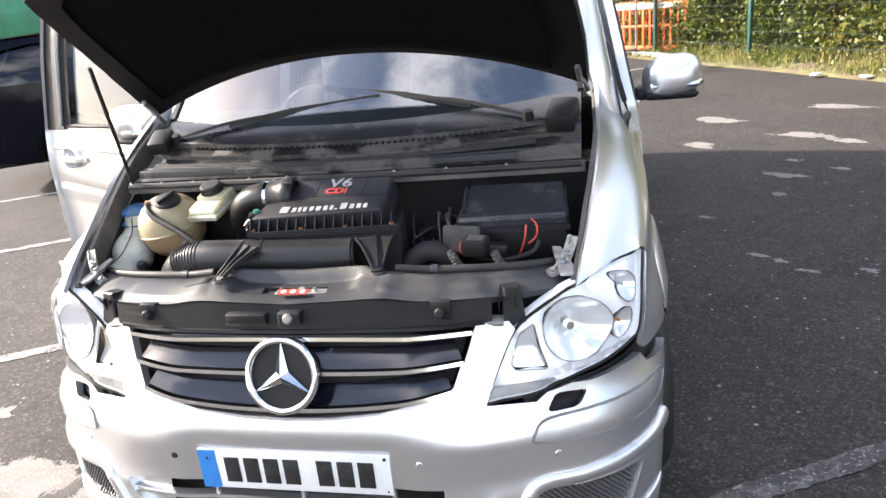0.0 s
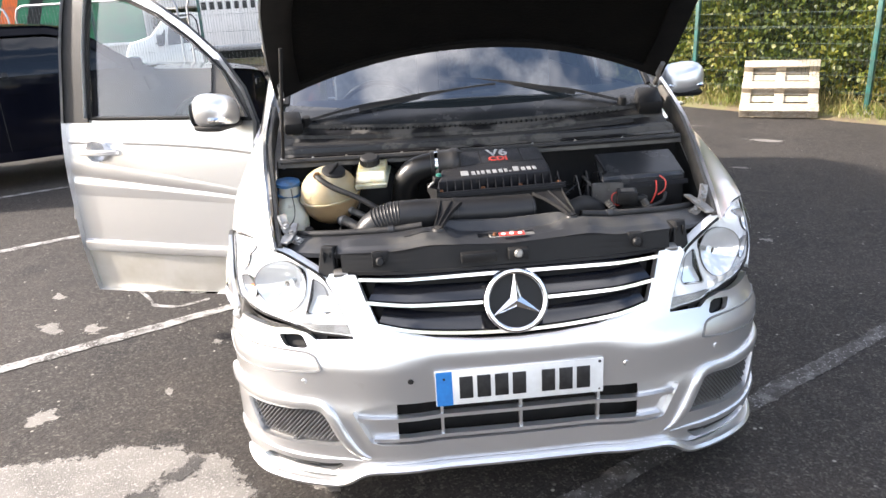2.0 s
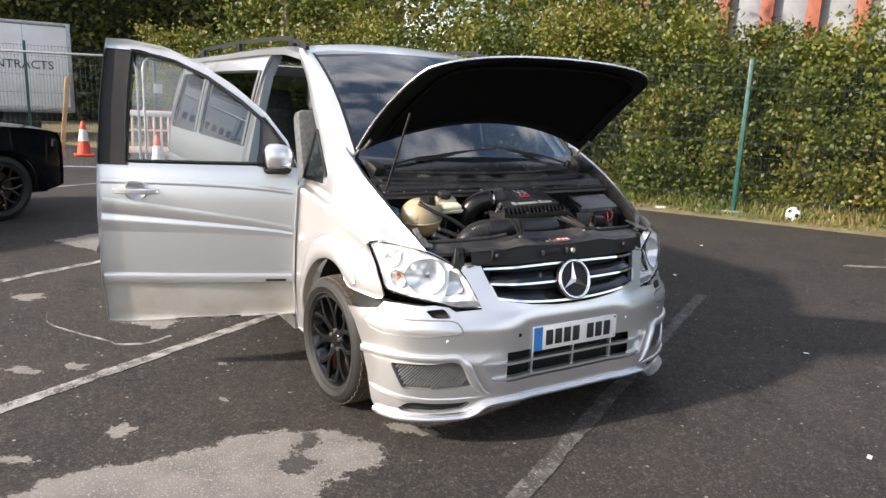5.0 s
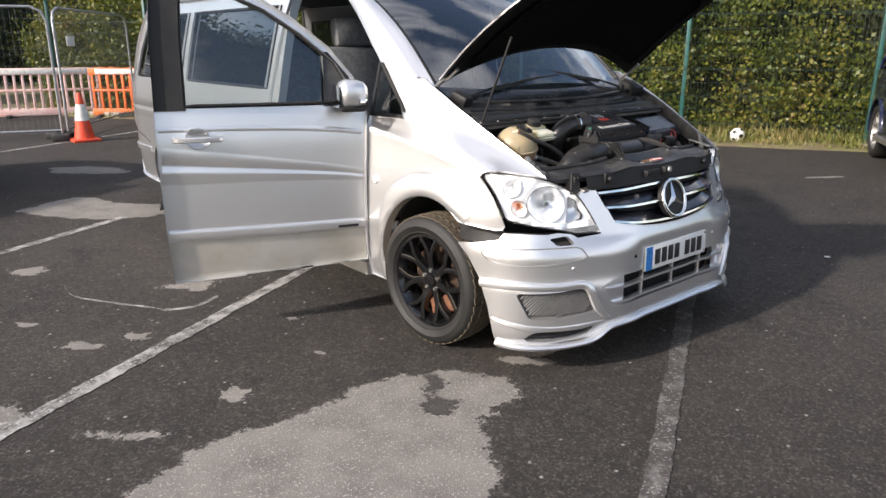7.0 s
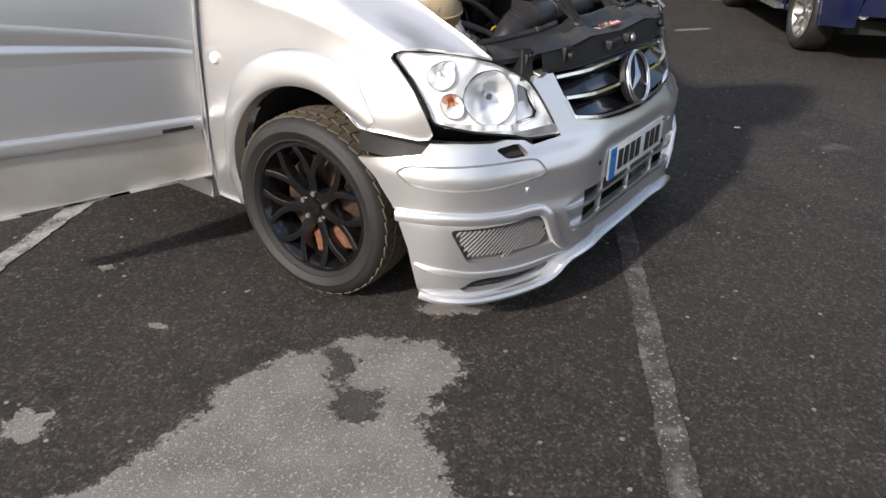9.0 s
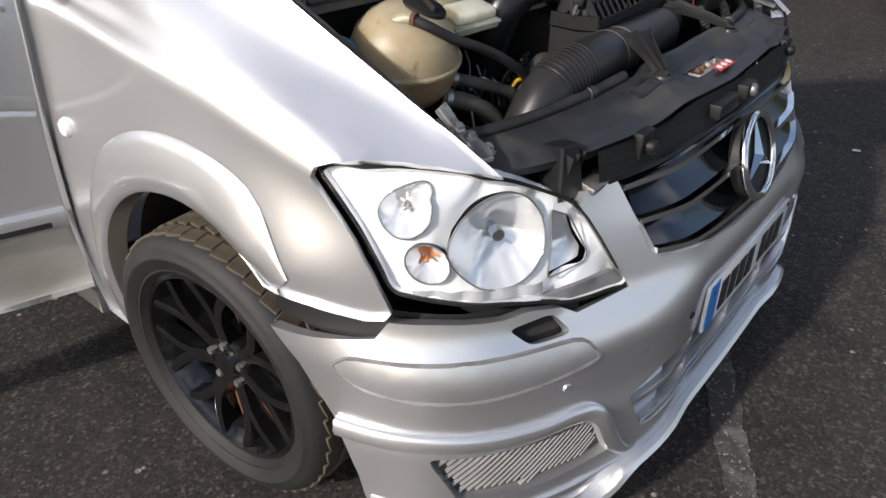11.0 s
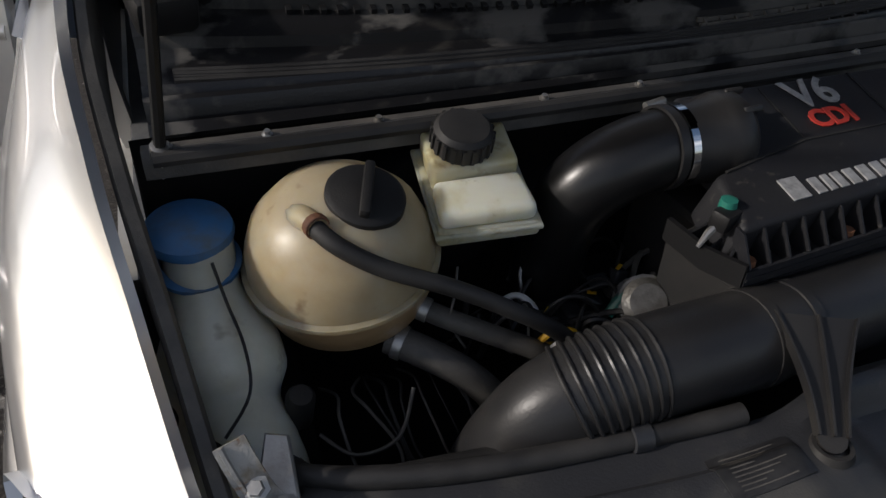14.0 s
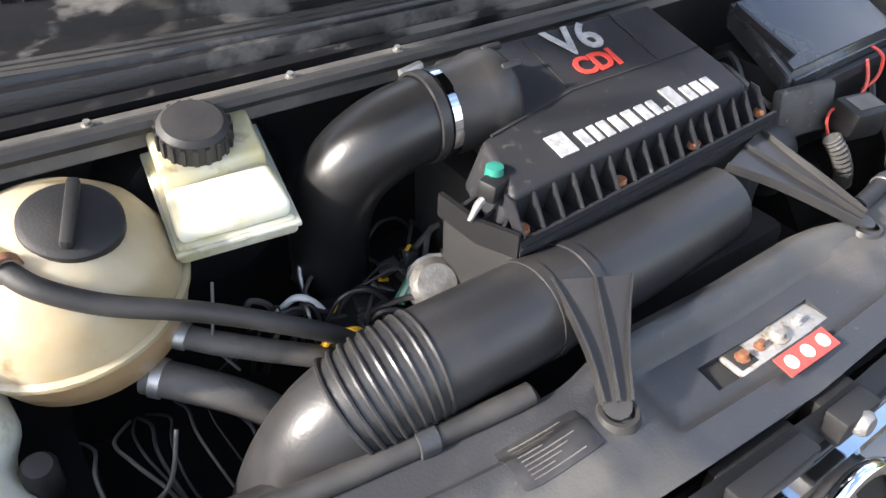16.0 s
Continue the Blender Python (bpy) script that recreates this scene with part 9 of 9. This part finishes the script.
unit = thing("shop_building", "low white building with a green fascia", "building", (-14, 24, 0))
mu = Matrix.Translation((-8.3, 24.5, 0)) @ Matrix.Rotation(radians(12), 4, "Z")
part("wall", box((22, 6, 3.2), mu @ pose(-11, 3, 1.6), 0.03), M_BOXWHITE, unit)
fascia = part("fascia", box((22.2, 0.25, 2.2), mu @ pose(-11.15, -0.1, 2.10), 0.02), M_GREENSIGN, unit, "green fascia board")
for left, wide, mat, label in ((-4.72, 0.44, M_ORANGE, "slanting orange stripe"), (-3.92, 0.40, M_BLACK, "slanting black stripe")):
    lean_by = 0.75
    part("stripe", prism([(left, 1.01), (left + wide, 1.01), (left + wide + lean_by, 3.19), (left + lean_by, 3.19)], 0.01, mu @ Matrix.Translation((0, -0.226, 0)) @ Matrix.Rotation(radians(90), 4, "X")), mat, fascia, label, smooth=0)
part("fascia_trim", box((22.2, 0.28, 0.10), mu @ pose(-11.15, -0.12, 0.95), 0.01), M_WHITE_PAINT, unit)
for k in range(6):
    part("shop_window", box((2.4, 0.08, 0.75), mu @ pose(-2.5 - 3.5 * k, -0.02, 0.48), 0.01), M_PRIVACY, unit, "dark window")

# ---- greenery ----
rng = np.random.default_rng(7)


def leaves(name, centres, sizes, mat, label, category, flat=0.0, kind="stuff", parent=None, blade=False):
    """Many single leaves, each a small bent diamond with its own turn."""
    n = len(centres)
    a = rng.normal(size=(n, 3))
    a[:, 2] *= (1 - flat)
    a /= np.linalg.norm(a, axis=1)[:, None]
    b = np.cross(a, rng.normal(size=(n, 3)))
    b /= np.linalg.norm(b, axis=1)[:, None]
    c = np.cross(a, b)
    if blade:
        a = np.column_stack([rng.normal(0, 0.35, n), rng.normal(0, 0.35, n), np.ones(n)])
        a /= np.linalg.norm(a, axis=1)[:, None]
        b = np.cross(a, rng.normal(size=(n, 3)))
        b /= np.linalg.norm(b, axis=1)[:, None]
        c = np.zeros((n, 3))
    s = sizes[:, None]
    w = 0.05 if blade else 0.33
    verts = np.empty((n, 4, 3))
    verts[:, 0] = centres if blade else centres - a * s * 0.5
    verts[:, 1] = centres + b * s * w + c * s * 0.08 + (a * s * 0.35 if blade else 0)
    verts[:, 2] = centres + a * s * (1.0 if blade else 0.5)
    verts[:, 3] = centres - b * s * w + c * s * 0.08 + (a * s * 0.35 if blade else 0)
    me = bpy.data.meshes.new(name)
    me.vertices.add(4 * n)
    me.vertices.foreach_set("co", verts.reshape(-1))
    me.loops.add(4 * n)
    me.loops.foreach_set("vertex_index", np.arange(4 * n, dtype=np.int32))
    me.polygons.add(n)
    me.polygons.foreach_set("loop_start", np.arange(0, 4 * n, 4, dtype=np.int32))
    me.update(calc_edges=True)
    me.validate()
    ob = mesh_part(name, me, mat, parent, label, 0)
    return tagged(ob, label, category, kind=kind)


def wave(x, y, z=0.0):
    return noise.noise((x, y, z))


# hedge of brambles and saplings right behind the fence: dense clumps with gaps
cl, sz = [], []
clumps = 2100
for k in range(clumps):
    s = rng.uniform(-11.5, 15.5)
    top = 2.72 + (0.30 if s > 0.5 else 0.75) * wave(s * 0.35, 1.7) + 0.30 * wave(s * 1.3, 4.0)
    z = top * (1 - rng.random() ** 1.15) + 0.15
    face = 0.06 + 0.50 * (wave(s * 0.9, z * 1.1, 5) + 0.25) + 0.10 * z / 2.5
    depth = max(0.05, face + rng.exponential(0.24))
    r = rng.uniform(0.14, 0.34)
    m = int(rng.uniform(45, 85))
    p = rng.normal(size=(m, 3)) * np.array([r, r, r * 0.75]) * 0.62
    base = fence_point(s, depth, z)
    q = p + np.array(base)
    out = (q - np.array(FENCE_AT)) @ np.array(ALONG)
    keep = (out > 0.03) & (q[:, 2] > 0.05)
    cl.append(q[keep])
    sz.append(rng.uniform(0.045, 0.105, keep.sum()))
leaves("hedge", np.concatenate(cl), np.concatenate(sz), M_LEAF, "dense green and yellowing bramble hedge behind the fence", "hedge")
# backing sheet inside the hedge, coloured dark for the shade between leaves
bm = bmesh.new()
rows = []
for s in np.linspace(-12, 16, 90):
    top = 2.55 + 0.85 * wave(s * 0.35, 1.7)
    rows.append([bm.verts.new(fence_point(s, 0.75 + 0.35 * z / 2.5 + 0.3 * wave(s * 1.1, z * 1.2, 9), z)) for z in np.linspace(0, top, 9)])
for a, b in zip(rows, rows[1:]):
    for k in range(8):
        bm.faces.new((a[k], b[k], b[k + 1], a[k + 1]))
tagged(part("hedge_core", bm, material("hedge_inner_shade", (0.022, 0.028, 0.010), 0.95, second=(0.05, 0.05, 0.02), scale=14, mix=(0.35, 0.7), bump=0.6, bump_scale=25)), "dark sheet coloured as the shade deep in the hedge", "hedge", kind="stuff")

# rough grass and weeds on the verge
n = 26000
s = rng.uniform(-11, 15, n)
o = -0.50 + rng.random(n) ** 0.9 * 0.95
ctr = np.array(FENCE_AT)[None] - np.array(ACROSS)[None] * s[:, None] + np.array(ALONG)[None] * o[:, None]
ctr[:, 2] = 0.02
dens = np.array([wave(a * 0.9, b * 2.0, 2) for a, b in zip(s, o)])
keep = dens > -0.28 + rng.normal(0, 0.12, n)
leaves("verge_grass", ctr[keep], (rng.uniform(0.06, 0.26, n) * (0.45 + np.clip(o + 0.5, 0, 1)))[keep], M_GRASS, "long dry grass along the fence", "grass", blade=True)
n = 9000
s = rng.uniform(-11, 15, n)
o = rng.uniform(-0.42, 0.5, n)
hgt = rng.random(n) ** 2 * (0.25 + 0.35 * np.clip(o + 0.4, 0, 1)) + 0.03
ctr = np.array(FENCE_AT)[None] - np.array(ACROSS)[None] * s[:, None] + np.array(ALONG)[None] * o[:, None]
ctr[:, 2] = hgt
dens = np.array([wave(a * 1.3, b * 2.0, 7) for a, b in zip(s, o)])
keep = (dens > 0.02) & ~((o > -0.06) & (o < 0.03))
leaves("verge_weeds", ctr[keep], rng.uniform(0.03, 0.07, keep.sum()), M_LEAF, "low leafy weeds on the verge", "weeds")


def tree(at, height, spread, seed, mat=None, leaf=0.13, count=5200):
    """Tapered trunk, forked limbs and a ragged crown of leaf clumps."""
    rnd = random.Random(seed)
    own = thing("tree", "tall leafy tree behind the boundary fence", "tree", at, group="boundary trees")
    base = Vector(at)
    trunk = [base + Vector((0.15 * math.sin(k + seed), 0.12 * math.cos(k * 1.3 + seed), height * 0.72 * k / 5)) for k in range(6)]
    part("trunk", tube(trunk, [0.16, 0.13, 0.11, 0.085, 0.06, 0.035], 9), M_TRUNK, own)
    tips = []
    for k in range(9):
        t = 0.25 + 0.08 * k
        a = trunk[min(5, int(t * 5))]
        w = rnd.uniform(0, 2 * math.pi)
        L = spread * rnd.uniform(0.55, 1.0)
        b = a + Vector((math.cos(w) * L * 0.5, math.sin(w) * L * 0.5, L * 0.35))
        c = b + Vector((math.cos(w + 0.3) * L * 0.5, math.sin(w + 0.3) * L * 0.5, L * 0.40))
        part("limb", tube(spline([a, b, c], 4), [0.05 - 0.0045 * q for q in range(9)], 6), M_TRUNK, own)
        tips += [b, c]
    cs, ss = [], []
    per = count // 60
    for k in range(60):
        if k < len(tips):
            c = tips[k]
        else:
            w, e = rnd.uniform(0, 2 * math.pi), rnd.uniform(-0.7, 1.0)
            rr = spread * rnd.uniform(0.5, 1.05) * math.sqrt(1 - 0.75 * e * e)
            c = base + Vector((math.cos(w) * rr, math.sin(w) * rr, height * (0.62 + 0.36 * e)))
        cs.append(rng.normal(size=(per, 3)) * np.array([0.36, 0.36, 0.27]) * spread * 0.5 + np.array(c))
        ss.append(rng.uniform(leaf * 0.6, leaf * 1.3, per))
    q = np.concatenate(cs)
    q[:, 2] = np.maximum(q[:, 2], 0.3)
    leaves("crown", q, np.concatenate(ss), mat or M_LEAF, "leafy crown", "", kind="", parent=own)


spots = [(-9, 3.2, 6.5, 2.0), (-6.3, 4.2, 7.0, 2.2), (-3.4, 3.4, 6.2, 2.0), (-1.0, 4.6, 7.2, 2.3), (0.2, 3.6, 5.2, 1.4), (10.6, 4.6, 4.8, 1.8), (13.5, 5.0, 6.0, 2.2), (17.5, 4.2, 6.4, 2.2), (21.5, 5.0, 6.4, 2.4)]
for k, (s, o, h, r) in enumerate(spots):
    p = fence_point(s, o)
    tree((p.x, p.y, 0), h, r, k + 1)

# wood across the back
cl, sz = [], []
for k in range(1500):
    x = rng.uniform(-30, 12)
    y = 27 + 0.10 * (x + 30) * 0 + rng.exponential(1.6) + 1.2 * wave(x * 0.25, 0.3)
    top = 7.2 + 2.2 * wave(x * 0.2, 8.0)
    z = top * (1 - rng.random() ** 1.2)
    m = 48
    cl.append(rng.normal(size=(m, 3)) * np.array([0.6, 0.5, 0.45]) + np.array((x, y, z)))
    sz.append(rng.uniform(0.14, 0.30, m))
for k in range(900):
    s = rng.uniform(-14, 34)
    top = (3.0 if 0.4 < s < 11 else 6.6) + 1.6 * wave(s * 0.22, 3.0)
    p = fence_point(s, rng.uniform(9.5, 13.0), top * (1 - rng.random() ** 1.2))
    cl.append(rng.normal(size=(40, 3)) * np.array([0.55, 0.55, 0.45]) + np.array(p))
    sz.append(rng.uniform(0.14, 0.30, 40))
leaves("far_wood", np.concatenate(cl), np.concatenate(sz), M_LEAF_FAR, "dense mixed trees closing the back of the yard", "trees")
# sheet behind the leaves; its dark colour stands for shade within the wood
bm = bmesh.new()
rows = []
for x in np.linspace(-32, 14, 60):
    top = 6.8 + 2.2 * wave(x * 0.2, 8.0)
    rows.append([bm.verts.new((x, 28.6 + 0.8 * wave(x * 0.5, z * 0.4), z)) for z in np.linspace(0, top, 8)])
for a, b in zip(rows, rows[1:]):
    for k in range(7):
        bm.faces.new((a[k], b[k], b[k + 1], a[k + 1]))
tagged(part("far_wood_core", bm, material("deep_wood_shade", (0.012, 0.018, 0.007), 0.95, second=(0.03, 0.035, 0.012), scale=4, bump=0.6, bump_scale=9)), "dark sheet coloured as the shade inside the far trees", "trees", kind="stuff")
